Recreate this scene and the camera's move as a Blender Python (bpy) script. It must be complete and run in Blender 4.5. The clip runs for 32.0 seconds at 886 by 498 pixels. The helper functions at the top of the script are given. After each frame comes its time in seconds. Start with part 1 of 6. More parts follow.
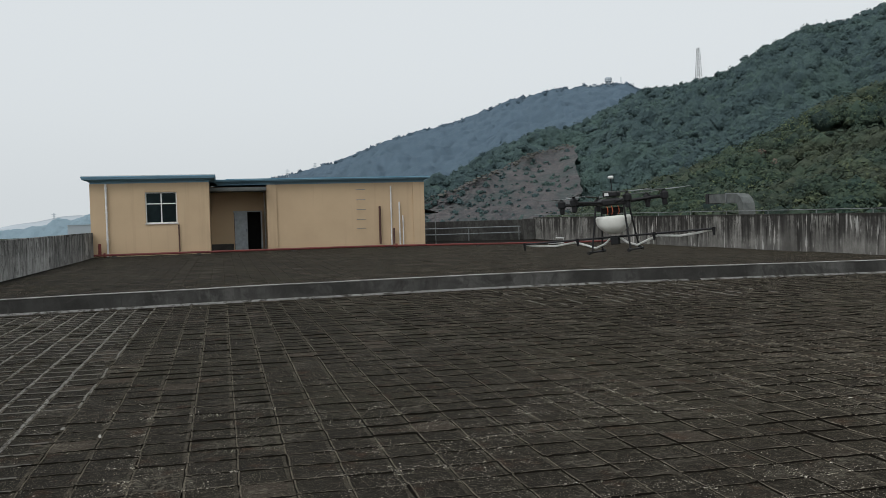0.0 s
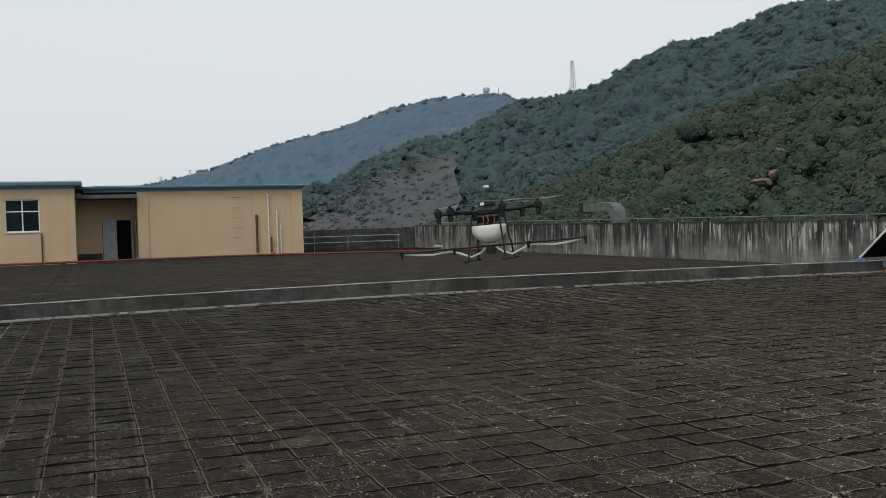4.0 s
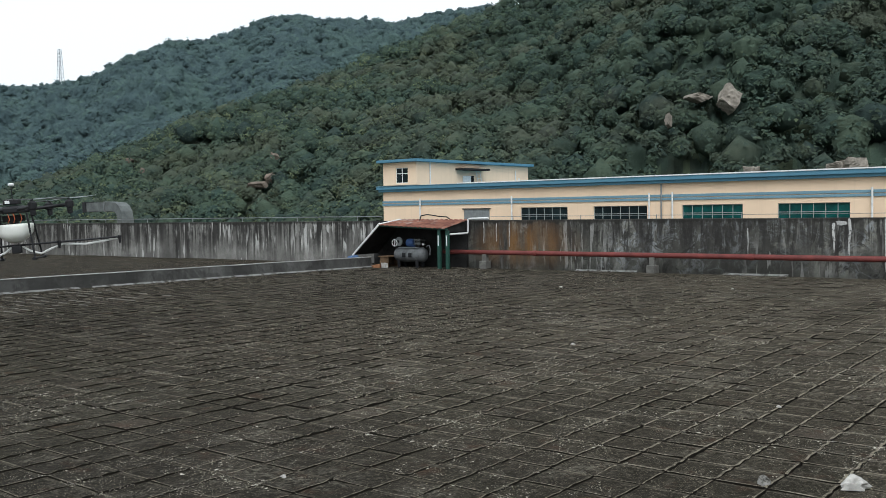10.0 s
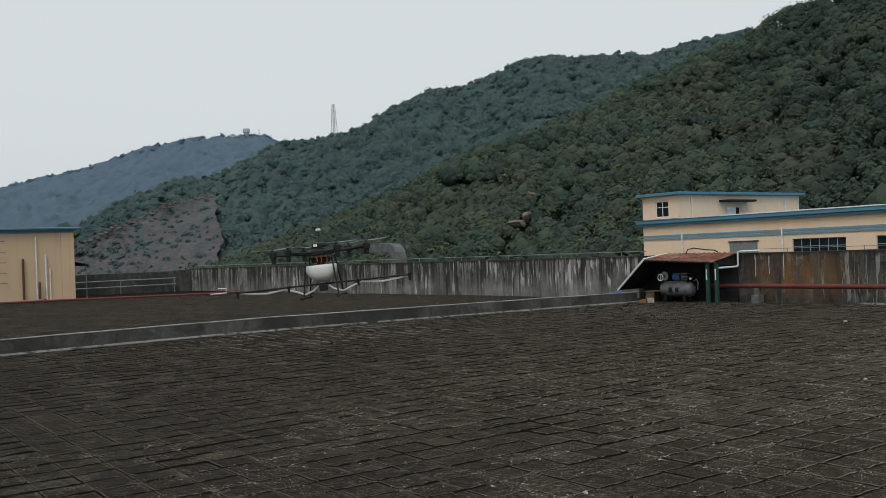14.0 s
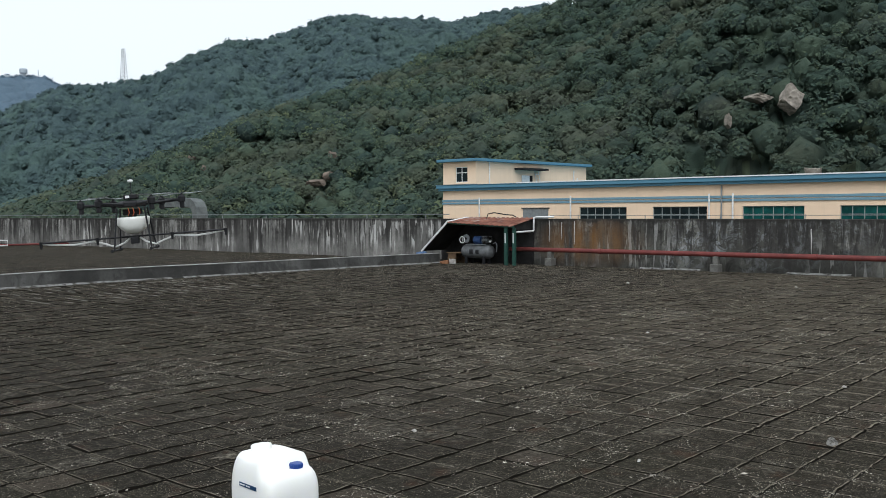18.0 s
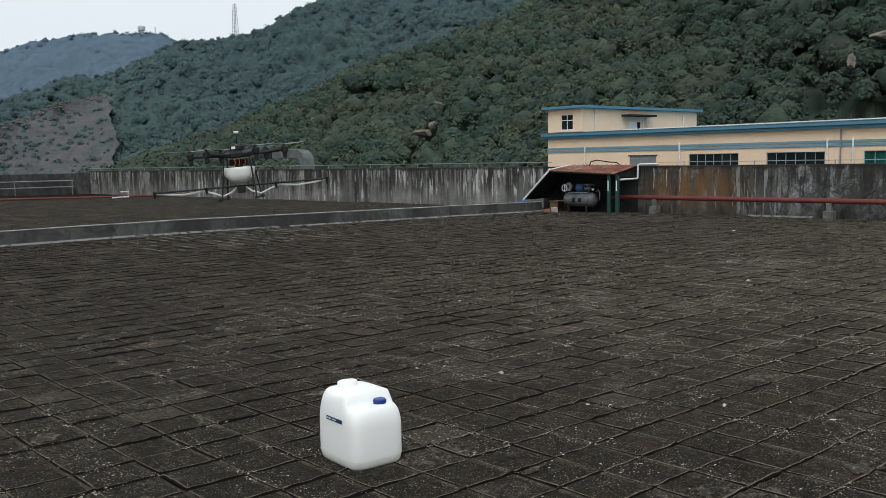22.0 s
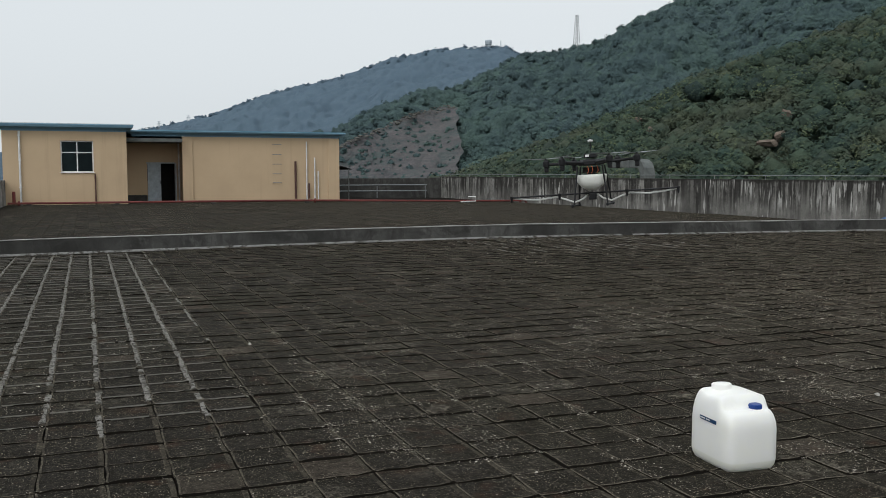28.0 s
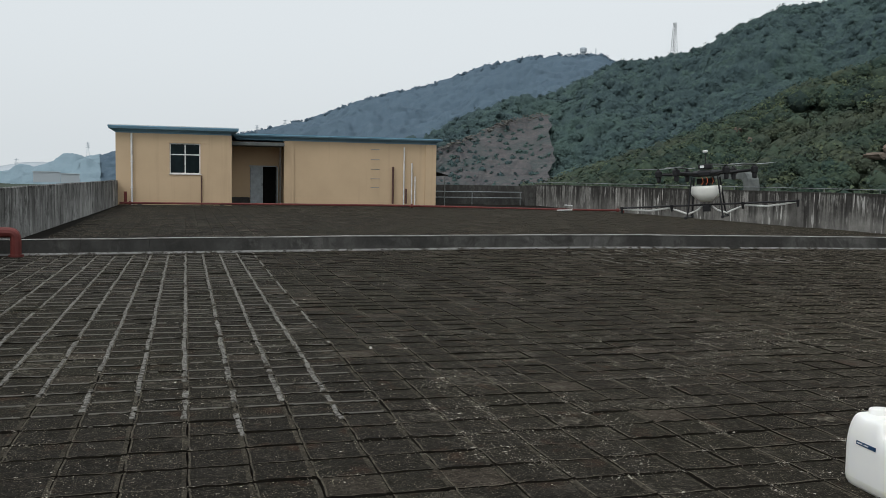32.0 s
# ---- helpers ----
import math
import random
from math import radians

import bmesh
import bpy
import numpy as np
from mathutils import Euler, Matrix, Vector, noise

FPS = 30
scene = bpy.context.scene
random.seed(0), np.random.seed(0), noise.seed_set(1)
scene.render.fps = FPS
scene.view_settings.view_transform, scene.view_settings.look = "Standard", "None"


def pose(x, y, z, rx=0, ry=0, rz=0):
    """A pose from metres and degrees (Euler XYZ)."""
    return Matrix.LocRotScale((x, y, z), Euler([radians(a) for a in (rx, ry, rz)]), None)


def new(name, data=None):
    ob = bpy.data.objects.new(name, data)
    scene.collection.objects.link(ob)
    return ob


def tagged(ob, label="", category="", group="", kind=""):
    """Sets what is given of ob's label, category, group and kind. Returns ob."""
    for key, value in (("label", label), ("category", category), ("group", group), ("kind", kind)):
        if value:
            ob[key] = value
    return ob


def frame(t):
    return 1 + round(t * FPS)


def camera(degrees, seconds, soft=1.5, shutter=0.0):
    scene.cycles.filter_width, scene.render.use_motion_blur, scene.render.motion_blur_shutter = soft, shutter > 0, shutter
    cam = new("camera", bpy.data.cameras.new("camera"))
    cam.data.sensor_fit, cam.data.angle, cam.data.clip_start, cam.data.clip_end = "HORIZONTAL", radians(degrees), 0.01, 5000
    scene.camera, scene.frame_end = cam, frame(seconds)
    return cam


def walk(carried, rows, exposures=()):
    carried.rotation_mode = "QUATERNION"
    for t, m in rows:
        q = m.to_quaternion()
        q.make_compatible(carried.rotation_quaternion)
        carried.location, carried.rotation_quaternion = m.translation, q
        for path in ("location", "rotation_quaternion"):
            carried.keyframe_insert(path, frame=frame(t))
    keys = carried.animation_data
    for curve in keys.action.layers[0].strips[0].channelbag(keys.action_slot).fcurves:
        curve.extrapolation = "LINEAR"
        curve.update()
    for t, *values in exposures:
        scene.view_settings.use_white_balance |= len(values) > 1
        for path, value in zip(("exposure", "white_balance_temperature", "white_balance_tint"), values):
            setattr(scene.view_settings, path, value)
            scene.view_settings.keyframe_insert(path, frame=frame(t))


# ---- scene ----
# camera: seconds, x, y, z, yaw, pitch, lean
PATH = [
    (0, 0.000, 0.000, 1.620, -13.620, -2.151, 1.563),
    (0.5, 0.026, 0.015, 1.618, -14.323, -2.170, 1.744),
    (1, 0.051, 0.029, 1.619, -15.189, -2.180, 1.786),
    (1.5, 0.060, 0.038, 1.617, -16.110, -2.120, 1.764),
    (2, 0.057, 0.042, 1.614, -17.082, -2.048, 1.735),
    (2.5, 0.065, 0.051, 1.626, -18.044, -1.989, 1.636),
    (4.5, 0.078, 0.064, 1.635, -22.657, -1.929, 1.581),
    (5, 0.072, -0.006, 1.632, -24.764, -2.116, 1.478),
    (5.5, -0.001, -0.083, 1.639, -27.729, -2.369, 1.002),
    (6, -0.109, -0.161, 1.637, -30.776, -2.448, 0.446),
    (6.5, -0.233, -0.263, 1.639, -33.153, -2.262, 0.343),
    (7, -0.309, -0.354, 1.644, -34.999, -1.965, 0.376),
    (7.5, -0.377, -0.453, 1.640, -36.864, -1.700, 0.561),
    (8, -0.485, -0.478, 1.643, -39.379, -1.611, 0.500),
    (8.5, -0.632, -0.489, 1.655, -42.558, -1.638, 0.271),
    (9, -0.790, -0.446, 1.651, -46.012, -1.788, 0.140),
    (9.5, -0.866, -0.432, 1.651, -49.224, -2.110, 0.264),
    (10, -0.915, -0.494, 1.648, -51.935, -2.492, 0.926),
    (10.5, -0.984, -0.597, 1.642, -53.944, -2.749, 1.516),
    (11, -1.084, -0.675, 1.646, -55.404, -2.595, 1.909),
    (11.5, -1.221, -0.654, 1.641, -56.376, -2.187, 1.802),
    (12, -1.315, -0.622, 1.642, -55.309, -1.601, 1.562),
    (12.5, -1.421, -0.605, 1.643, -50.885, -0.735, 1.464),
    (13, -1.464, -0.603, 1.633, -44.567, 0.201, 1.739),
    (13.5, -1.444, -0.625, 1.645, -38.088, 0.688, 2.157),
    (15.5, -1.521, -0.748, 1.644, -34.522, -0.053, 2.330),
    (16, -1.588, -0.732, 1.646, -36.815, -0.314, 2.061),
    (16.5, -1.692, -0.740, 1.638, -39.978, -0.614, 1.583),
    (17, -1.814, -0.763, 1.640, -43.825, -1.201, 0.975),
    (17.5, -1.895, -0.776, 1.634, -47.222, -1.913, 0.570),
    (18, -1.943, -0.774, 1.623, -48.625, -2.504, 0.396),
    (18.5, -1.967, -0.725, 1.611, -48.884, -3.038, 0.209),
    (19, -1.965, -0.691, 1.605, -48.717, -3.564, 0.077),
    (19.5, -1.956, -0.676, 1.595, -48.116, -3.991, 0.023),
    (20, -1.957, -0.670, 1.601, -46.790, -4.440, -0.018),
    (20.5, -1.942, -0.689, 1.597, -44.738, -4.831, 0.254),
    (21, -1.947, -0.763, 1.604, -42.546, -5.160, 0.657),
    (21.5, -1.910, -0.821, 1.596, -41.479, -5.416, 0.825),
    (22, -1.904, -0.939, 1.593, -41.893, -5.578, 1.031),
    (22.5, -1.927, -1.011, 1.585, -42.910, -5.691, 0.933),
    (23, -1.974, -1.064, 1.580, -44.040, -5.712, 0.638),
    (23.5, -2.004, -1.095, 1.569, -44.942, -5.643, 0.453),
    (24, -1.992, -1.069, 1.558, -44.091, -5.602, 0.549),
    (24.5, -2.013, -1.079, 1.564, -41.079, -5.535, 0.785),
    (25, -2.037, -1.099, 1.567, -36.187, -5.361, 1.271),
    (25.5, -2.075, -1.086, 1.562, -31.208, -5.081, 1.443),
    (26, -2.177, -1.120, 1.581, -26.730, -4.921, 1.190),
    (26.5, -2.217, -1.078, 1.575, -23.984, -4.793, 0.797),
    (28.5, -2.330, -1.038, 1.579, -20.819, -4.805, -0.025),
    (29, -2.347, -1.044, 1.587, -19.953, -4.706, -0.072),
    (29.5, -2.367, -1.055, 1.588, -19.104, -4.387, -0.385),
    (30, -2.396, -1.056, 1.599, -18.379, -4.052, -0.758),
    (30.5, -2.432, -1.050, 1.602, -17.663, -3.836, -1.099),
    (31, -2.458, -1.015, 1.597, -16.809, -4.002, -1.038),
    (31.5, -2.524, -0.954, 1.588, -16.238, -4.213, -1.080),
    (32, -2.588, -0.907, 1.584, -15.768, -4.425, -1.009),
]
cam = camera(51.8, 32.0, 0.9)
walk(cam, [(t, pose(x, y, z, 90 + p, 0, w) @ pose(0, 0, 0, 0, 0, -r)) for t, x, y, z, w, p, r in PATH], [(0, 0.10, 6280, 10.0), (2.5, 0.12, 6280, 10.0), (4.5, 0.12, 6280, 10.0), (5, -0.06, 6280, 10.0), (5.6, 0.26, 6280, 10.0), (6, 0.37, 6280, 10.0), (7, 0.18, 6280, 10.0), (8, 0.16, 6280, 10.0), (9, 0.14, 6180, 9.5), (10, 0.64, 6000, 8.0), (11, 0.57, 6050, 12.0), (12, 0.62, 6150, 26.0), (13, -0.04, 6250, 9.0), (16, 0.09, 6280, 10.0), (17, 0.02, 6150, 10.0), (17.5, 0.32, 5994, 9.6), (18, 0.52, 5975, 9.5), (19, 0.57, 6000, 9.2), (20, 0.36, 6070, 9.5), (21, 0.28, 6070, 9.5), (22, 0.28, 6070, 9.5), (23, 0.38, 6070, 9.5), (24, 0.44, 6070, 9.5), (25, 0.27, 6200, 9.6), (26, 0.27, 6200, 9.6), (29, 0.12, 6240, 9.6), (30, 0.12, 6240, 9.6), (31, 0.10, 6240, 9.6), (32, 0.16, 6240, 9.6)])

# ---- overcast daylight ----
SUN_EL, SUN_AZ = radians(52), radians(215)
world = bpy.data.worlds.new("overcast_sky")
scene.world = world
world.use_nodes = True
wn, wl = world.node_tree.nodes, world.node_tree.links
wn.clear()
sky = wn.new("ShaderNodeTexSky")
sky.sky_type = "NISHITA"
sky.sun_disc = False
sky.sun_elevation, sky.sun_rotation = SUN_EL, SUN_AZ
sky.air_density, sky.dust_density, sky.ozone_density, sky.altitude = 1.0, 6.0, 1.0, 50
hs = wn.new("ShaderNodeHueSaturation")
hs.inputs["Saturation"].default_value = 0.12
wl.new(sky.outputs[0], hs.inputs["Color"])
mixw = wn.new("ShaderNodeMix")
mixw.data_type = "RGBA"
mixw.inputs["Factor"].default_value = 0.8
wl.new(hs.outputs[0], mixw.inputs["A"])
mixw.inputs["B"].default_value = (6.25, 6.5, 6.5, 1)
bgn = wn.new("ShaderNodeBackground")
bgn.inputs["Strength"].default_value = 0.12
wl.new(mixw.outputs["Result"], bgn.inputs["Color"])
wo = wn.new("ShaderNodeOutputWorld")
wl.new(bgn.outputs[0], wo.inputs["Surface"])
sun_data = bpy.data.lights.new("sun", "SUN")
sun_data.energy, sun_data.angle, sun_data.color = 1.1, radians(25), (1.0, 0.98, 0.97)
sun = new("sun", sun_data)
sun.matrix_world = pose(0, 0, 30, 38, 0, -55)
tagged(sun, kind="structure")

# ---- helpers of this scene ----


def part(name, bm, material, parent=None, label="", smooth=False, kind=""):
    """Link a bmesh as one mesh object under a thing or a part."""
    me = bpy.data.meshes.new(name)
    bm.to_mesh(me)
    bm.free()
    me.materials.append(material)
    if smooth:
        me.polygons.foreach_set("use_smooth", [True] * len(me.polygons))
    ob = new(name, me)
    ob.parent = parent
    if label:
        ob["label"] = label
    if kind:
        ob["kind"] = kind
    return ob


def thing(name, label, category, group="", kind="", at=None):
    """An empty at a thing's base, which parents its parts."""
    ob = new(name)
    ob.empty_display_size = 0.1
    if at is not None:
        ob.matrix_world = at
    return tagged(ob, label, category, group, kind)


def raw_mesh(name, verts, faces, material, parent=None, label="", smooth=False, kind="", tree=None):
    """A mesh from arrays of verts (n,3) and faces (m,k), made in one go."""
    me = bpy.data.meshes.new(name)
    k = faces.shape[1]
    me.vertices.add(len(verts))
    me.vertices.foreach_set("co", np.ascontiguousarray(verts, dtype=np.float32).ravel())
    me.loops.add(faces.size)
    me.loops.foreach_set("vertex_index", np.ascontiguousarray(faces, dtype=np.int32).ravel())
    me.polygons.add(len(faces))
    me.polygons.foreach_set("loop_start", np.arange(0, faces.size, k, dtype=np.int32))
    me.polygons.foreach_set("loop_total", np.full(len(faces), k, dtype=np.int32))
    me.polygons.foreach_set("use_smooth", np.full(len(faces), smooth))
    me.update(calc_edges=True)
    if tree is not None:
        me.attributes.new("tree", "FLOAT", "FACE").data.foreach_set("value", np.ascontiguousarray(tree, dtype=np.float32))
    me.materials.append(material)
    ob = new(name, me)
    ob.parent = parent
    if label:
        ob["label"] = label
    if kind:
        ob["kind"] = kind
    return ob


def box(x0, x1, y0, y1, z0, z1, bevel=0.0, bm=None, segs=2):
    """A box between two corners, with bevelled edges."""
    own = bm is None
    b = bmesh.new()
    bmesh.ops.create_cube(b, size=1)
    for v in b.verts:
        v.co = ((x0 + x1) / 2 + v.co.x * (x1 - x0), (y0 + y1) / 2 + v.co.y * (y1 - y0), (z0 + z1) / 2 + v.co.z * (z1 - z0))
    if bevel > 0:
        bmesh.ops.bevel(b, geom=b.edges[:], offset=bevel, segments=segs, affect="EDGES", profile=0.6)
    if own:
        return b
    me = bpy.data.meshes.new("tmp")
    b.to_mesh(me)
    b.free()
    bm.from_mesh(me)
    bpy.data.meshes.remove(me)
    return bm


def tube(points, radius, sides=12, bm=None, cap=True, radii=None):
    """A round bar or pipe through the points, with mitred joints."""
    bm = bm or bmesh.new()
    pts = [Vector(p) for p in points]
    rings = []
    up0 = None
    for i, p in enumerate(pts):
        d = (pts[min(i + 1, len(pts) - 1)] - pts[max(i - 1, 0)]).normalized()
        if up0 is None:
            up0 = Vector((0, 0, 1)) if abs(d.z) < 0.9 else Vector((1, 0, 0))
        s = d.cross(up0).normalized()
        u = s.cross(d).normalized()
        up0 = u
        r = radii[i] if radii else radius
        rings.append([bm.verts.new(p + s * (r * math.cos(a)) + u * (r * math.sin(a)))
                      for a in (2 * math.pi * k / sides for k in range(sides))])
    for a, b in zip(rings, rings[1:]):
        for k in range(sides):
            bm.faces.new((a[k], a[(k + 1) % sides], b[(k + 1) % sides], b[k]))
    if cap:
        bm.faces.new(rings[0][::-1])
        bm.faces.new(rings[-1])
    bmesh.ops.recalc_face_normals(bm, faces=bm.faces[:])
    return bm


def arc(p, q, c, n=6):
    """Points that round the corner c between p and q."""
    p, q, c = Vector(p), Vector(q), Vector(c)
    return [p.lerp(c, t).lerp(c.lerp(q, t), t) for t in (i / n for i in range(n + 1))]


def lathe(profile, sides=24, bm=None, at=(0, 0, 0)):
    """A turned shape from (radius, height) pairs."""
    bm = bm or bmesh.new()
    o = Vector(at)
    rings = [[bm.verts.new(o + Vector((r * math.cos(2 * math.pi * k / sides), r * math.sin(2 * math.pi * k / sides), z)))
              for k in range(sides)] for r, z in profile]
    for a, b in zip(rings, rings[1:]):
        for k in range(sides):
            bm.faces.new((a[k], a[(k + 1) % sides], b[(k + 1) % sides], b[k]))
    bm.faces.new(rings[0][::-1])
    bm.faces.new(rings[-1])
    bmesh.ops.recalc_face_normals(bm, faces=bm.faces[:])
    return bm


def plate(corners, thick, bm=None):
    """A flat sheet between four corners, with thickness along its normal."""
    bm = bm or bmesh.new()
    c = [Vector(p) for p in corners]
    n = (c[1] - c[0]).cross(c[3] - c[0]).normalized() * thick
    lo = [bm.verts.new(p) for p in c]
    hi = [bm.verts.new(p + n) for p in c]
    bm.faces.new(lo[::-1])
    bm.faces.new(hi)
    for i in range(4):
        j = (i + 1) % 4
        bm.faces.new((lo[i], lo[j], hi[j], hi[i]))
    bmesh.ops.recalc_face_normals(bm, faces=bm.faces[:])
    return bm

# ---- materials ----
class Mat:
    """A small builder for procedural node materials in object space."""

    def __init__(self, name, rough=0.8, metal=0.0):
        self.m = bpy.data.materials.new(name)
        self.m.use_nodes = True
        self.n, self.l = self.m.node_tree.nodes, self.m.node_tree.links
        self.b = self.n["Principled BSDF"]
        self.b.inputs["Roughness"].default_value = rough
        self.b.inputs["Metallic"].default_value = metal
        self.b.inputs["Specular IOR Level"].default_value = 0.35 if rough < 0.7 else 0.04
        self.co = self.n.new("ShaderNodeNewGeometry").outputs["Position"]

    def space(self, sx=1, sy=1, sz=1, obj=False):
        src = self.n.new("ShaderNodeTexCoord").outputs["Object"] if obj else self.co
        mp = self.n.new("ShaderNodeMapping")
        mp.inputs["Scale"].default_value = (sx, sy, sz)
        self.l.new(src, mp.inputs["Vector"])
        return mp.outputs[0]

    def noise(self, scale, detail=4, rough=0.6, co=None, dist=0.0):
        t = self.n.new("ShaderNodeTexNoise")
        t.inputs["Scale"].default_value, t.inputs["Detail"].default_value = scale, detail
        t.inputs["Roughness"].default_value, t.inputs["Distortion"].default_value = rough, dist
        self.l.new(co or self.co, t.inputs["Vector"])
        return t.outputs["Fac"]

    def voronoi(self, scale, co=None, feature="F1", out="Distance"):
        t = self.n.new("ShaderNodeTexVoronoi")
        t.feature = feature
        t.inputs["Scale"].default_value = scale
        self.l.new(co or self.co, t.inputs["Vector"])
        return t.outputs[out]

    def ramp(self, fac, lo, hi, a=0.0, b=1.0):
        t = self.n.new("ShaderNodeMapRange")
        t.inputs["From Min"].default_value, t.inputs["From Max"].default_value = lo, hi
        t.inputs["To Min"].default_value, t.inputs["To Max"].default_value = a, b
        self.l.new(fac, t.inputs["Value"])
        return t.outputs[0]

    def math(self, op, a, b):
        t = self.n.new("ShaderNodeMath")
        t.operation = op
        for i, v in enumerate((a, b)):
            if isinstance(v, (int, float)):
                t.inputs[i].default_value = v
            else:
                self.l.new(v, t.inputs[i])
        return t.outputs[0]

    def mix(self, fac, a, b, mode="MIX"):
        t = self.n.new("ShaderNodeMix")
        t.data_type, t.blend_type = "RGBA", mode
        if isinstance(fac, (int, float)):
            t.inputs["Factor"].default_value = fac
        else:
            self.l.new(fac, t.inputs["Factor"])
        for k, v in (("A", a), ("B", b)):
            if isinstance(v, tuple):
                t.inputs[k].default_value = (*v, 1)
            else:
                self.l.new(v, t.inputs[k])
        return t.outputs["Result"]

    def rand(self):
        """A number of its own for each object and each loose piece."""
        o = self.n.new("ShaderNodeObjectInfo").outputs["Random"]
        i = self.n.new("ShaderNodeNewGeometry").outputs["Random Per Island"]
        return self.math("FRACT", self.math("ADD", o, i), 0.0)

    def color(self, c):
        if isinstance(c, tuple):
            self.b.inputs["Base Color"].default_value = (*c, 1)
        else:
            self.l.new(c, self.b.inputs["Base Color"])
        return self

    def rough(self, r):
        self.l.new(r, self.b.inputs["Roughness"])
        return self

    def bump(self, h, strength=0.4, dist=0.01):
        t = self.n.new("ShaderNodeBump")
        t.inputs["Strength"].default_value, t.inputs["Distance"].default_value = strength, dist
        self.l.new(h, t.inputs["Height"])
        self.l.new(t.outputs[0], self.b.inputs["Normal"])
        return self


def simple(name, col, rough=0.6, metal=0.0, var=0.25, scale=6.0, bump=0.15, fine=60):
    """A plain painted or cast surface with stains and grain."""
    m = Mat(name, rough, metal)
    dark = tuple(c * (1 - var) for c in col)
    lite = tuple(min(1, c * (1 + var * 0.6)) for c in col)
    c1 = m.mix(m.ramp(m.noise(scale, 5), 0.3, 0.7), dark, lite)
    c2 = m.mix(m.ramp(m.noise(fine, 3), 0.35, 0.75, 0, 0.5), c1, tuple(c * (1 - var) for c in col))
    m.color(c2).bump(m.noise(fine, 3), bump, 0.004)
    return m.m


def roof_tile_mat(name="weathered_roof_tile", kind="face"):
    """Old cement tile: black crust, olive moss, cream flecks in clusters; kind: face, lip or band."""
    m = Mat(name, 0.95)
    r = m.rand()
    sep = m.n.new("ShaderNodeSeparateXYZ")
    m.l.new(m.co, sep.inputs[0])
    brown = m.mix(r, (0.01944, 0.01642, 0.01208), (0.0311, 0.02592, 0.01905))
    base = m.mix(m.ramp(sep.outputs["X"], 5, -2, 0, 0.85), brown, m.mix(r, (0.01814, 0.01685, 0.01484), (0.02938, 0.02722, 0.02381)))
    moss = m.mix(m.ramp(m.noise(0.35, 4), 0.45, 0.7, 0, 0.6), base, (0.03802, 0.03629, 0.02198))
    pale = m.mix(m.ramp(m.noise(0.16, 3), 0.55, 0.75, 0, 0.12), moss, (0.08122, 0.07171, 0.05678))
    # paler and browner towards the east, strongest nearer than y 6
    east = m.math("MULTIPLY", m.ramp(sep.outputs["X"], 2.5, 9), m.ramp(m.noise(0.5, 5, 0.7), 0.35, 0.65))
    east = m.math("MULTIPLY", east, m.ramp(sep.outputs["Y"], 12, 6, 0.1, 1))
    pale = m.mix(m.math("MULTIPLY", east, 0.8), pale, (0.07776, 0.0648, 0.04305))
    odd = m.mix(m.ramp(r, 0.95, 0.965, 0, 0.55), pale, (0.1037, 0.08294, 0.06411))
    blot = m.mix(m.ramp(m.noise(7, 6, 0.8), 0.42, 0.6, 0, 0.6), odd, (0.014, 0.0115, 0.0085))
    grit = m.mix(m.ramp(m.noise(38, 6, 0.85), 0.42, 0.6, 0, 0.75), blot, (0.0095, 0.0082, 0.0062))
    grit = m.mix(m.math("MULTIPLY", m.ramp(m.noise(16, 6, 0.8, dist=0.4), 0.5, 0.64), m.math("MULTIPLY", m.ramp(sep.outputs["X"], 1, 7, 0.25, 0.7), m.ramp(sep.outputs["Y"], 11, 5, 0.2, 1))), grit, (0.1, 0.087, 0.066))
    red = m.mix(m.ramp(m.noise(3.3, 4), 0.58, 0.7, 0, 0.45), grit, (0.05, 0.025, 0.015))
    out = m.mix(m.ramp(m.noise(85, 4, 0.85), 0.59, 0.63, 0, 0.8), red, (0.22, 0.194, 0.146))
    spots = m.ramp(m.math("ADD", m.voronoi(52), m.math("MULTIPLY", m.noise(120, 3), 0.35)), 0.3, 0.38, 1, 0)
    cover = m.ramp(m.noise(2.2, 6, 0.8), 0.47, 0.6)
    out = m.mix(m.math("MULTIPLY", m.math("MULTIPLY", spots, cover), 0.9), out, (0.46, 0.405, 0.295))
    white = m.ramp(m.math("ADD", m.voronoi(17), m.math("MULTIPLY", m.noise(60, 3), 0.25)), 0.19, 0.23, 1, 0)
    out = m.mix(m.math("MULTIPLY", white, m.ramp(m.noise(2.6, 4), 0.48, 0.6)), out, (0.55, 0.51, 0.42))
    crust = m.math("MULTIPLY", m.ramp(m.noise(1.15, 4, 0.6), 0.55, 0.64), m.ramp(m.noise(17, 6, 0.85, dist=0.5), 0.5, 0.57))
    out = m.mix(m.math("MULTIPLY", crust, 0.6), out, (0.16, 0.145, 0.114))
    if kind == "lip":
        # crumbled edge: pale broken cement with black crust between
        crumb = m.ramp(m.noise(5, 6, 0.85), 0.36, 0.48)
        edge = m.mix(m.ramp(m.noise(55, 5, 0.85), 0.4, 0.6), (0.05, 0.043, 0.032), (0.33, 0.292, 0.222))
        out = m.mix(m.math("MULTIPLY", crumb, m.ramp(sep.outputs["X"], -2, 6, 0.3, 0.92)), out, edge)
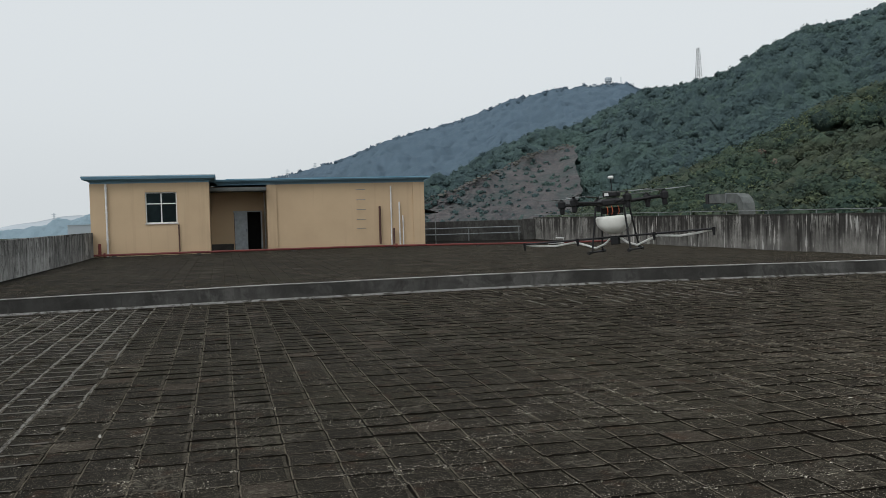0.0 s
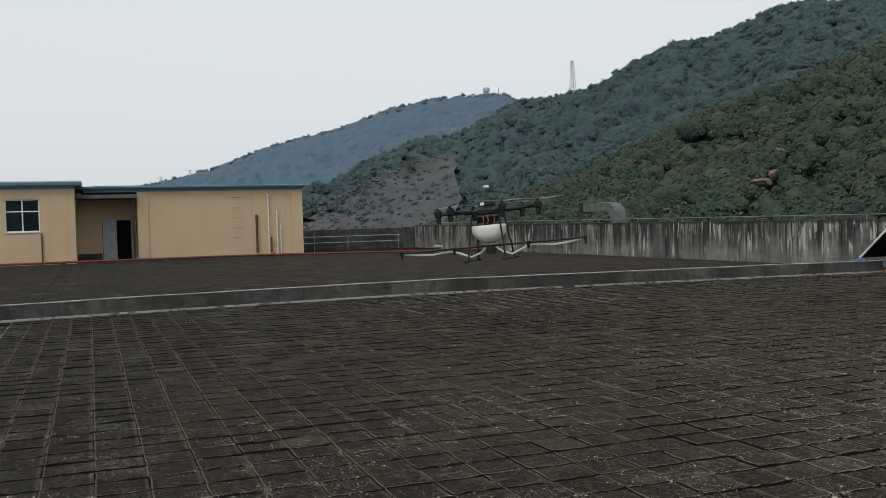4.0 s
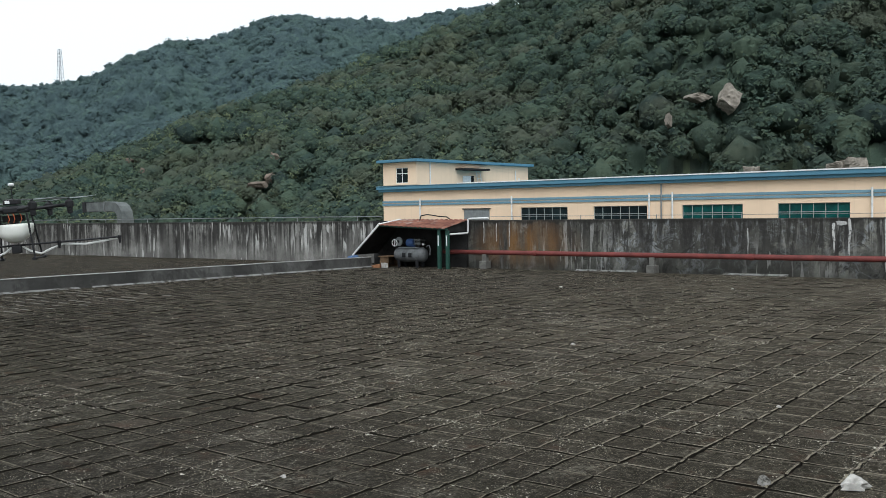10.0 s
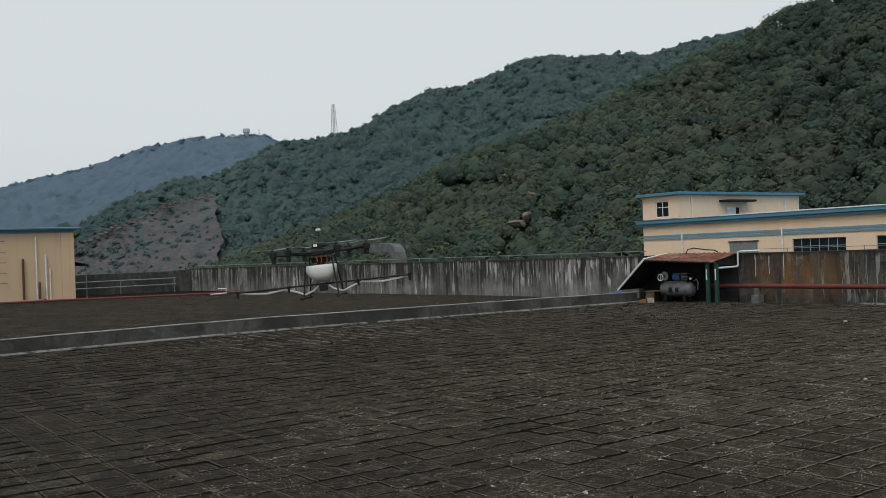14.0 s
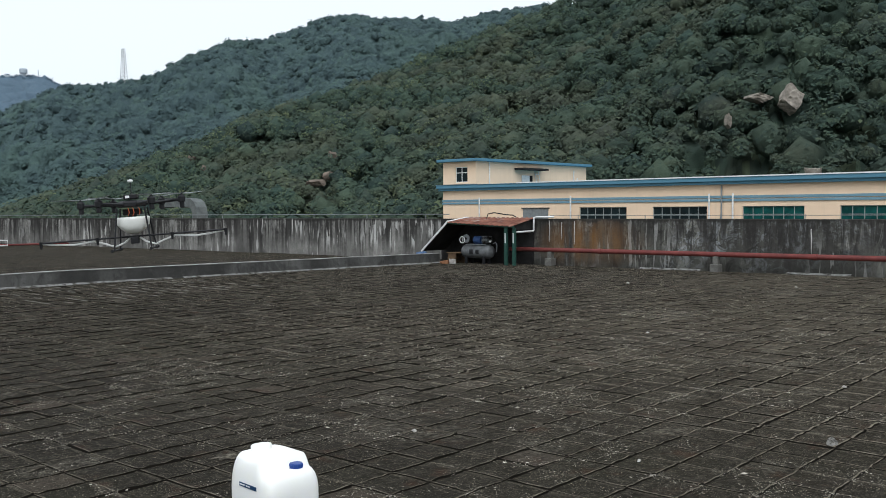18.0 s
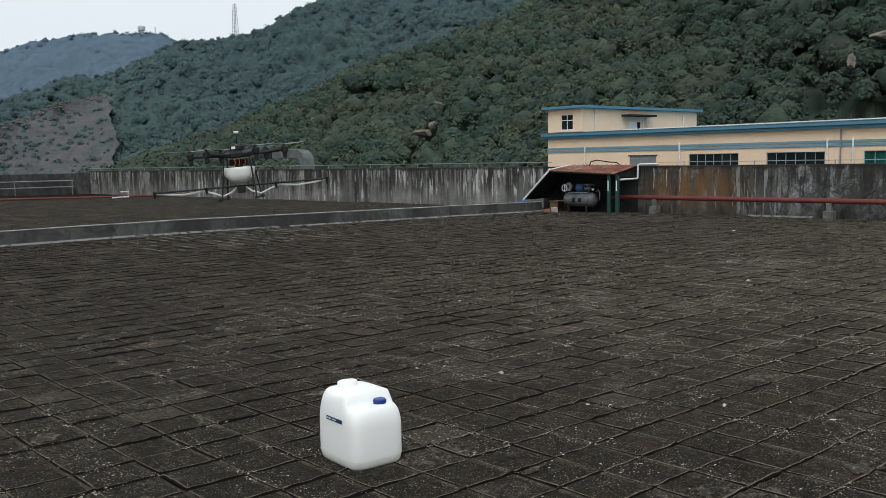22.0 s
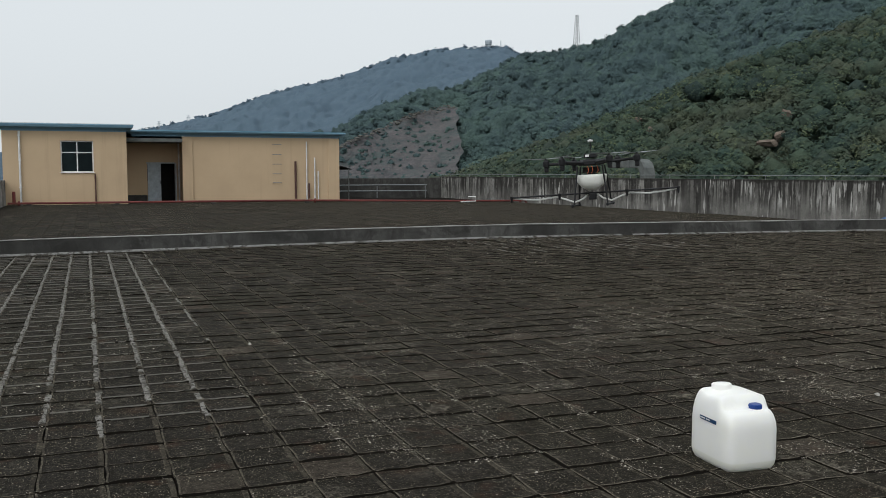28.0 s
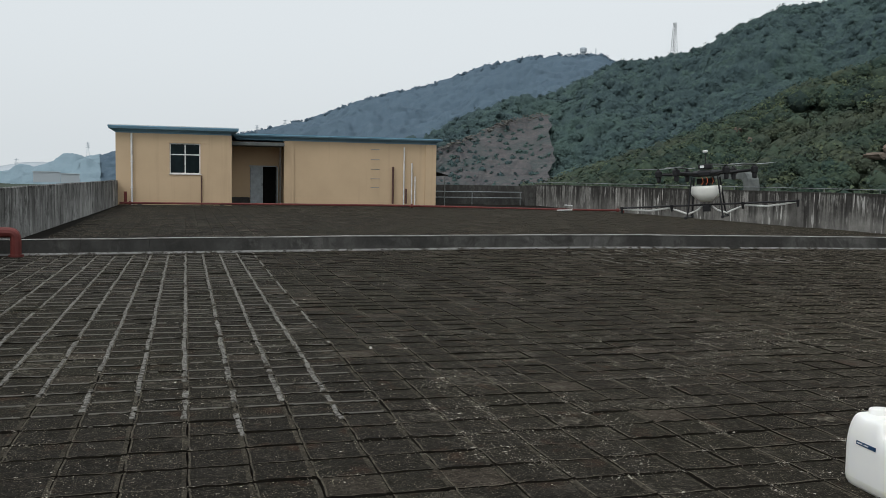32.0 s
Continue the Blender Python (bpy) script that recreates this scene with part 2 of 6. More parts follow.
    if kind == "band":
        # trowelled joint: smoother and greyer, flaking in patches
        trowel = m.mix(m.ramp(m.noise(9, 5, 0.8), 0.4, 0.62), (0.024, 0.0212, 0.016), (0.062, 0.0545, 0.041))
        trowel = m.mix(m.ramp(m.noise(60, 4, 0.8), 0.54, 0.62, 0, 0.8), trowel, (0.2, 0.172, 0.128))
        out = m.mix(m.ramp(m.noise(1.4, 5, 0.8), 0.36, 0.5, 0.25, 0.95), out, trowel)
        worn = m.math("MULTIPLY", m.ramp(m.noise(24, 5, 0.85), 0.44, 0.58), m.ramp(m.noise(1.1, 5, 0.75), 0.42, 0.58))
        out = m.mix(m.math("MULTIPLY", worn, m.ramp(sep.outputs["X"], 3, 8, 0, 0.8)), out, (0.24, 0.21, 0.16))
    m.color(out).bump(m.noise(48, 5, 0.8), 1.0, 0.009)
    return m.m


def flaky_mat(name, col, scale, cover):
    """Thin old mortar that has flaked off in spots and shows the dark crust below."""
    m = Mat(name, 0.93)
    c1 = m.mix(m.ramp(m.noise(2.2, 4), 0.35, 0.65), tuple(c * 0.7 for c in col), tuple(c * 1.15 for c in col))
    c2 = m.mix(m.ramp(m.noise(70, 5, 0.8), 0.4, 0.65), tuple(c * 0.6 for c in col), c1)
    c3 = m.mix(m.ramp(m.noise(scale, 6, 0.8), cover, cover + 0.1, 0.9, 0), c2, (0.03, 0.026, 0.02))
    m.color(c3).bump(m.noise(60, 5, 0.8), 0.8, 0.006)
    return m.m


def wall_mat(name, base, streak=0.88, mottle=0.0, rust_at=None, drips=0.95, fall=0.12):
    """Old cement render: dark runs from the top, pale drips, patches and rust."""
    m = Mat(name, 0.92)
    cloud = m.mix(m.ramp(m.noise(1.3, 6, 0.7), 0.3, 0.7), tuple(c * 0.45 for c in base), tuple(c * 1.45 for c in base))
    if mottle:
        patch0 = m.ramp(m.noise(0.6, 6, 0.7, dist=0.6), 0.5, 0.55)
        cloud = m.mix(m.math("MULTIPLY", patch0, mottle), cloud, tuple(c * 1.9 for c in base))
        cloud = m.mix(m.ramp(m.noise(2.0, 6, 0.75, dist=0.8), 0.54, 0.62, 0, mottle), cloud, (0.03, 0.029, 0.026))
    if mottle > 0.8:
        # bluish skim coat left in curling patches
        skim = m.math("MULTIPLY", m.ramp(m.noise(3.2, 6, 0.75, dist=1.8), 0.5, 0.57), m.ramp(m.noise(0.3, 3), 0.46, 0.56))
        cloud = m.mix(m.math("MULTIPLY", skim, 0.8), cloud, (0.27, 0.282, 0.285))
    cloud = m.mix(m.ramp(m.noise(0.33, 4, 0.65, m.space(1, 1, 0.4), 0.5), 0.42, 0.6, 0, 0.6), cloud, tuple(c * 0.42 for c in base))
    sep = m.n.new("ShaderNodeSeparateXYZ")
    m.l.new(m.co, sep.inputs[0])
    height = sep.outputs["Z"]
    wide = m.noise(1.0, 3, 0.6, m.space(2.2, 2.2, fall), 0.3 + fall)
    fine = m.noise(1.0, 4, 0.65, m.space(6.5, 6.5, fall * 1.7), 0.35 + fall)
    ragged = m.noise(7, 5, 0.75)
    w1 = m.math("ADD", wide, m.math("MULTIPLY", ragged, 0.16))
    f1 = m.math("ADD", fine, m.math("MULTIPLY", ragged, 0.16))
    reach = m.noise(1.0, 2, 0.5, m.space(3.3, 3.3, 0.05))
    run = m.ramp(m.math("ADD", m.math("MULTIPLY", height, 0.55), m.math("MULTIPLY", reach, 1.3)), 0.75, 1.15)
    c1 = m.mix(m.math("MULTIPLY", m.ramp(w1, 0.56, 0.62, 0, streak), m.ramp(run, 0, 1, 0.35, 1)), cloud, (0.035, 0.033, 0.031))
    c1 = m.mix(m.math("MULTIPLY", m.ramp(f1, 0.57, 0.62, 0, streak), run), c1, (0.03, 0.028, 0.026))
    drip = m.math("ADD", m.noise(1.0, 3, 0.6, m.space(7.5, 7.5, 0.75), 0.3), m.math("MULTIPLY", ragged, 0.1))
    patch = m.ramp(m.noise(0.5, 3), 0.44, 0.58)
    c2 = m.mix(m.math("MULTIPLY", m.ramp(drip, 0.61, 0.65, 0, drips), patch), c1, (0.58, 0.57, 0.53))
    if rust_at:
        mp = m.n.new("ShaderNodeVectorMath")
        mp.operation = "DISTANCE"
        m.l.new(m.space(0.0, 0.4, 1.0), mp.inputs[0])
        mp.inputs[1].default_value = (0, rust_at[0] * 0.4, rust_at[1])
        rr = m.math("MULTIPLY", m.ramp(mp.outputs["Value"], 0.2, 0.85, 1, 0), m.ramp(m.noise(1.0, 4, 0.6, m.space(3, 3, 0.5)), 0.3, 0.6))
        c2 = m.mix(m.math("MULTIPLY", rr, 0.75), c2, (0.19, 0.095, 0.03))
    # a black growth hangs down from the wet top edge in ragged tongues
    hang = m.math("ADD", m.math("MULTIPLY", m.math("SUBTRACT", height, 1.31), 3.2), m.math("MULTIPLY", m.noise(1.0, 5, 0.75, m.space(2.6, 2.6, 0.5), 0.5), 1.5))
    c2 = m.mix(m.ramp(hang, 0.42, 0.6, 0, 0.85 if drips > 0.2 else 0), c2, (0.026, 0.025, 0.022))
    c3 = m.mix(m.ramp(m.noise(30, 4), 0.4, 0.8, 0, 0.4), c2, (0.05, 0.047, 0.042))
    m.color(c3).bump(m.noise(26, 5), 0.5, 0.01)
    return m.m


def plaster_mat(name, col, streak=0.35):
    m = Mat(name, 0.85)
    c1 = m.mix(m.ramp(m.noise(0.5, 5), 0.3, 0.75), tuple(c * 0.88 for c in col), col)
    run = m.noise(1.0, 4, 0.6, m.space(3.5, 3.5, 0.15))
    c2 = m.mix(m.ramp(run, 0.55, 0.75, 0, streak), c1, tuple(c * 0.6 for c in col))
    m.color(c2).bump(m.noise(40, 4), 0.25, 0.004)
    return m.m


def foliage_mat(name, greens, size, dry=None, depth=0.35):
    """Leaf masses: each tree has its own green, whole patches lean to other kinds of plant."""
    m = Mat(name, 0.75)
    at = m.n.new("ShaderNodeAttribute")
    at.attribute_name = "tree"
    t = at.outputs["Fac"]
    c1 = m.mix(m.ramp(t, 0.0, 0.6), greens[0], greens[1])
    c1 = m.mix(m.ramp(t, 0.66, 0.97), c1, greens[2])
    c2 = m.mix(m.ramp(m.noise(size * 0.2, 4), 0.48, 0.62, 0, 0.6), c1, greens[3])
    if dry:
        lean = m.ramp(m.noise(size * 0.14, 5, 0.65, m.space(1, 1, 1.7)), 0.5, 0.6)
        c2 = m.mix(m.math("MULTIPLY", lean, 0.5), c2, dry)
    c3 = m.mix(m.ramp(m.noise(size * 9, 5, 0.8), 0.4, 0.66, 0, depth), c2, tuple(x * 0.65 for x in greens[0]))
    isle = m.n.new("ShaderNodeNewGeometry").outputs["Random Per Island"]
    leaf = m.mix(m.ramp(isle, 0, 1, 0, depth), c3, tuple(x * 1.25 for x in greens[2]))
    m.color(leaf).bump(m.noise(size * 13, 6, 0.8), 0.9, 0.07 / size)
    m.b.inputs["Specular IOR Level"].default_value = 0.02
    return m.m


def rock_face_mat():
    """Blasted rock: grey benches, dark seams, pale fresh breaks, dirt runs and scattered scrub."""
    m = Mat("bare_cut_rock", 0.95)
    c1 = m.mix(m.ramp(m.noise(0.05, 8, 0.7), 0.35, 0.65), (0.06057, 0.06098, 0.06516), (0.1081, 0.1011, 0.1019))
    run = m.noise(1.0, 6, 0.7, m.space(0.1039, 0.08355, 0.07519), 1.2)
    c2 = m.mix(m.ramp(run, 0.5, 0.62, 0, 0.6), c1, (0.06922, 0.07101, 0.07352))
    bench = m.mix(m.ramp(m.noise(1.0, 6, 0.75, m.space(0.08653, 0.08355, 0.1337), 1.2), 0.5, 0.6, 0, 0.6), c2, (0.1142, 0.1019, 0.09946))
    c3 = m.mix(m.ramp(m.noise(0.35, 7, 0.8, dist=0.8), 0.53, 0.62, 0, 0.8), bench, (0.1428, 0.1278, 0.122))
    c4 = m.mix(m.ramp(m.noise(0.07, 8, 0.85), 0.46, 0.6, 0, 0.7), c3, (0.05884, 0.07853, 0.07519))
    m.color(c4).bump(m.noise(0.4, 7, 0.75), 0.5, 0.8)
    return m.m


def glass_mat(name, tint):
    m = Mat(name, 0.25)
    m.color(m.mix(m.ramp(m.noise(1.2, 2), 0.4, 0.6), tint, tuple(t * 1.8 for t in tint)))
    m.b.inputs["Specular IOR Level"].default_value = 0.1
    return m.m


def rusty_mat():
    m = Mat("rusty_sheet", 0.75)
    c1 = m.mix(m.ramp(m.noise(3, 6), 0.35, 0.65), (0.1, 0.04, 0.03), (0.24, 0.11, 0.075))
    c2 = m.mix(m.ramp(m.noise(1.2, 4), 0.52, 0.62), c1, (0.27, 0.22, 0.185))
    m.color(c2).bump(m.noise(30, 4), 0.3, 0.004)
    return m.m


def can_mat():
    m = Mat("milky_plastic", 0.4)
    body = m.mix(m.ramp(m.noise(5, 4), 0.4, 0.75, 0, 0.5), (0.83, 0.825, 0.785), (0.79, 0.785, 0.74))
    # a little liquid stands in the bottom and shows through
    sep = m.n.new("ShaderNodeSeparateXYZ")
    m.l.new(m.space(obj=True), sep.inputs[0])
    m.color(m.mix(m.ramp(sep.outputs["Z"], 0.046, 0.052, 0.55, 0), body, (0.72, 0.72, 0.62)))
    m.b.inputs["Subsurface Weight"].default_value = 0.75
    m.b.inputs["Subsurface Radius"].default_value = (0.09, 0.09, 0.08)
    m.bump(m.noise(14, 3), 0.06, 0.004)
    return m.m


MT = {
    "tile": roof_tile_mat(),
    "tile_lip": roof_tile_mat("crumbled_tile_lip", "lip"),
    "tile_band": roof_tile_mat("trowelled_tile_joint", "band"),
    "joint": simple("dark_joint", (0.014, 0.012, 0.0095), 0.95, var=0.4, fine=40),
    "smear": flaky_mat("old_mortar_smear", (0.2, 0.178, 0.138), 15, 0.5),
    "mortar": flaky_mat("pale_mortar", (0.29, 0.278, 0.252), 24, 0.44),
    "row_lime": flaky_mat("pale_row_lime", (0.2, 0.19, 0.168), 22, 0.3),
    "wall": wall_mat("stained_concrete_wall", (0.22, 0.213, 0.195), 0.9, 0.0, None, 0.7),
    "wall_west": wall_mat("pale_streaked_wall", (0.35, 0.347, 0.333), 0.5, 0.55, None, 0.5, 0.4),
    "wall_near": wall_mat("mottled_concrete_wall", (0.09936, 0.09752, 0.08464), 0.8, 0.95, (13.6, 0.62), 0.35, 0.4),
    "kerb": wall_mat("stained_kerb", (0.076, 0.075, 0.07), 0.5, 0.5, None, 0.0, 0.8),
    "coping": simple("pale_coping_edge", (0.42, 0.41, 0.385), 0.9, var=0.5, scale=2.5),
    "fillet": flaky_mat("pale_mortar_fillet", (0.28, 0.277, 0.265), 6, 0.42),
    "yellow": plaster_mat("ochre_plaster", (0.555, 0.415, 0.268), 0.3),
    "cream": plaster_mat("cream_plaster", (0.79, 0.6, 0.425), 0.2),
    "bluetrim": plaster_mat("blue_grey_trim", (0.19, 0.325, 0.42), 0.4),
    "bluetrim2": plaster_mat("blue_band", (0.1, 0.222, 0.3), 0.3),
    # a lighter blue: sky light on the upward-facing bands put into the colour
    "blue_lit": plaster_mat("lit_blue_band", (0.17, 0.285, 0.345), 0.3),
    "white": simple("white_paint", (0.74, 0.74, 0.72), 0.5, var=0.2),
    "winframe": simple("grey_window_frame", (0.28, 0.31, 0.3), 0.5, var=0.2),
    "whitepvc": simple("white_pipe", (0.7, 0.7, 0.68), 0.4, var=0.25, scale=4),
    "red": simple("red_pipe_paint", (0.16, 0.036, 0.03), 0.6, var=0.4, scale=2.5),
    "brown": simple("brown_pipe", (0.1, 0.05, 0.04), 0.6, var=0.4),
    "glass": glass_mat("dark_window_glass", (0.006, 0.011, 0.012)),
    "greenglass": glass_mat("green_window_glass", (0.005, 0.04, 0.036)),
    "steel": simple("galvanised_steel", (0.23, 0.245, 0.245), 0.5, 0.5, 0.25, 5),
    "duct": simple("dull_duct_sheet", (0.13, 0.14, 0.135), 0.7, 0.0, 0.35, 3),
    "tank_grey": simple("dusty_tank", (0.15, 0.1558, 0.156), 0.55, 0.3, 0.5, 6),
    "door": simple("pale_steel_door", (0.42, 0.47, 0.5), 0.5, var=0.25),
    "black": simple("black_plastic", (0.008, 0.008, 0.009), 0.6, var=0.3),
    "dark": simple("dark_interior", (0.02, 0.019, 0.018), 0.9),
    "carbon": simple("carbon_tube", (0.008, 0.008, 0.009), 0.6, var=0.3),
    "rust": rusty_mat(),
    "green": simple("green_paint", (0.014, 0.058, 0.042), 0.55, var=0.3),
    "bluemotor": simple("blue_motor_paint", (0.03, 0.07, 0.18), 0.5),
    "plank": simple("weathered_plank", (0.15, 0.1, 0.06), 0.85, var=0.5, scale=5, fine=40),
    "brick": simple("broken_brick", (0.3, 0.15, 0.08), 0.9, var=0.4, fine=30),
    # colour taken down to near black to carry the lean-to's inner shade
    "board": simple("shade_dark_board", (0.03, 0.029, 0.028), 0.85, var=0.5, scale=2),
    "block": simple("grey_concrete_block", (0.15, 0.145, 0.13), 0.92, var=0.4),
    "stone": simple("pale_rubble", (0.46, 0.44, 0.4), 0.9, var=0.6, scale=9, fine=50, bump=0.5),
    "pebble": simple("pale_grit", (0.55, 0.51, 0.43), 0.9, var=0.5, scale=2),
    "can": can_mat(),
    "cap": simple("blue_cap", (0.015, 0.05, 0.22), 0.45, var=0.15),
    "label": simple("navy_label", (0.01, 0.045, 0.11), 0.5, var=0.1),
    "tank": simple("white_tank", (0.72, 0.72, 0.66), 0.4, var=0.12),
    "orange": simple("orange_cable", (0.45, 0.1, 0.03), 0.5),
    "hose": simple("white_hose", (0.66, 0.66, 0.63), 0.4, var=0.1),
    "rock": simple("granite_face", (0.25, 0.222, 0.185), 0.9, var=0.55, scale=0.9, fine=4, bump=0.8),
    "earth": simple("bare_earth", (0.175, 0.143, 0.115), 0.95, var=0.4, scale=0.8, fine=4, bump=0.5),
    "scar": rock_face_mat(),
    "soil": simple("forest_floor", (0.035, 0.045, 0.028), 0.95, var=0.4, scale=0.2, fine=2),
    "valley": simple("valley_ground", (0.06, 0.075, 0.055), 0.95, var=0.4, scale=0.02, fine=0.4),
    # thin haze is mixed into these greens: darks lifted, blue raised
    "leaf_near": foliage_mat("near_foliage", ((0.03128, 0.04692, 0.04354), (0.05244, 0.0807, 0.06248), (0.127, 0.1509, 0.07912), (0.04324, 0.07226, 0.05964)), 0.22, (0.09016, 0.09102, 0.06437), 0.22),
    # blue of the distance haze is painted into the middle ridge's greens
    "leaf_mid_hazed": foliage_mat("mid_foliage_haze_tint", ((0.05832, 0.087, 0.09373), (0.0756, 0.1111, 0.112), (0.08856, 0.1328, 0.1188), (0.08856, 0.135, 0.1143)), 0.06, None, 0.1),
    # far ridge: base colours paled and blued to stand for the mist
    "leaf_far_hazed": foliage_mat("far_foliage_haze_tint", ((0.1035, 0.1476, 0.189), (0.1102, 0.1553, 0.1958), (0.1168, 0.162, 0.2017), (0.1079, 0.1542, 0.1912)), 0.03, None, 0.06),
    # thicker haze for the faintest woods, put straight into the leaf colour
    "leaf_haze": foliage_mat("haze_tinted_foliage", ((0.235, 0.315, 0.36), (0.25, 0.335, 0.38), (0.262, 0.345, 0.39), (0.245, 0.33, 0.375)), 0.03, None, 0.04),
    # one pale blue-grey for far buildings and hills, with the haze painted in
    "haze_city": simple("haze_tinted_pale", (0.42, 0.46, 0.49), 0.9, var=0.1, scale=0.01, fine=0.1),
}

# ---- the roof: levels and plan ----
X_LEFT, X_RIGHT, Y_KERB = -5.6, 20.75, 18.35
TOP = 1.31


def near_z(x, y=18.0):
    """The near roof lies level by the camera and has a low ridge towards the kerb."""
    c = 0.045 - 0.0105 * (math.sqrt((x - 6) ** 2 + 9) - 3)
    b = min(1, max(0, (y - 6) / 11))
    return b * c + (1 - b) * min(0, 0.6 * c + 0.02)


def far_z(x):
    s = min(1, max(0, (x - 5) / 14))
    return 0.13 - 0.15 * s * s * (3 - 2 * s)


def wall_x(y):
    """The inner face of the long parapet, which runs a little askew."""
    return X_RIGHT - max(0, y - 18.5) * 0.052


def sheet(name, xs, ys, zf, mat, drop, label):
    """A floor slab whose top follows zf."""
    bm = bmesh.new()
    top = [[bm.verts.new((x, y, zf(x, y))) for x in xs] for y in ys]
    low = [[bm.verts.new((x, y, drop)) for x in xs] for y in ys]
    for j in range(len(ys) - 1):
        for i in range(len(xs) - 1):
            bm.faces.new((top[j][i], top[j][i + 1], top[j + 1][i + 1], top[j + 1][i]))
            bm.faces.new((low[j][i], low[j + 1][i], low[j + 1][i + 1], low[j][i + 1]))
    nx, ny = len(xs) - 1, len(ys) - 1
    for i in range(nx):
        bm.faces.new((top[0][i], low[0][i], low[0][i + 1], top[0][i + 1]))
        bm.faces.new((top[ny][i], top[ny][i + 1], low[ny][i + 1], low[ny][i]))
    for j in range(ny):
        bm.faces.new((top[j][0], top[j + 1][0], low[j + 1][0], low[j][0]))
        bm.faces.new((top[j][nx], low[j][nx], low[j + 1][nx], top[j + 1][nx]))
    ob = part(name, bm, mat)
    return tagged(ob, label, "floor", kind="structure")


xs_near = [X_LEFT - 1.2 + i * 0.92 for i in range(30)]
floor_near = sheet("floor_near", xs_near, [-14, 2, 6, 8, 10, 12, 14, 16, 17, Y_KERB + 0.2], lambda x, y: near_z(x, y) - 0.022, MT["joint"], -0.5,
                   "dark flat factory roof laid with weathered concrete tiles")
floor_far = sheet("floor_far", xs_near, [Y_KERB + 0.22, 30, 42, 60], lambda x, y: far_z(x) - 0.03, MT["joint"], -0.5,
                  "dark flat roof section beyond the kerb")


def long_wall(name, p, q, thick, z0, z1, step, mat, label):
    """A parapet between two points with an uneven top and face; it has thickness to its right."""
    p, q = Vector((*p, 0)), Vector((*q, 0))
    d = q - p
    n = int(d.length / step)
    d.normalize()
    s = Vector((d.y, -d.x, 0)) * thick
    bm = bmesh.new()
    rows = []
    zs = [z0, z0 + 0.5 * (z1 - z0 - 0.5), z1 - 0.1, z1 - 0.015]
    for i in range(n + 1):
        o = p + d * (i * (q - p).length / n)
        w = 0.008 * noise.noise(Vector((o.x * 0.7, o.y * 0.7, 3)))
        ring = [bm.verts.new(o + s.normalized() * (w + 0.004 * noise.noise(Vector((o.x, o.y, z * 3)))) + Vector((0, 0, z))) for z in zs]
        ring.append(bm.verts.new(o + s * 0.08 + Vector((0, 0, z1 + w))))
        ring.append(bm.verts.new(o + s * 0.92 + Vector((0, 0, z1 + w))))
        ring.append(bm.verts.new(o + s + Vector((0, 0, z1 - 0.02))))
        ring.append(bm.verts.new(o + s + Vector((0, 0, z0))))
        rows.append(ring)
    for a, b in zip(rows, rows[1:]):
        for k in range(len(a)):
            j = (k + 1) % len(a)
            bm.faces.new((a[k], a[j], b[j], b[k]))
    bm.faces.new(rows[0][::-1])
    bm.faces.new(rows[-1])
    bmesh.ops.recalc_face_normals(bm, faces=bm.faces[:])
    return tagged(part(name, bm, mat), label, "parapet wall", kind="structure")


Y_CORNER = 54.0
wall_east = long_wall("wall_east", (wall_x(Y_CORNER), Y_CORNER), (wall_x(18.5), 18.5), -0.22, -0.5, TOP, 0.4, MT["wall"],
                      "grey concrete parapet with black rain streaks behind the raised kerb")
wall_east_near = long_wall("wall_east_near", (X_RIGHT, 18.5), (X_RIGHT, -14), -0.22, -0.5, TOP + 0.005, 0.4, MT["wall_near"],
                           "grey stained concrete parapet above a red pipe")
wall_west = long_wall("wall_west", (X_LEFT - 0.55, 18.62), (X_LEFT, 43.45), -0.22, -0.5, 1.24, 0.4, MT["wall_west"],
                      "grey concrete parapet with black vertical streaks")
wall_west_near = long_wall("wall_west_near", (X_LEFT - 1.0, -14), (X_LEFT - 1.0, 18.4), -0.22, -0.5, 1.24, 0.6, MT["wall"],
                           "grey concrete parapet with black vertical streaks beside the tiled roof")
wall_north = long_wall("wall_north", (10.35, Y_CORNER), (wall_x(Y_CORNER) - 0.02, Y_CORNER), -0.22, -0.5, 1.2, 0.4, MT["kerb"],
                       "dark concrete parapet behind two pale rails")
wall_south = long_wall("wall_south", (X_LEFT - 1.2, -14), (X_RIGHT + 0.2, -14), 0.22, -0.5, TOP, 0.8, MT["wall"],
                       "grey concrete parapet closing the roof")
part("corner_pillar", box(wall_x(54) - 0.75, wall_x(54) - 0.02, 53.55, 53.97, -0.3, 1.24, 0.02), MT["kerb"], wall_north)

# concrete building under the roof
bm = box(X_LEFT - 1.24, X_RIGHT + 0.24, -14.3, 60.2, -10.5, -0.51)
tagged(part("building_below", bm, MT["cream"]), "cream plastered factory building under the tiled roof", "building", kind="structure")
# valley ground, one sheet out to the horizon
ang = np.linspace(0, 2 * np.pi, 49)[:-1]
rad = [0.0, 60, 150, 400, 1200, 4600]
v = [(0.0, 0.0, -10.5)] + [(r * math.cos(a), r * math.sin(a), -10.5) for r in rad[1:] for a in ang]
bm = bmesh.new()
bv = [bm.verts.new(p) for p in v]
for k in range(48):
    bm.faces.new((bv[0], bv[1 + k], bv[1 + (k + 1) % 48]))
    for r in range(4):
        a, b = 1 + r * 48, 1 + (r + 1) * 48
        bm.faces.new((bv[a + k], bv[b + k], bv[b + (k + 1) % 48], bv[a + (k + 1) % 48]))
tagged(part("ground", bm, MT["valley"]), "green valley floor around the factory", "ground", kind="structure")

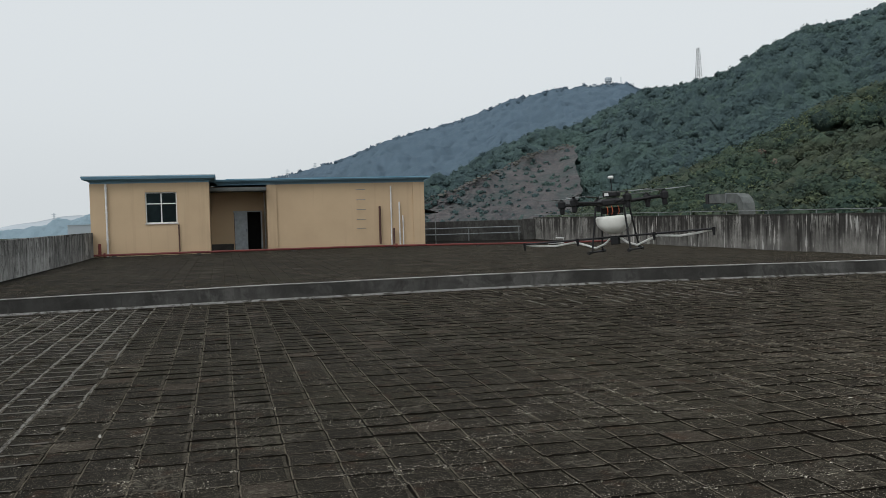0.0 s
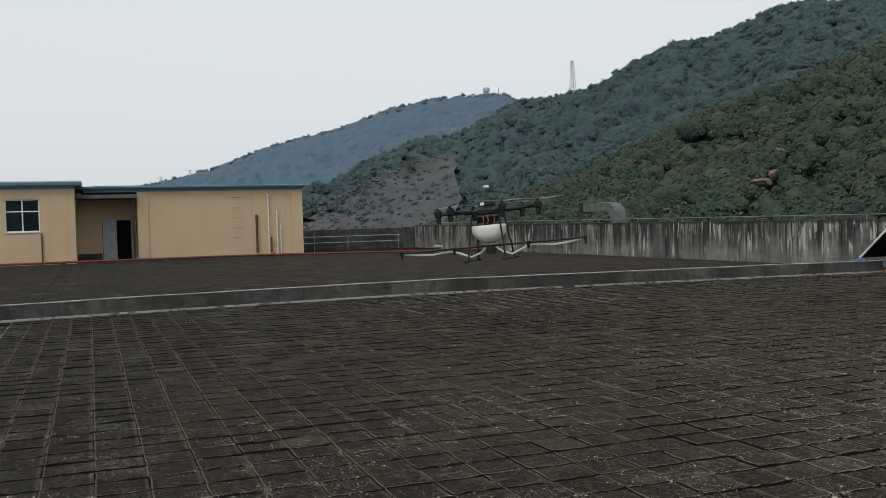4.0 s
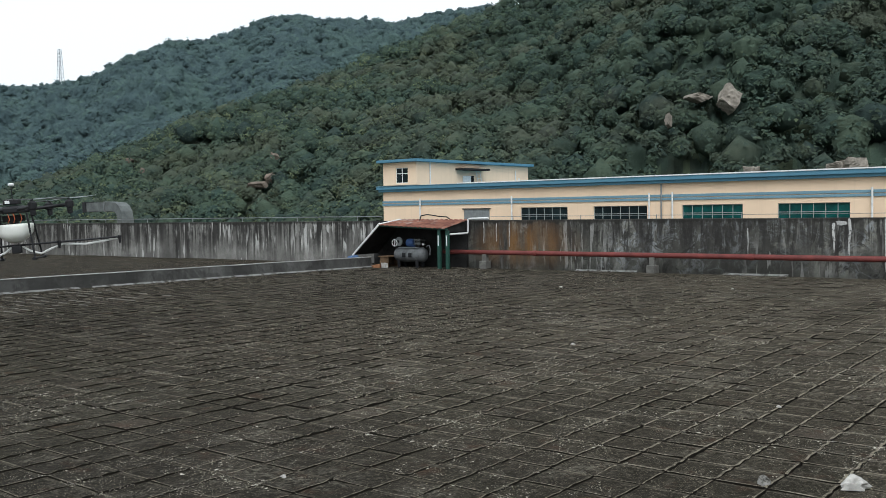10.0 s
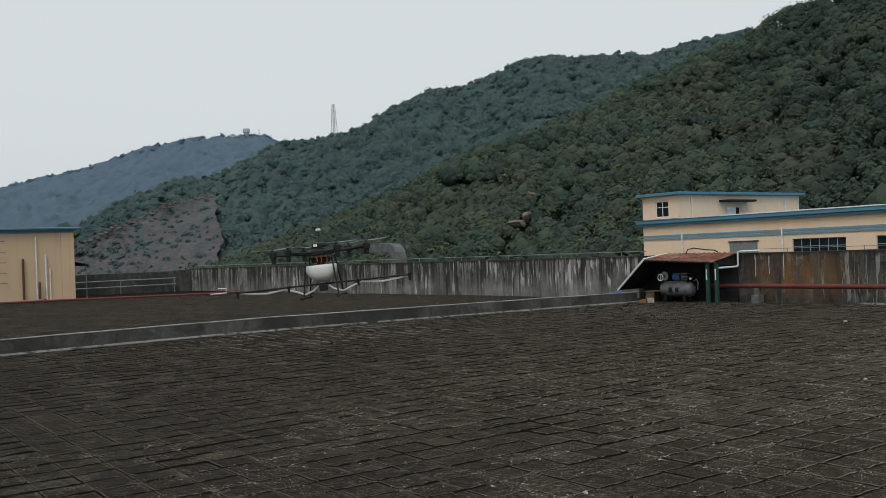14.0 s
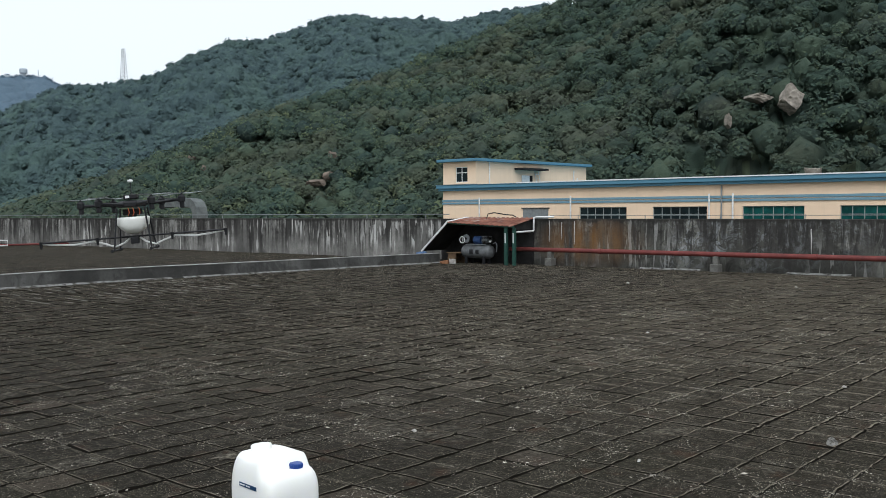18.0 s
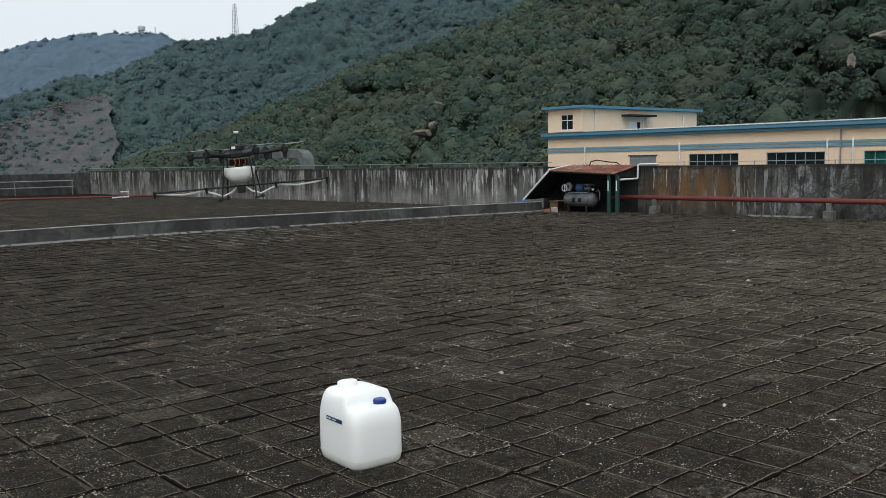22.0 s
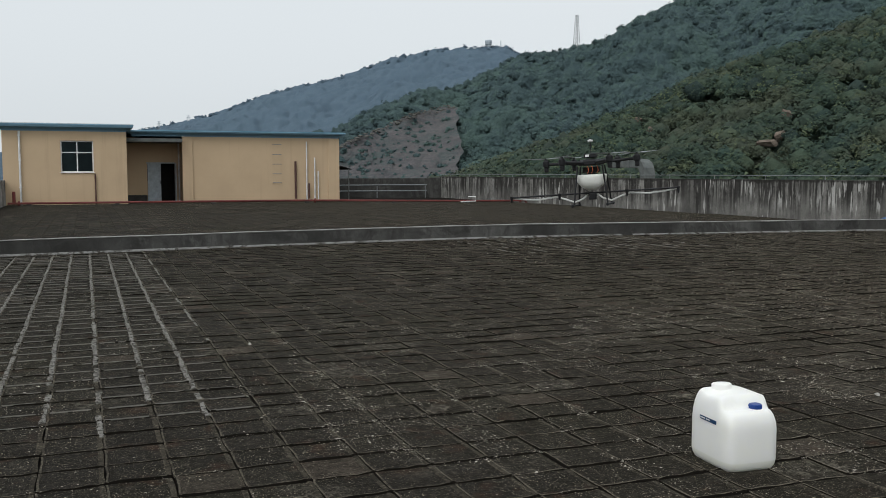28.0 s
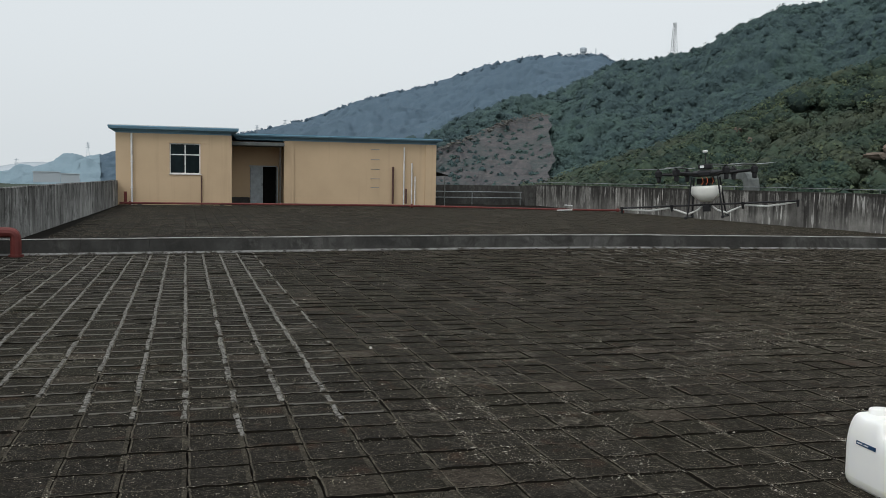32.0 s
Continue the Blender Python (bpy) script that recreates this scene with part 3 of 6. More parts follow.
# ---- kerb across the roof ----
kerb = thing("kerb", "low stained concrete kerb with pale worn top edge", "kerb", kind="structure")
cracks = [-6.6, -4.6, -3.3, -1.9, 0.1, 3.1, 5.4, 8.6, 11.2, 13.6, 16.4, 19.6]


def kerb_piece(x0, x1):
    """One cast length of kerb, slightly wavy, with rounded top edges."""
    bm = bmesh.new()
    n = max(3, int((x1 - x0) / 0.25))
    rows = []
    for i in range(n + 1):
        x = x0 + (x1 - x0) * i / n
        w = 0.012 * noise.noise(Vector((x * 0.5, 1.7, 0)))
        zt = near_z(x) * 1.0 + 0.3 + 0.01 * noise.noise(Vector((x * 0.6, 5, 0)))
        y = Y_KERB + w
        rows.append([bm.verts.new(c) for c in ((x, y - 0.015, -0.3), (x, y - 0.012, near_z(x) + 0.02), (x, y, zt - 0.03),
                                               (x, y + 0.012, zt - 0.006), (x, y + 0.05, zt), (x, y + 0.2, zt), (x, y + 0.22, zt - 0.02), (x, y + 0.22, -0.3))])
    for a, b in zip(rows, rows[1:]):
        for k in range(len(a)):
            j = (k + 1) % len(a)
            bm.faces.new((a[k], a[j], b[j], b[k]))
    bm.faces.new(rows[0][::-1])
    bm.faces.new(rows[-1])
    bmesh.ops.recalc_face_normals(bm, faces=bm.faces[:])
    return bm


for a, b in zip(cracks, cracks[1:]):
    part("kerb_length", kerb_piece(a + 0.0015, b - 0.0015), MT["kerb"], kerb)
    n = 12
    pts = []
    for i in range(n + 1):
        x = a + 0.004 + (b - a - 0.008) * i / n
        w = 0.012 * noise.noise(Vector((x * 0.5, 1.7, 0)))
        pts.append((x, Y_KERB + w + 0.006, near_z(x) + 0.304 + 0.01 * noise.noise(Vector((x * 0.6, 5, 0)))))
    part("coping_edge", tube(pts, 0.014, 6), MT["coping"], kerb, "pale worn cement edge")
# a fillet of pale mortar at the foot of the kerb
bm = bmesh.new()
prev = None
for i in range(177):
    x = -6.5 + i * 0.15
    w = 0.05 + 0.06 * max(0, noise.noise(Vector((x * 0.8, 9, 0))) + 0.3) + 0.03 * noise.noise(Vector((x * 4, 2, 0)))
    z = near_z(x)
    ring = [bm.verts.new(c) for c in ((x, Y_KERB - 0.01, z + 0.035), (x, Y_KERB - 0.02 - w * 0.5, z + 0.024), (x, Y_KERB - 0.02 - w, z - 0.01))]
    if prev and noise.noise(Vector((x * 0.45, 3, 1))) + 0.5 * noise.noise(Vector((x * 1.7, 8, 1))) > -0.6:
        for k in range(2):
            bm.faces.new((prev[k], prev[k + 1], ring[k + 1], ring[k]))
    prev = ring
bmesh.ops.recalc_face_normals(bm, faces=bm.faces[:])
part("mortar_fillet", bm, MT["fillet"], kerb, "pale mortar fillet at the kerb foot")

# pale mortar crumbling out at the foot of the near parapet
bm = bmesh.new()
prev = None
for i in range(180):
    y = 12.0 - i * 0.12
    w = 0.03 + 0.09 * max(0, noise.noise(Vector((y * 0.9, 4, 0))) + 0.25) + 0.03 * noise.noise(Vector((y * 5, 1, 0)))
    z = near_z(X_RIGHT, y)
    ring = [bm.verts.new(c) for c in ((X_RIGHT - 0.005, y, z + 0.03), (X_RIGHT - 0.03 - w * 0.5, y, z + 0.018), (X_RIGHT - 0.04 - w, y, z - 0.01))]
    if prev and noise.noise(Vector((y * 0.5, 7, 1))) + 0.4 * noise.noise(Vector((y * 2.3, 5, 1))) > 0.12:
        for k in range(2):
            bm.faces.new((prev[k], prev[k + 1], ring[k + 1], ring[k]))
    prev = ring
bmesh.ops.recalc_face_normals(bm, faces=bm.faces[:])
part("foot_mortar", bm, flaky_mat("foot_lime", (0.42, 0.41, 0.39), 6, 0.42), wall_east_near, "pale crumbling mortar along the wall foot")

# ---- the roof house (lift and stair room) ----
house = thing("roof_house", "ochre plastered roof house with blue-grey roof edges", "building")
ZB = 0.1


def wall_with_hole(name, x0, x1, y, thick, z0, z1, hole, mat, parent):
    """A front wall along x, with one opening through it."""
    a, b, c, d = hole
    bm = bmesh.new()
    for bx in ((x0, a, z0, z1), (b, x1, z0, z1), (a, b, d, z1), (a, b, z0, c)):
        if bx[1] - bx[0] > 0.01 and bx[3] - bx[2] > 0.01:
            box(bx[0], bx[1], y, y + thick, bx[2], bx[3], 0, bm)
    bmesh.ops.remove_doubles(bm, verts=bm.verts[:], dist=0.001)
    return part(name, bm, mat, parent)


# front block
wall_with_hole("front_wall", -5.68, -0.5, 43.5, 0.22, -0.2, 3.42, (-3.31, -1.93, 1.58, 3.0), MT["yellow"], house)
part("side_wall", box(-5.68, -5.46, 43.722, 52, -0.2, 3.42), MT["yellow"], house)
part("side_wall", box(-0.72, -0.5, 43.722, 49.0, -0.2, 3.42), MT["yellow"], house)
part("back_wall", box(-5.46, 10.1, 51.8, 52, -0.2, 3.42), MT["yellow"], house)
# main block
part("front_wall", box(2.33, 10.3, 46.5, 46.72, -0.2, 3.36), MT["yellow"], house)
part("side_wall", box(10.08, 10.3, 46.722, 52, -0.2, 3.36), MT["yellow"], house)
part("side_wall", box(2.33, 2.55, 46.722, 48.2, -0.2, 3.36), MT["yellow"], house)
wall_with_hole("recess_wall", -0.498, 2.33, 48.2, 0.2, -0.2, 3.36, (0.66, 2.04, -0.2, 2.05), MT["yellow"], house)
part("corner_pilaster", box(9.72, 10.32, 46.44, 46.498, 0.0, 3.36, 0.01), MT["yellow"], house)
part("corner_pilaster", box(2.25, 2.75, 46.44, 46.498, 0.0, 3.36, 0.01), MT["yellow"], house)


def roof_edge(name, x0, x1, y0, y1, z0, z1, parent):
    """A flat roof with a stepped, splayed cornice."""
    bm = bmesh.new()
    prof = ((0.0, z0), (0.02, z0 + 0.06), (0.14, z0 + 0.14), (0.3, z0 + 0.18), (0.34, z1 - 0.03), (0.33, z1))
    rings = []
    for o, z in prof:
        rings.append([bm.verts.new(c) for c in ((x0 - o, y0 - o, z), (x1 + o, y0 - o, z), (x1 + o, y1 + o, z), (x0 - o, y1 + o, z))])
    for a, b in zip(rings, rings[1:]):
        for k in range(4):
            bm.faces.new((a[k], a[(k + 1) % 4], b[(k + 1) % 4], b[k]))
    bm.faces.new(rings[0][::-1])
    bm.faces.new(rings[-1])
    bmesh.ops.recalc_face_normals(bm, faces=bm.faces[:])
    return part(name, bm, MT["bluetrim"], parent, "blue-grey painted roof edge")


roof_edge("roof_edge", -5.66, -0.52, 43.52, 52.0, 3.42, 3.74, house)
roof_edge("roof_edge", -0.12, 10.28, 46.52, 52.0, 3.36, 3.64, house)
part("capping", box(-5.98, -0.2, 43.2, 43.26, 3.742, 3.775, 0.005), MT["white"], house, "thin pale capping on the roof edge")
part("capping", box(0.3, 10.5, 46.2, 46.26, 3.642, 3.665, 0.005), MT["bluetrim2"], house, "thin pale capping on the roof edge")
part("canopy", box(-0.495, 2.24, 46.1, 48.198, 3.06, 3.24, 0.02), MT["duct"], house, "blue-grey concrete canopy over the door")
part("step", box(-0.49, 0.6, 47.4, 48.19, 0.0, 0.42, 0.02), MT["kerb"], house, "grey block step")


def grid_window(name, parent, x0, x1, y, z0, z1, cols, rows, frame_mat, glass, bar=0.05, axis="x"):
    """A window in a wall: outer frame, mullions, and a pane in each field."""
    win = thing(name, "", "")
    win.parent = parent
    win.matrix_parent_inverse = Matrix()

    def bx(a0, a1, d0, d1, c0, c1, be=0.0):
        return box(a0, a1, d0, d1, c0, c1, be) if axis == "x" else box(d0, d1, a0, a1, c0, c1, be)
    fr = bmesh.new()
    for q in ((x0, x1, z0, z0 + bar), (x0, x1, z1 - bar, z1), (x0, x0 + bar, z0 + bar, z1 - bar), (x1 - bar, x1, z0 + bar, z1 - bar)):
        t = bx(q[0], q[1], y, y + 0.06, q[2], q[3])
        me = bpy.data.meshes.new("tmp")
        t.to_mesh(me)
        t.free()
        fr.from_mesh(me)
        bpy.data.meshes.remove(me)
    part("window_frame", fr, frame_mat, win)
    w, h = (x1 - x0) / cols, [0] + rows + [1]
    for i in range(1, cols):
        part("mullion", bx(x0 + i * w - bar / 2, x0 + i * w + bar / 2, y + 0.004, y + 0.055, z0 + bar, z1 - bar), frame_mat, win)
    for f in rows:
        z = z0 + (z1 - z0) * f
        part("transom", bx(x0 + bar, x1 - bar, y + 0.008, y + 0.05, z - bar / 2, z + bar / 2), frame_mat, win)
    for i in range(cols):
        for a, b in zip(h, h[1:]):
            part("pane", bx(x0 + i * w + bar * 0.4, x0 + (i + 1) * w - bar * 0.4, y + 0.025, y + 0.031,
                            z0 + (z1 - z0) * a + bar * 0.4, z0 + (z1 - z0) * b - bar * 0.4), glass, win)
    return win


grid_window("window", house, -3.31, -1.93, 43.58, 1.58, 3.0, 2, [0.63], MT["white"], MT["glass"])
part("window_sill", box(-3.36, -1.88, 43.455, 43.5, 1.545, 1.58, 0.008), MT["white"], house)
part("rain_stain_pipe", tube([(-1.88, 43.44, 0.12), (-1.88, 43.44, 1.5)], 0.03, 8), MT["brown"], house, "thin brown pipe below the window")
part("downpipe", tube([(-4.98, 43.42, 0.1), (-4.98, 43.42, 3.4)], 0.045, 10), MT["whitepvc"], house, "cream plastic downpipe")
for z in (0.9, 2.1, 3.2):
    part("pipe_clip", box(-5.04, -4.92, 43.36, 43.5, z, z + 0.04), MT["whitepvc"], house)
part("downpipe", tube([(2.22, 48.1, 0.1), (2.22, 48.1, 3.05)], 0.04, 8), MT["whitepvc"], house, "white plastic downpipe")
# double door in the recess: one leaf shut, one open
door = thing("door", "", "")
door.parent = house
part("door_leaf", box(0.68, 1.33, 48.22, 48.27, ZB, 2.03, 0.005), MT["door"], door, "pale grey steel leaf, shut")
part("door_leaf", box(2.0, 2.045, 47.55, 48.2, ZB, 2.03, 0.005), MT["door"], door, "pale grey steel leaf, standing open")
part("door_frame", box(0.62, 2.06, 48.18, 48.225, 2.03, 2.09), MT["door"], door)
part("door_handle", box(1.27, 1.3, 48.18, 48.22, 1.0, 1.16, 0.005), MT["black"], door)
# near-black backing and floor, added so the room behind the door looks unlit
part("room_dark_backing", box(-0.3, 10.0, 49.0, 49.1, ZB, 3.2), MT["dark"], house)
part("room_floor", box(-0.4, 10.0, 48.41, 51.7, -0.05, ZB), MT["dark"], house)
# rung ladder fixed to the wall
for z in (1.04, 1.5, 2.0, 2.5, 3.02):
    part("ladder_rung", tube([(6.78, 46.5, z)] + arc((6.78, 46.32, z), (6.83, 46.3, z), (6.78, 46.3, z), 3) + arc((7.15, 46.3, z), (7.2, 46.32, z), (7.2, 46.3, z), 3) + [(7.2, 46.5, z)], 0.016, 8),
         MT["steel"], house)
part("vertical_pipe", tube([(7.95, 46.4, 0.2), (7.95, 46.4, 2.15)], 0.055, 10), MT["brown"], house, "brown rusted standpipe")
part("vertical_pipe", tube([(8.55, 46.42, 0.1), (8.55, 46.42, 3.18)], 0.035, 8), MT["whitepvc"], house, "white plastic pipe")
part("vertical_pipe", tube([(8.98, 46.42, 0.1), (8.98, 46.42, 2.35)], 0.035, 8), MT["whitepvc"], house, "white plastic pipe")
part("vertical_pipe", tube([(9.16, 46.42, 0.1), (9.16, 46.42, 1.66)], 0.03, 8), MT["whitepvc"], house, "white plastic pipe")
part("valve", tube([(8.66, 46.36, 0.2), (8.66, 46.36, 1.0)], 0.05, 8), MT["brown"], house, "dark standing valve")
# small sheet awning on the far side
bm = bmesh.new()
plate([(10.31, 47.5, 1.98), (11.3, 47.5, 1.72), (11.3, 50.5, 1.72), (10.31, 50.5, 1.98)], 0.04, bm)
part("awning", bm, MT["board"], house, "grey corrugated side awning")
part("awning_post", tube([(11.15, 47.6, 0.05), (11.15, 47.6, 1.76)], 0.025, 8), MT["steel"], house)

# ---- red pipes on the far roof ----
pipe_far = thing("red_water_pipe", "dark red painted steel pipe along the house front", "pipe")
yp = 42.3
zp = lambda x: far_z(x) + 0.11
pts = [(-5.45 + i * 1.2, yp, zp(-5.45 + i * 1.2)) for i in range(21)]
end = [(18.8, yp, zp(18.8))] + arc((19.2, yp, zp(19)), (19.35, yp, zp(19) - 0.15), (19.35, yp, zp(19)), 4) + [(19.35, yp, far_z(19) - 0.02)]
part("pipe_run", tube(pts + end, 0.05, 10), MT["red"], pipe_far)
for x in (-4.6, -1, 3.2, 7.6, 12, 16):
    part("pipe_support", box(x - 0.09, x + 0.09, yp - 0.1, yp + 0.1, far_z(x) - 0.03, zp(x) - 0.05, 0.01), MT["kerb"], pipe_far)
for x in (-5.0, 8.0, 19.0):
    part("flange", tube([(x - 0.04, yp, zp(x)), (x + 0.04, yp, zp(x))], 0.1, 12), MT["red"], pipe_far)
part("branch", tube([(-5.2, yp + 0.05, zp(-5)), (-5.2, yp + 0.05, 0.75)], 0.07, 10), MT["red"], pipe_far)
stub = thing("pale_pipe_frame", "bent white plastic pipe lying by the parapet", "pipe")
part("bent_pipe", tube([(15.2, 41.3, 0.1)] + [(16.0, 41.3, 0.12), (16.0, 41.3, 0.34), (15.6, 41.3, 0.36)], 0.03, 8), MT["whitepvc"], stub)
rails = thing("pale_rails", "two pale galvanised rails in front of the dark parapet", "rail")
for z in (0.42, 0.78):
    part("rail", tube([(11.4, 53.5, z), (17.9, 53.5, z)], 0.035, 8), MT["steel"], rails)
for x in (11.4, 14.6, 17.8):
    part("rail_post", tube([(x, 53.5, -0.05), (x, 53.5, 1.1 if x < 12 else 0.8)], 0.03, 8), MT["steel"], rails)
# red elbow by the kerb
elbow = thing("red_pipe_elbow", "red painted pipe elbow beside the kerb", "pipe")
part("elbow_bend", tube([(-6.58, 17.9, 0.42), (-6.0, 17.9, 0.42)] + arc((-5.82, 17.9, 0.42), (-5.7, 17.9, 0.3), (-5.7, 17.9, 0.42), 5) + [(-5.7, 17.9, -0.08)], 0.1, 12), MT["red"], elbow)
part("flange", tube([(-5.7, 17.9, -0.04), (-5.7, 17.9, 0.0)], 0.14, 12), MT["red"], elbow)

# ---- rail on the parapet, duct behind it ----
rail = thing("parapet_rail", "thin grey pipe rail on top of the parapet", "rail")
def on_wall(y, z):
    return (wall_x(y) + 0.1, y, z)
part("rail_bar", tube([on_wall(19 + i * 2.5, TOP + 0.14) for i in range(15)], 0.016, 6), MT["steel"], rail)
for i in range(13):
    y = 20 + i * 2.7
    part("rail_post", tube([on_wall(y, TOP - 0.02), on_wall(y, TOP + 0.14)], 0.014, 6), MT["steel"], rail)
wire = thing("parapet_wire", "thin wire on short posts along the parapet top", "wire")
part("wire_line", tube([(X_RIGHT + 0.11, 15 - i * 1.5, TOP + 0.1) for i in range(18)], 0.007, 5), MT["steel"], wire)
for i in range(12):
    part("wire_post", tube([(X_RIGHT + 0.11, 14 - i * 2.2, TOP - 0.01), (X_RIGHT + 0.11, 14 - i * 2.2, TOP + 0.12)], 0.012, 6), MT["steel"], wire)
duct = thing("ventilation_duct", "galvanised steel duct elbow with a dark open mouth", "duct")
bm = bmesh.new()
prev = None
path = [(37.7, 2.0), (36.8, 2.0), (35.8, 2.0)] + [(35.6 - 0.52 * math.sin(a) , 2.0 - 0.55 * (1 - math.cos(a))) for a in (0.3, 0.7, 1.1, 1.57)] + [(35.08, 1.2), (35.08, -10.4)]
for i, (y, z) in enumerate(path):
    a, b = path[max(i - 1, 0)], path[min(i + 1, len(path) - 1)]
    d = Vector((0, b[0] - a[0], b[1] - a[1])).normalized()
    u = Vector((0, -d.z, d.y)) * -1
    ring = [bm.verts.new(Vector((22.0, y, z)) + Vector((sx * 0.28, 0, 0)) + u * (sz * 0.2)) for sx, sz in ((-1, -1), (1, -1), (1, 1), (-1, 1))]
    if prev:
        for k in range(4):
            bm.faces.new((prev[k], prev[(k + 1) % 4], ring[(k + 1) % 4], ring[k]))
    prev = ring
bmesh.ops.recalc_face_normals(bm, faces=bm.faces[:])
part("duct_run", bm, MT["duct"], duct)
# the mouth is a closed black block: its inner darkness is only colour
part("duct_mouth", box(21.68, 22.32, 37.7, 37.98, 1.77, 2.23, 0.01), MT["black"], duct, "solid black block for the unlit mouth")
for y in (36.2,):
    part("duct_flange", box(21.67, 22.33, y, y + 0.04, 1.77, 2.23), MT["steel"], duct)

# ---- the long factory building across the gap ----
fac = thing("factory_building", "long cream factory building with blue bands and roof", "building")
FX = 49.0
wins = [(28.63, 32.13), (23.24, 26.8), (17.53, 21.06), (11.95, 15.63), (6.5, 10.11), (0.9, 4.5), (-4.6, -1.0)]
bm = bmesh.new()
edges = [44.05]
for a, b in sorted(wins, reverse=True):
    edges += [b, a]
edges.append(-12.0)
for i in range(0, len(edges), 2):
    box(FX, FX + 0.3, edges[i + 1], edges[i], -10.5, 2.95, 0, bm)
for a, b in wins:
    box(FX, FX + 0.3, a, b, 1.68, 2.95, 0, bm)
    box(FX, FX + 0.3, a, b, -10.5, 0.2, 0, bm)
bmesh.ops.remove_doubles(bm, verts=bm.verts[:], dist=0.001)
part("facade", bm, MT["cream"], fac)
part("end_wall", box(FX + 0.3, FX + 25, 43.75, 44.05, -10.5, 2.95), MT["cream"], fac)
part("rear_wall", box(FX + 24.7, FX + 25, -12, 43.75, -10.5, 2.95), MT["cream"], fac)
part("roof_slab", box(FX - 0.25, FX + 25.2, -12.2, 44.3, 2.95, 3.12, 0.01), MT["bluetrim2"], fac)
part("roof_fascia", box(FX - 0.38, FX - 0.1, -12.2, 44.42, 3.122, 3.36, 0.02), MT["bluetrim2"], fac, "blue roof fascia")
part("roof_capping", box(FX - 0.42, FX - 0.05, -12.2, 37.0, 3.362, 3.43, 0.01), MT["white"], fac, "white roof capping")
part("roof_capping", box(FX - 0.42, FX - 0.05, 37.0, 44.46, 3.362, 3.38, 0.005), MT["bluetrim"], fac, "dark roof capping")
for z0, z1 in ((1.96, 2.1), (2.15, 2.3)):
    part("blue_band", box(FX - 0.06, FX - 0.002, -12, 44.1, z0, z1, 0.01), MT["blue_lit"], fac, "blue moulded band")
for a, b in wins:
    grid_window("window", fac, a, b, FX + 0.08, 0.2, 1.68, 6, [0.68], MT["winframe"], MT["greenglass"] if b < 24 else MT["glass"], 0.034, "y")
part("roller_shutter", box(FX - 0.03, FX - 0.002, 34.6, 36.7, -0.4, 1.6), MT["steel"], fac, "grey roller shutter")
part("shutter_lintel", box(FX - 0.09, FX - 0.002, 34.5, 36.8, 1.604, 1.68), MT["kerb"], fac)
for y in (40.5, 32.75, 23.05, 21.6, 10.87, -0.2):
    part("downpipe", tube([(FX - 0.12, y, -10.4), (FX - 0.12, y, 2.42)], 0.055, 8), MT["whitepvc"], fac, "white plastic downpipe")
part("drain_stain_pipe", tube([(FX - 0.09, 22.3, -10.4), (FX - 0.09, 22.3, 2.9)], 0.05, 8), MT["steel"], fac, "grey drain pipe")
# stair room on its roof
pent = thing("stair_room", "cream stair room with blue roof edge on the factory roof", "building")
wy0, wy1 = 40.9, 44.04
bm = bmesh.new()
for q in ((wy0, 41.7, 3.43, 5.06), (42.85, wy1, 3.43, 5.06), (41.7, 42.85, 4.68, 5.06), (41.7, 42.85, 3.43, 3.56)):
    box(FX + 0.02, FX + 0.25, q[0], q[1], q[2], q[3], 0, bm)
bmesh.ops.remove_doubles(bm, verts=bm.verts[:], dist=0.001)
part("front_wall", bm, MT["cream"], pent)
grid_window("window", pent, 41.7, 42.85, FX + 0.08, 3.56, 4.68, 2, [0.62], MT["white"], MT["glass"], 0.05, "y")
part("side_wall", box(FX + 0.252, FX + 14.6, wy0, wy0 + 0.2, 3.122, 5.06), MT["cream"], pent)
part("back_wall", box(FX + 14.4, FX + 14.6, wy0 + 0.2, wy1, 3.122, 5.06), MT["cream"], pent)
part("rear_wall", box(FX + 0.252, FX + 14.4, wy1 - 0.2, wy1, 3.122, 5.06), MT["cream"], pent)
part("roof_edge", box(FX - 0.35, FX + 15.0, wy0 - 0.35, wy1 + 0.35, 5.062, 5.26, 0.03), MT["bluetrim2"], pent, "blue roof edge")
part("downpipe", tube([(FX + 1.5, wy0 - 0.06, 3.44), (FX + 1.5, wy0 - 0.06, 5.06)], 0.05, 8), MT["whitepvc"], pent)
part("canopy", box(FX + 4.6, FX + 8.0, wy0 - 0.8, wy0 - 0.002, 4.55, 4.7, 0.02), MT["board"], pent, "blue-grey concrete canopy")
part("door_leaf", box(FX + 5.5, FX + 6.5, wy0 - 0.04, wy0 - 0.003, 3.44, 4.16), MT["white"], pent)
# flat dark panel on the solid wall, painted for an unlit opening
part("doorway_dark_panel", box(FX + 6.5, FX + 6.9, wy0 - 0.03, wy0 - 0.003, 3.44, 4.16), MT["dark"], pent)
for dx in (7.0, 7.5):
    part("ladder_rail", tube([(FX + dx + 0.4, wy0 - 0.1, 3.44), (FX + dx, wy0 - 0.1, 4.75)], 0.03, 6), MT["white"], pent)
for k in range(4):
    part("ladder_rung", tube([(FX + 7.35 - k * 0.1, wy0 - 0.1, 3.7 + k * 0.28), (FX + 7.85 - k * 0.1, wy0 - 0.1, 3.7 + k * 0.28)], 0.02, 6), MT["white"], pent)
for dx, h in ((12.6, 4.7), (13.1, 4.1)):
    part("vent_pipe", tube([(FX + dx, wy0 - 0.08, 3.44), (FX + dx, wy0 - 0.08, h)], 0.05, 8), MT["whitepvc"], pent)

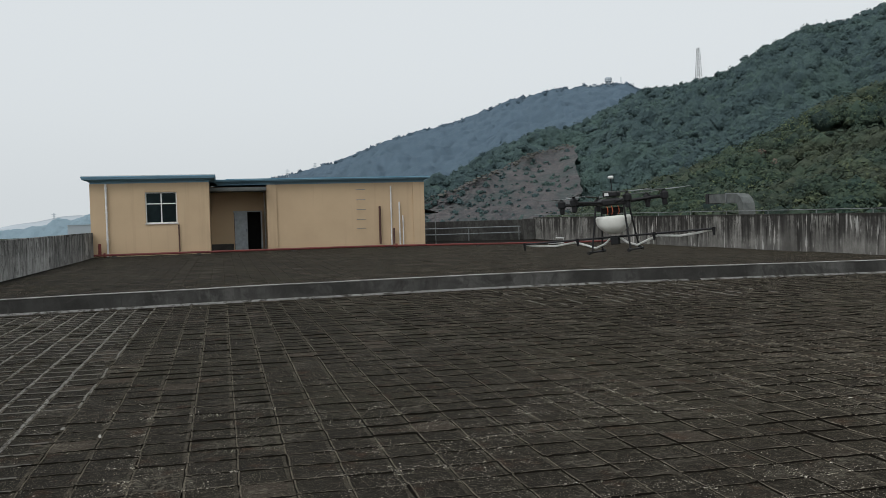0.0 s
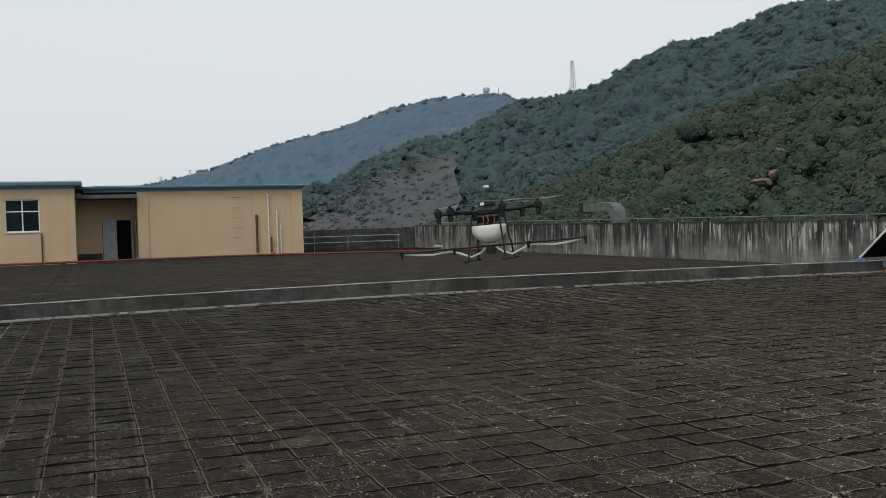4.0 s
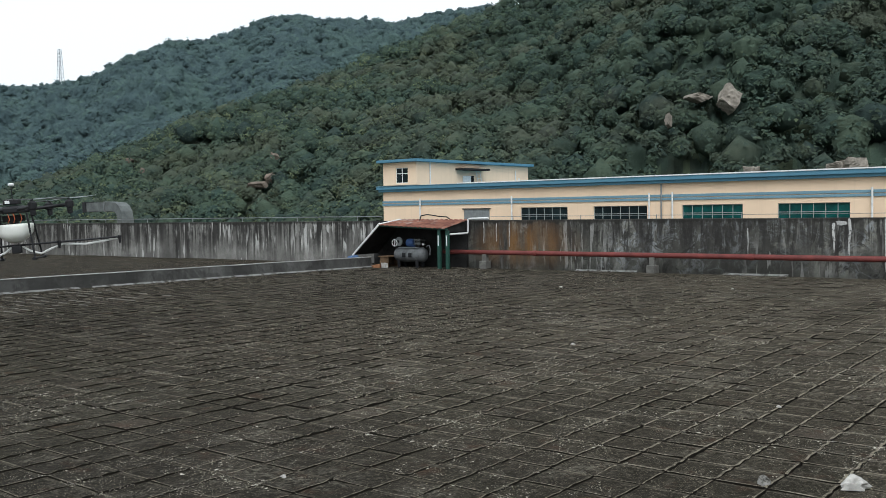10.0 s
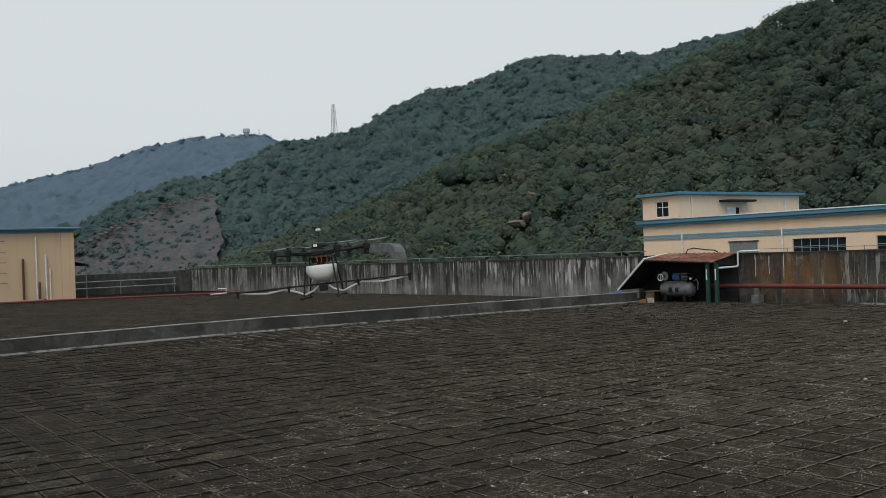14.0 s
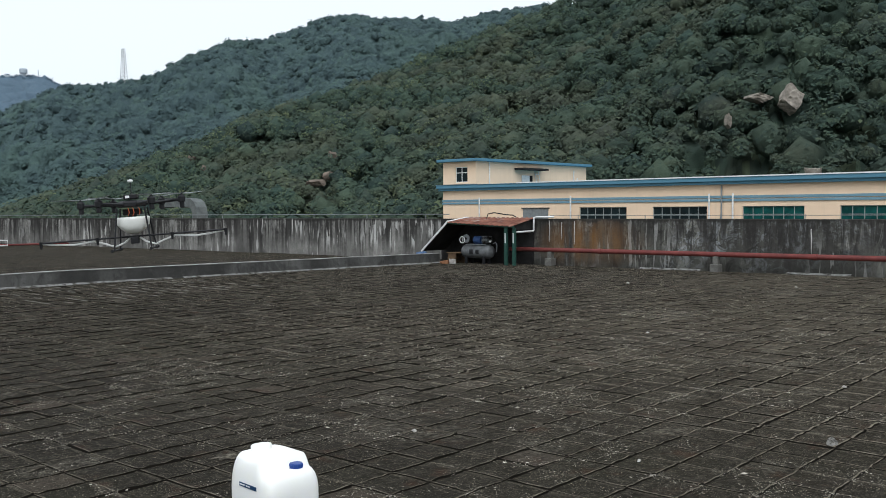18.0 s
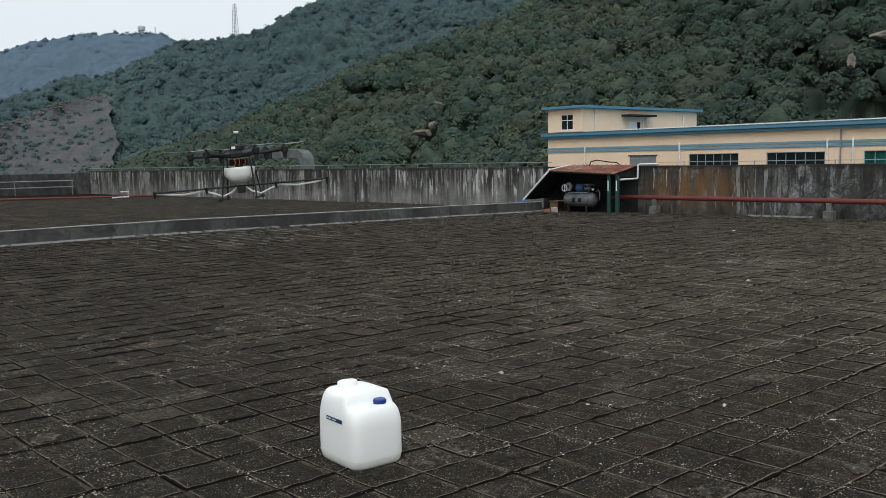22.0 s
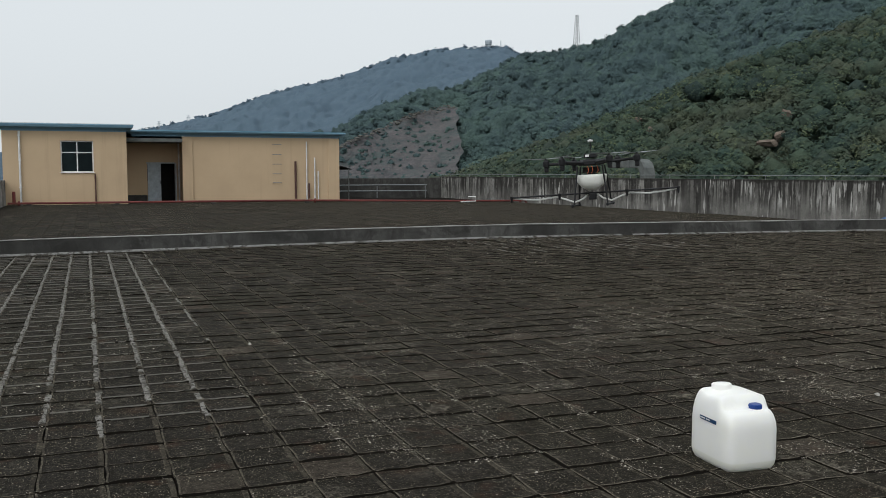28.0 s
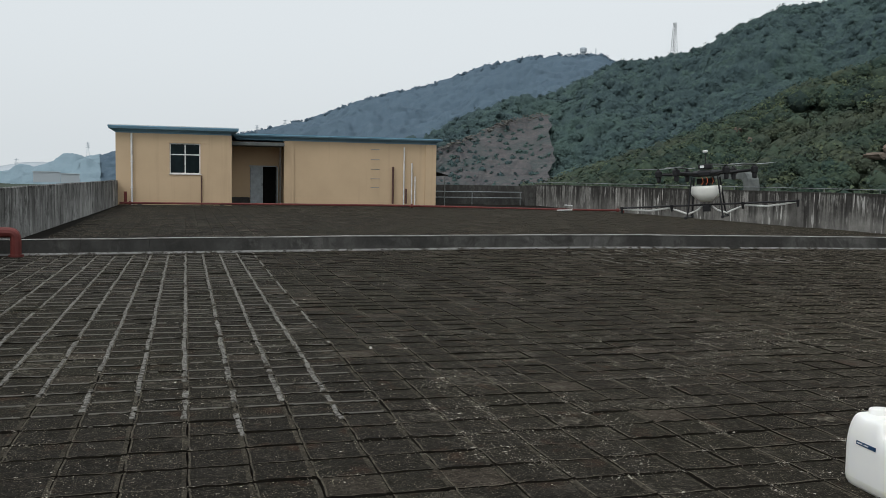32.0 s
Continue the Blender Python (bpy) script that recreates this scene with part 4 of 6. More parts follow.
# ---- red pipe along the near parapet ----
pipe = thing("red_fire_pipe", "red painted steel pipe on concrete blocks along the parapet", "pipe")
px = 20.45
def pipe_z(y):
    return 0.4 + 0.004 * (10 - y) * 0.5
part("pipe_run", tube([(px, 16.2 - i * 1.5, pipe_z(16.2 - i * 1.5)) for i in range(20)], 0.066, 14), MT["red"], pipe, smooth=True)
for y in (13.0, 7.0, 1.0, -5.0):
    part("pipe_collar", tube([(px, y - 0.05, pipe_z(y)), (px, y + 0.05, pipe_z(y))], 0.079, 14), MT["red"], pipe)
for y in (14.7, 9.52, 3.82, -1.9, -7.6):
    part("pipe_block", box(px - 0.15, px + 0.13, y - 0.115, y + 0.115, near_z(px, y) - 0.03, 0.15, 0.025), MT["block"], pipe, "grey concrete support block")
    part("pipe_saddle", box(px - 0.07, px + 0.07, y - 0.07, y + 0.07, 0.13, pipe_z(y) - 0.052, 0.012), MT["block"], pipe)

# lime washed out of the parapet in white runs
lime = flaky_mat("lime_crust", (0.6, 0.59, 0.56), 9, 0.36)
for k, (y, z1, z0, w) in enumerate(((5.25, 1.2, 0.52, 0.05), (4.92, 1.3, 0.45, 0.055), (4.17, 1.29, 0.12, 0.034), (2.96, 1.3, 0.6, 0.05), (2.78, 1.3, 0.7, 0.07), (7.2, 1.08, 0.45, 0.022),
                                    (14.95, 1.26, 0.62, 0.022), (14.5, 1.22, 0.7, 0.018), (14.05, 1.25, 0.55, 0.02), (5.1, 1.24, 1.14, 0.2), (-0.6, 1.28, 0.5, 0.05))):
    bm = bmesh.new()
    prev = None
    n = 24
    for i in range(n + 1):
        f = i / n
        z = z1 + (z0 - z1) * f
        c = y + 0.03 * noise.noise(Vector((k * 3, z * 2.5, 1)))
        a = w * (1 - 0.55 * f) * (0.7 + 0.9 * abs(noise.noise(Vector((k, z * 9, 2))))) * min(1, 8 * f + 0.3, 6 * (1 - f) + 0.15)
        b = w * (1 - 0.55 * f) * (0.7 + 0.9 * abs(noise.noise(Vector((k, z * 9, 7))))) * min(1, 8 * f + 0.3, 6 * (1 - f) + 0.15)
        ring = [bm.verts.new((X_RIGHT + 0.012, c - b, z)), bm.verts.new((X_RIGHT - 0.013, c - b * 0.6, z)), bm.verts.new((X_RIGHT - 0.016, c, z)), bm.verts.new((X_RIGHT - 0.013, c + a * 0.6, z)), bm.verts.new((X_RIGHT + 0.012, c + a, z))]
        if prev:
            for q in range(4):
                bm.faces.new((prev[q], prev[q + 1], ring[q + 1], ring[q]))
        prev = ring
    bmesh.ops.recalc_face_normals(bm, faces=bm.faces[:])
    part("lime_run", bm, lime, wall_east_near, "white lime run down the wall")

# ---- lean-to with the compressor ----
shed = thing("lean_to_shelter", "rusty sheet lean-to shelter against the parapet", "shelter")
bm = bmesh.new()
nx, ny = 4, 56
grid = []
for j in range(ny + 1):
    y = 18.0 - j * 2.55 / ny
    row = []
    for i in range(nx + 1):
        f = i / nx
        x = 19.55 + f * 1.25
        z = (1.21 - 0.11 * j / ny) * (1 - f) + (1.36 - 0.02 * j / ny) * f + 0.013 * math.cos(j * math.pi / 2)
        row.append(bm.verts.new((x, y, z)))
    grid.append(row)
for j in range(ny):
    for i in range(nx):
        bm.faces.new((grid[j][i], grid[j + 1][i], grid[j + 1][i + 1], grid[j][i + 1]))
ext = bmesh.ops.extrude_face_region(bm, geom=bm.faces[:])
bmesh.ops.translate(bm, vec=(0, 0, -0.006), verts=[e for e in ext["geom"] if isinstance(e, bmesh.types.BMVert)])
bmesh.ops.recalc_face_normals(bm, faces=bm.faces[:])
part("roof_sheet", bm, MT["rust"], shed, "corrugated rusty iron sheet")
part("end_board", plate([(19.6, 19.05, 0.3), (20.7, 19.05, 0.3), (20.7, 17.98, 1.27), (19.6, 17.98, 1.23)], 0.02), MT["board"], shed, "dark leaning board")
part("edge_strip", plate([(19.56, 19.12, 0.3), (19.6, 19.12, 0.3), (19.6, 17.98, 1.27), (19.56, 17.98, 1.27)], 0.05), MT["white"], shed, "white edge strip")
part("top_strip", plate([(19.56, 18.03, 1.245), (20.7, 18.15, 1.37), (20.7, 18.05, 1.37), (19.56, 17.95, 1.245)], 0.02), MT["white"], shed, "white top strip")
# added dark sheet: stands in for the shade under the shelter roof
part("shade_backing", box(20.66, 20.72, 15.5, 19.2, near_z(20.7) - 0.02, 1.3), MT["board"], shed, "dark sheet added for the shade inside the shelter")
for y in (15.75, 15.45):
    part("post", box(19.62, 19.7, y - 0.05, y + 0.05, near_z(19.6) - 0.02, 1.1 if y > 15.6 else 1.04, 0.008), MT["green"], shed, "green painted post")
for y in (15.75, 15.45):
    part("post_label", box(19.605, 19.618, y - 0.015, y + 0.015, 0.6, 0.9), MT["white"], shed, "pale tape on the post")
part("side_sheet", plate([(19.72, 15.54, 1.0), (20.65, 15.54, 0.98), (20.65, 15.54, 1.32), (19.72, 15.54, 1.09)], 0.012), MT["board"], shed, "dark side sheet")
part("roof_beam", tube([(19.6, 18.0, 1.18), (19.6, 15.4, 1.07)], 0.025, 8), MT["green"], shed)
wp = thing("white_drain_pipe", "white plastic pipe bent over the parapet", "pipe")
part("pipe_run", tube([(20.7, 14.75, 1.37), (20.62, 15.35, 1.36), (20.6, 15.41, 1.34), (20.6, 15.42, 0.97), (20.57, 15.42, 0.94), (20.2, 15.41, 0.935), (19.72, 15.4, 0.93)], 0.028, 8), MT["whitepvc"], wp)
hosep = thing("black_hose", "black rubber hose looped over the shelter roof", "hose")
part("hose_run", tube([(20.55, 17.2, 1.33), (20.5, 17.1, 1.46), (20.55, 16.9, 1.5), (20.6, 16.5, 1.44), (20.6, 16.2, 1.42), (20.62, 16.1, 1.36)], 0.018, 8), MT["black"], hosep)
comp = thing("air_compressor", "dusty grey air compressor with horizontal tank", "compressor")
cy0, cy1, cxx, cz = 16.55, 17.75, 20.05, 0.3
prof = [(0.02, -0.6), (0.12, -0.58), (0.19, -0.52), (0.215, -0.45), (0.215, 0.45), (0.19, 0.52), (0.12, 0.58), (0.02, 0.6)]
bm = lathe(prof, 28)
bmesh.ops.rotate(bm, cent=(0, 0, 0), matrix=Matrix.Rotation(radians(90), 3, "X"), verts=bm.verts[:])
bmesh.ops.translate(bm, vec=(cxx, 17.15, cz), verts=bm.verts[:])
part("air_tank", bm, MT["tank_grey"], comp, "dusty silver pressure tank", smooth=True)
for y in (16.8, 17.5):
    for dx in (-0.14, 0.14):
        part("foot", box(cxx + dx - 0.03, cxx + dx + 0.03, y - 0.04, y + 0.04, near_z(20) - 0.02, 0.16), MT["black"], comp)
part("motor_plate", box(cxx - 0.13, cxx + 0.13, 16.75, 17.55, 0.505, 0.53, 0.004), MT["steel"], comp)
bm = tube([(cxx, 16.98, 0.66), (cxx, 17.25, 0.66)], 0.12, 16)
part("motor", bm, MT["bluemotor"], comp, "blue electric motor")
part("pump_head", box(cxx - 0.1, cxx + 0.1, 16.7, 16.9, 0.53, 0.8, 0.02), MT["dark"], comp)
for k in range(5):
    part("cooling_fin", box(cxx - 0.12, cxx + 0.12, 16.68, 16.92, 0.6 + k * 0.04, 0.612 + k * 0.04), MT["steel"], comp)
part("flywheel", tube([(cxx - 0.16, 17.5, 0.7), (cxx - 0.12, 17.5, 0.7)], 0.13, 20), MT["steel"], comp, "spoked grey wheel")
part("flywheel_hub", tube([(cxx - 0.18, 17.5, 0.7), (cxx - 0.1, 17.5, 0.7)], 0.04, 12), MT["black"], comp)
part("gauge", tube([(cxx - 0.1, 16.6, 0.62), (cxx - 0.07, 16.6, 0.62)], 0.03, 12), MT["white"], comp, "small white gauge")
part("hose", tube([(cxx, 16.55, 0.55), (cxx, 16.45, 0.6), (cxx, 16.4, 0.5), (cxx, 16.42, 0.3)], 0.015, 6), MT["steel"], comp)
for y0, y1 in ((16.95, 17.08), (17.18, 17.32)):
    pts = [(cxx - 0.2175 * math.cos(radians(a)), 0, cz + 0.2175 * math.sin(radians(a))) for a in (-18, -6, 6, 18)]
    bm = bmesh.new()
    va = [bm.verts.new((p[0], y0, p[2])) for p in pts]
    vb = [bm.verts.new((p[0], y1, p[2])) for p in pts]
    for k in range(3):
        bm.faces.new((va[k], va[k + 1], vb[k + 1], vb[k]))
    ext = bmesh.ops.extrude_face_region(bm, geom=bm.faces[:])
    bmesh.ops.translate(bm, vec=(-0.004, 0, 0), verts=[e for e in ext["geom"] if isinstance(e, bmesh.types.BMVert)])
    bmesh.ops.recalc_face_normals(bm, faces=bm.faces[:])
    part("name_plate", bm, MT["black"], comp, "dark worn sticker")
ring = [(cxx - 0.2, 17.62 + 0.1 * math.cos(k * math.pi / 8), 0.66 + 0.1 * math.sin(k * math.pi / 8)) for k in range(17)]
part("hand_wheel", tube(ring, 0.011, 6), MT["white"], comp, "pale wheel rim")
part("wheel_spoke", tube([(cxx - 0.2, 17.62, 0.56), (cxx - 0.2, 17.62, 0.76)], 0.008, 6), MT["white"], comp)
part("wheel_axle", tube([(cxx - 0.2, 17.62, 0.66), (cxx - 0.1, 17.55, 0.68)], 0.012, 6), MT["steel"], comp)
crate = thing("wooden_crate", "weathered brown plank crate at the kerb end", "crate")
for k in range(3):
    part("plank", box(19.62 + 0.01 * k, 20.25, 18.02 - 0.012 * k, 18.05 - 0.012 * k, near_z(19.8) - 0.02 + k * 0.11, near_z(19.8) + 0.08 + k * 0.11, 0.004), MT["plank"], crate)
part("lid_board", box(19.6, 20.28, 17.68, 18.06, near_z(19.8) + 0.312, near_z(19.8) + 0.335, 0.004), MT["plank"], crate)
part("end_plank", box(19.63, 19.655, 17.7, 18.0, near_z(19.8) - 0.02, near_z(19.8) + 0.31, 0.004), MT["plank"], crate)
part("end_plank", box(20.22, 20.245, 17.7, 18.0, near_z(19.8) - 0.02, near_z(19.8) + 0.31, 0.004), MT["plank"], crate)
tyre = thing("old_tyre", "worn black rubber tyre leaning inside the shelter", "tyre")
pts = [(20.42, 17.86 + 0.3 * math.cos(2 * math.pi * k / 24) * 0.5, near_z(20) + 0.36 + 0.3 * math.sin(2 * math.pi * k / 24)) for k in range(25)]
part("tread", tube(pts, 0.075, 10, cap=False), MT["black"], tyre, smooth=True)
bluebag = thing("blue_tarp_bundle", "crumpled blue tarpaulin bundle on the kerb", "tarpaulin")
bm = bmesh.new()
bmesh.ops.create_icosphere(bm, subdivisions=3, radius=0.2)
for w in bm.verts:
    w.co *= 1 + 0.35 * noise.noise(w.co * 7)
    w.co = Vector((w.co.x * 0.7 + 19.9, w.co.y * 1.2 + 19.35, max(w.co.z * 0.7, -0.1) + 0.4 - 0.27))
part("tarp", bm, simple("blue_tarp", (0.05, 0.1, 0.2), 0.6), bluebag)
for i, (x, y, sx, sy, sz, rz) in enumerate(((19.3, 17.85, 0.24, 0.16, 0.1, 20), (19.35, 17.6, 0.2, 0.12, 0.16, 70), (19.5, 18.05, 0.3, 0.1, 0.07, -15), (19.2, 17.72, 0.1, 0.1, 0.12, 40))):
    b = box(-sx / 2, sx / 2, -sy / 2, sy / 2, 0, sz, 0.012)
    for w in b.verts:
        w.co += Vector((noise.noise(w.co * 9 + Vector((i, 0, 0))), noise.noise(w.co * 9 + Vector((0, i, 3))), 0)) * 0.02
    o = part("broken_brick", b, MT["brick"] if i != 1 else MT["stone"])
    o.matrix_world = pose(x, y, near_z(x) - 0.01, 0, 0, rz)
    tagged(o, "broken orange brick beside the kerb end" if i != 1 else "pale broken concrete lump beside the kerb end", "brick" if i != 1 else "rubble", "rubble at the kerb end")

# ---- the jerrycan ----
can = thing("jerrycan", "milky white plastic jerrycan with blue cap on the roof tiles", "jerrycan", at=pose(0.955, 2.941, near_z(1, 3) - 0.004, 0, 0, -4))


def can_body():
    """A rounded body: long axis y; the top is a broad grip ridge that steps down to a shoulder for the spout."""
    bm = bmesh.new()
    rings = []
    N = 72

    def outline(s, e):
        for k in range(N):
            a = 2 * math.pi * (k + 0.5) / N
            c, q = math.cos(a), math.sin(a)
            yield 0.14 * s * math.copysign(abs(c) ** e, c), 0.17 * s * math.copysign(abs(q) ** e, q)

    def top(x, y):
        t = min(1, max(0, (y + 0.09) / 0.03))
        ridge = 0.365 - 0.9 * max(0, abs(x) - 0.075) ** 1.5 - 0.02 * math.exp(-((y - 0.035) / 0.025) ** 2 - ((x + 0.07) / 0.05) ** 2)
        return 0.302 + (ridge - 0.302) * t * t * (3 - 2 * t)

    for z, s in ((0.0, 0.88), (0.006, 0.925), (0.02, 0.965), (0.04, 0.99), (0.05, 1.0), (0.12, 1.0), (0.2, 1.0)):
        rings.append([bm.verts.new((x, y, z)) for x, y in outline(s, 0.34)])
    for i in range(1, 22):
        a = math.pi / 2 * min(1, i / 12)
        s = 1 - 0.22 * (1 - math.cos(a)) if i <= 12 else 0.78 * (1 - (i - 12) / 9.5)
        rings.append([bm.verts.new((x, y, 0.2 + (top(x, y) - 0.2) * math.sin(a))) for x, y in outline(s, 0.34 + 0.06 * min(1, i / 12))])
    for a, b in zip(rings, rings[1:]):
        for k in range(N):
            bm.faces.new((a[k], a[(k + 1) % N], b[(k + 1) % N], b[k]))
    bm.faces.new(rings[0][::-1])
    bm.faces.new(rings[-1])
    bmesh.ops.recalc_face_normals(bm, faces=bm.faces[:])
    return bm


part("body", can_body(), MT["can"], can, smooth=True)
bm = bmesh.new()
rings = []
for z, s in ((0.335, 1.3), (0.356, 1.1), (0.366, 1.0), (0.385, 1.0), (0.39, 0.95), (0.392, 0.6)):
    rings.append([bm.verts.new((-0.005 + 0.05 * s * math.cos(a), 0.095 + 0.036 * s * math.sin(a), z)) for a in (2 * math.pi * k / 24 for k in range(24))])
for a, b in zip(rings, rings[1:]):
    for k in range(24):
        bm.faces.new((a[k], a[(k + 1) % 24], b[(k + 1) % 24], b[k]))
bm.faces.new(rings[-1])
bmesh.ops.recalc_face_normals(bm, faces=bm.faces[:])
part("grip_neck", bm, MT["can"], can, "moulded white neck", smooth=True)
part("spout_collar", lathe([(0.032, 0.275), (0.032, 0.31), (0.028, 0.312)], 20, at=(0.045, -0.098, -0.006)), MT["can"], can)
cap = part("cap", lathe([(0.027, 0.3), (0.029, 0.303), (0.029, 0.33), (0.026, 0.334), (0.01, 0.335)], 24, at=(0.045, -0.098, -0.006)), MT["cap"], can, "ribbed blue screw cap")
for k in range(18):
    a = 2 * math.pi * k / 18
    b = box(-0.0015, 0.0015, 0.0285, 0.0305, 0.304, 0.328)
    bmesh.ops.rotate(b, cent=(0, 0, 0), matrix=Matrix.Rotation(a, 3, "Z"), verts=b.verts[:])
    bmesh.ops.translate(b, vec=(0.045, -0.098, -0.006), verts=b.verts[:])
    part("rib", b, MT["cap"], cap)
lab = part("label", box(-0.1425, -0.1402, -0.07, 0.06, 0.226, 0.245), MT["label"], can, "navy printed strip")
for k, (a, b) in enumerate(((0.098, 0.06), (0.05, 0.02))):
    part("print_bar", box(-0.1436, -0.1426, b - 0.043, a - 0.043, 0.233, 0.239), MT["white"], lab)

can.scale = (1.17, 1.16, 1.05)

# ---- the crop sprayer drone, hovering ----
drone = thing("sprayer_drone", "black six-armed sprayer drone with white tank and spray boom", "drone", at=pose(5.45, 12.0, 0.88, 0, -4, -38))
part("centre_plate", lathe([(0.2, 0.81), (0.22, 0.825), (0.22, 0.875), (0.19, 0.9), (0.05, 0.92)], 6), MT["carbon"], drone)
part("avionics_box", box(-0.1, 0.1, -0.12, 0.12, 0.93, 1.0, 0.015), MT["black"], drone)
part("antenna_mast", tube([(0, 0.05, 0.98), (0, 0.05, 1.2)], 0.007, 6), MT["carbon"], drone)
part("antenna_puck", lathe([(0.03, 1.19), (0.04, 1.2), (0.042, 1.215), (0.035, 1.228), (0.01, 1.232)], 16, at=(0, 0.05, 0)), MT["white"], drone, "white satellite antenna")
part("name_plate", box(-0.07, -0.01, -0.126, -0.121, 0.945, 0.985), MT["white"], drone, "white printed plate")
for k in range(6):
    a = radians(60 * k)
    c, s = math.cos(a), math.sin(a)
    arm = part("arm", tube([(0.2 * c, 0.2 * s, 0.85), (0.73 * c, 0.73 * s, 0.875)], 0.024, 10), MT["carbon"], drone)
    motor = part("rotor_motor", lathe([(0.02, 0.745), (0.036, 0.755), (0.038, 0.83), (0.056, 0.84), (0.058, 0.915), (0.04, 0.935), (0.022, 0.945), (0.02, 0.968)], 16, at=(0.74 * c, 0.74 * s, 0)), MT["black"], arm)
    for side in (0, math.pi):
        t = a + 0.6 + 0.9 * k + side
        bl = bmesh.new()
        rr = [(0.0, 0.016, 0.004), (0.09, 0.036, 0.009), (0.24, 0.03, 0.006), (0.36, 0.02, 0.003), (0.41, 0.009, 0.002)]
        rings = []
        for d, w, h in rr:
            o = Vector((0.74 * c + d * math.cos(t), 0.74 * s + d * math.sin(t), 0.965 + 0.12 * d * d))
            q = Vector((-math.sin(t), math.cos(t), 0))
            rings.append([bl.verts.new(o + q * w + Vector((0, 0, h))), bl.verts.new(o + q * w - Vector((0, 0, 0.001))), bl.verts.new(o - q * w - Vector((0, 0, h))), bl.verts.new(o - q * w + Vector((0, 0, 0.001)))])
        for p, q in zip(rings, rings[1:]):
            for j in range(4):
                bl.faces.new((p[j], p[(j + 1) % 4], q[(j + 1) % 4], q[j]))
        bl.faces.new(rings[0][::-1])
        bl.faces.new(rings[-1])
        bmesh.ops.recalc_face_normals(bl, faces=bl.faces[:])
        part("rotor_blade", bl, MT["steel"], arm, "pale grey rotor blade")
bm = bmesh.new()
rings = []
for z, s, sy in ((0.4, 0.3, 0.3), (0.43, 0.5, 0.6), (0.48, 0.75, 0.9), (0.54, 0.95, 1), (0.62, 1, 1), (0.65, 1, 0.97), (0.66, 0.92, 0.8)):
    rings.append([bm.verts.new((0.24 * s * math.copysign(abs(math.cos(a)) ** 0.5, math.cos(a)), 0.17 * sy * math.copysign(abs(math.sin(a)) ** 0.5, math.sin(a)), z)) for a in (2 * math.pi * k / 28 for k in range(28))])
for a, b in zip(rings, rings[1:]):
    for k in range(28):
        bm.faces.new((a[k], a[(k + 1) % 28], b[(k + 1) % 28], b[k]))
bm.faces.new(rings[0][::-1])
bm.faces.new(rings[-1])
bmesh.ops.recalc_face_normals(bm, faces=bm.faces[:])
part("liquid_tank", bm, MT["tank"], drone, "white plastic liquid tank", smooth=True)
part("tank_lid", lathe([(0.06, 0.665), (0.065, 0.69), (0.05, 0.7)], 18), MT["black"], drone)
part("battery", box(-0.13, 0.13, -0.1, 0.1, 0.695, 0.78, 0.01), MT["dark"], drone)
part("pump", box(-0.06, 0.06, -0.06, 0.06, 0.25, 0.36, 0.015), MT["black"], drone)
for j, (x, y) in enumerate(((0.1, -0.1), (-0.05, -0.14), (0.02, -0.15))):
    part("cable_loop", tube([(x, y, 0.68), (x + 0.03, y - 0.05, 0.72), (x + 0.02, y - 0.04, 0.78), (x, y, 0.8)], 0.006, 6), MT["orange"], drone)
for sx in (-1, 1):
    for sy in (-1, 1):
        part("leg", tube([(0.2 * sx, 0.16 * sy, 0.8), (0.27 * sx, 0.28 * sy, 0.18)], 0.013, 8), MT["carbon"], drone)
    part("skid", tube([(0.28 * sx - 0.0, -0.42, 0.17), (0.28 * sx, 0.42, 0.17)], 0.014, 8), MT["carbon"], drone)
    for y in (-0.38, 0.38):
        part("skid_sleeve", tube([(0.28 * sx, y - 0.06, 0.17), (0.28 * sx, y + 0.06, 0.17)], 0.024, 8), MT["black"], drone)
boom = part("spray_boom", tube([(-1.38, 0, 0.36), (1.38, 0, 0.36)], 0.014, 8), MT["carbon"], drone)
for x in (-1.36, -0.55, 0.55, 1.36):
    part("nozzle", tube([(x, 0, 0.38), (x, 0, 0.27)], 0.02, 8, radii=[0.028, 0.014]), MT["black"], boom)
for sx in (-1, 1):
    pts = [(0.05 * sx, 0.02, 0.36), (0.16 * sx, 0.03, 0.27), (0.3 * sx, 0.03, 0.22), (0.45 * sx, 0.03, 0.28), (0.6 * sx, 0.03, 0.33), (0.9 * sx, 0.03, 0.3), (1.15 * sx, 0.03, 0.32), (1.34 * sx, 0.02, 0.35)]
    part("hose", tube(pts, 0.016, 6), MT["hose"], boom, "white liquid hose")

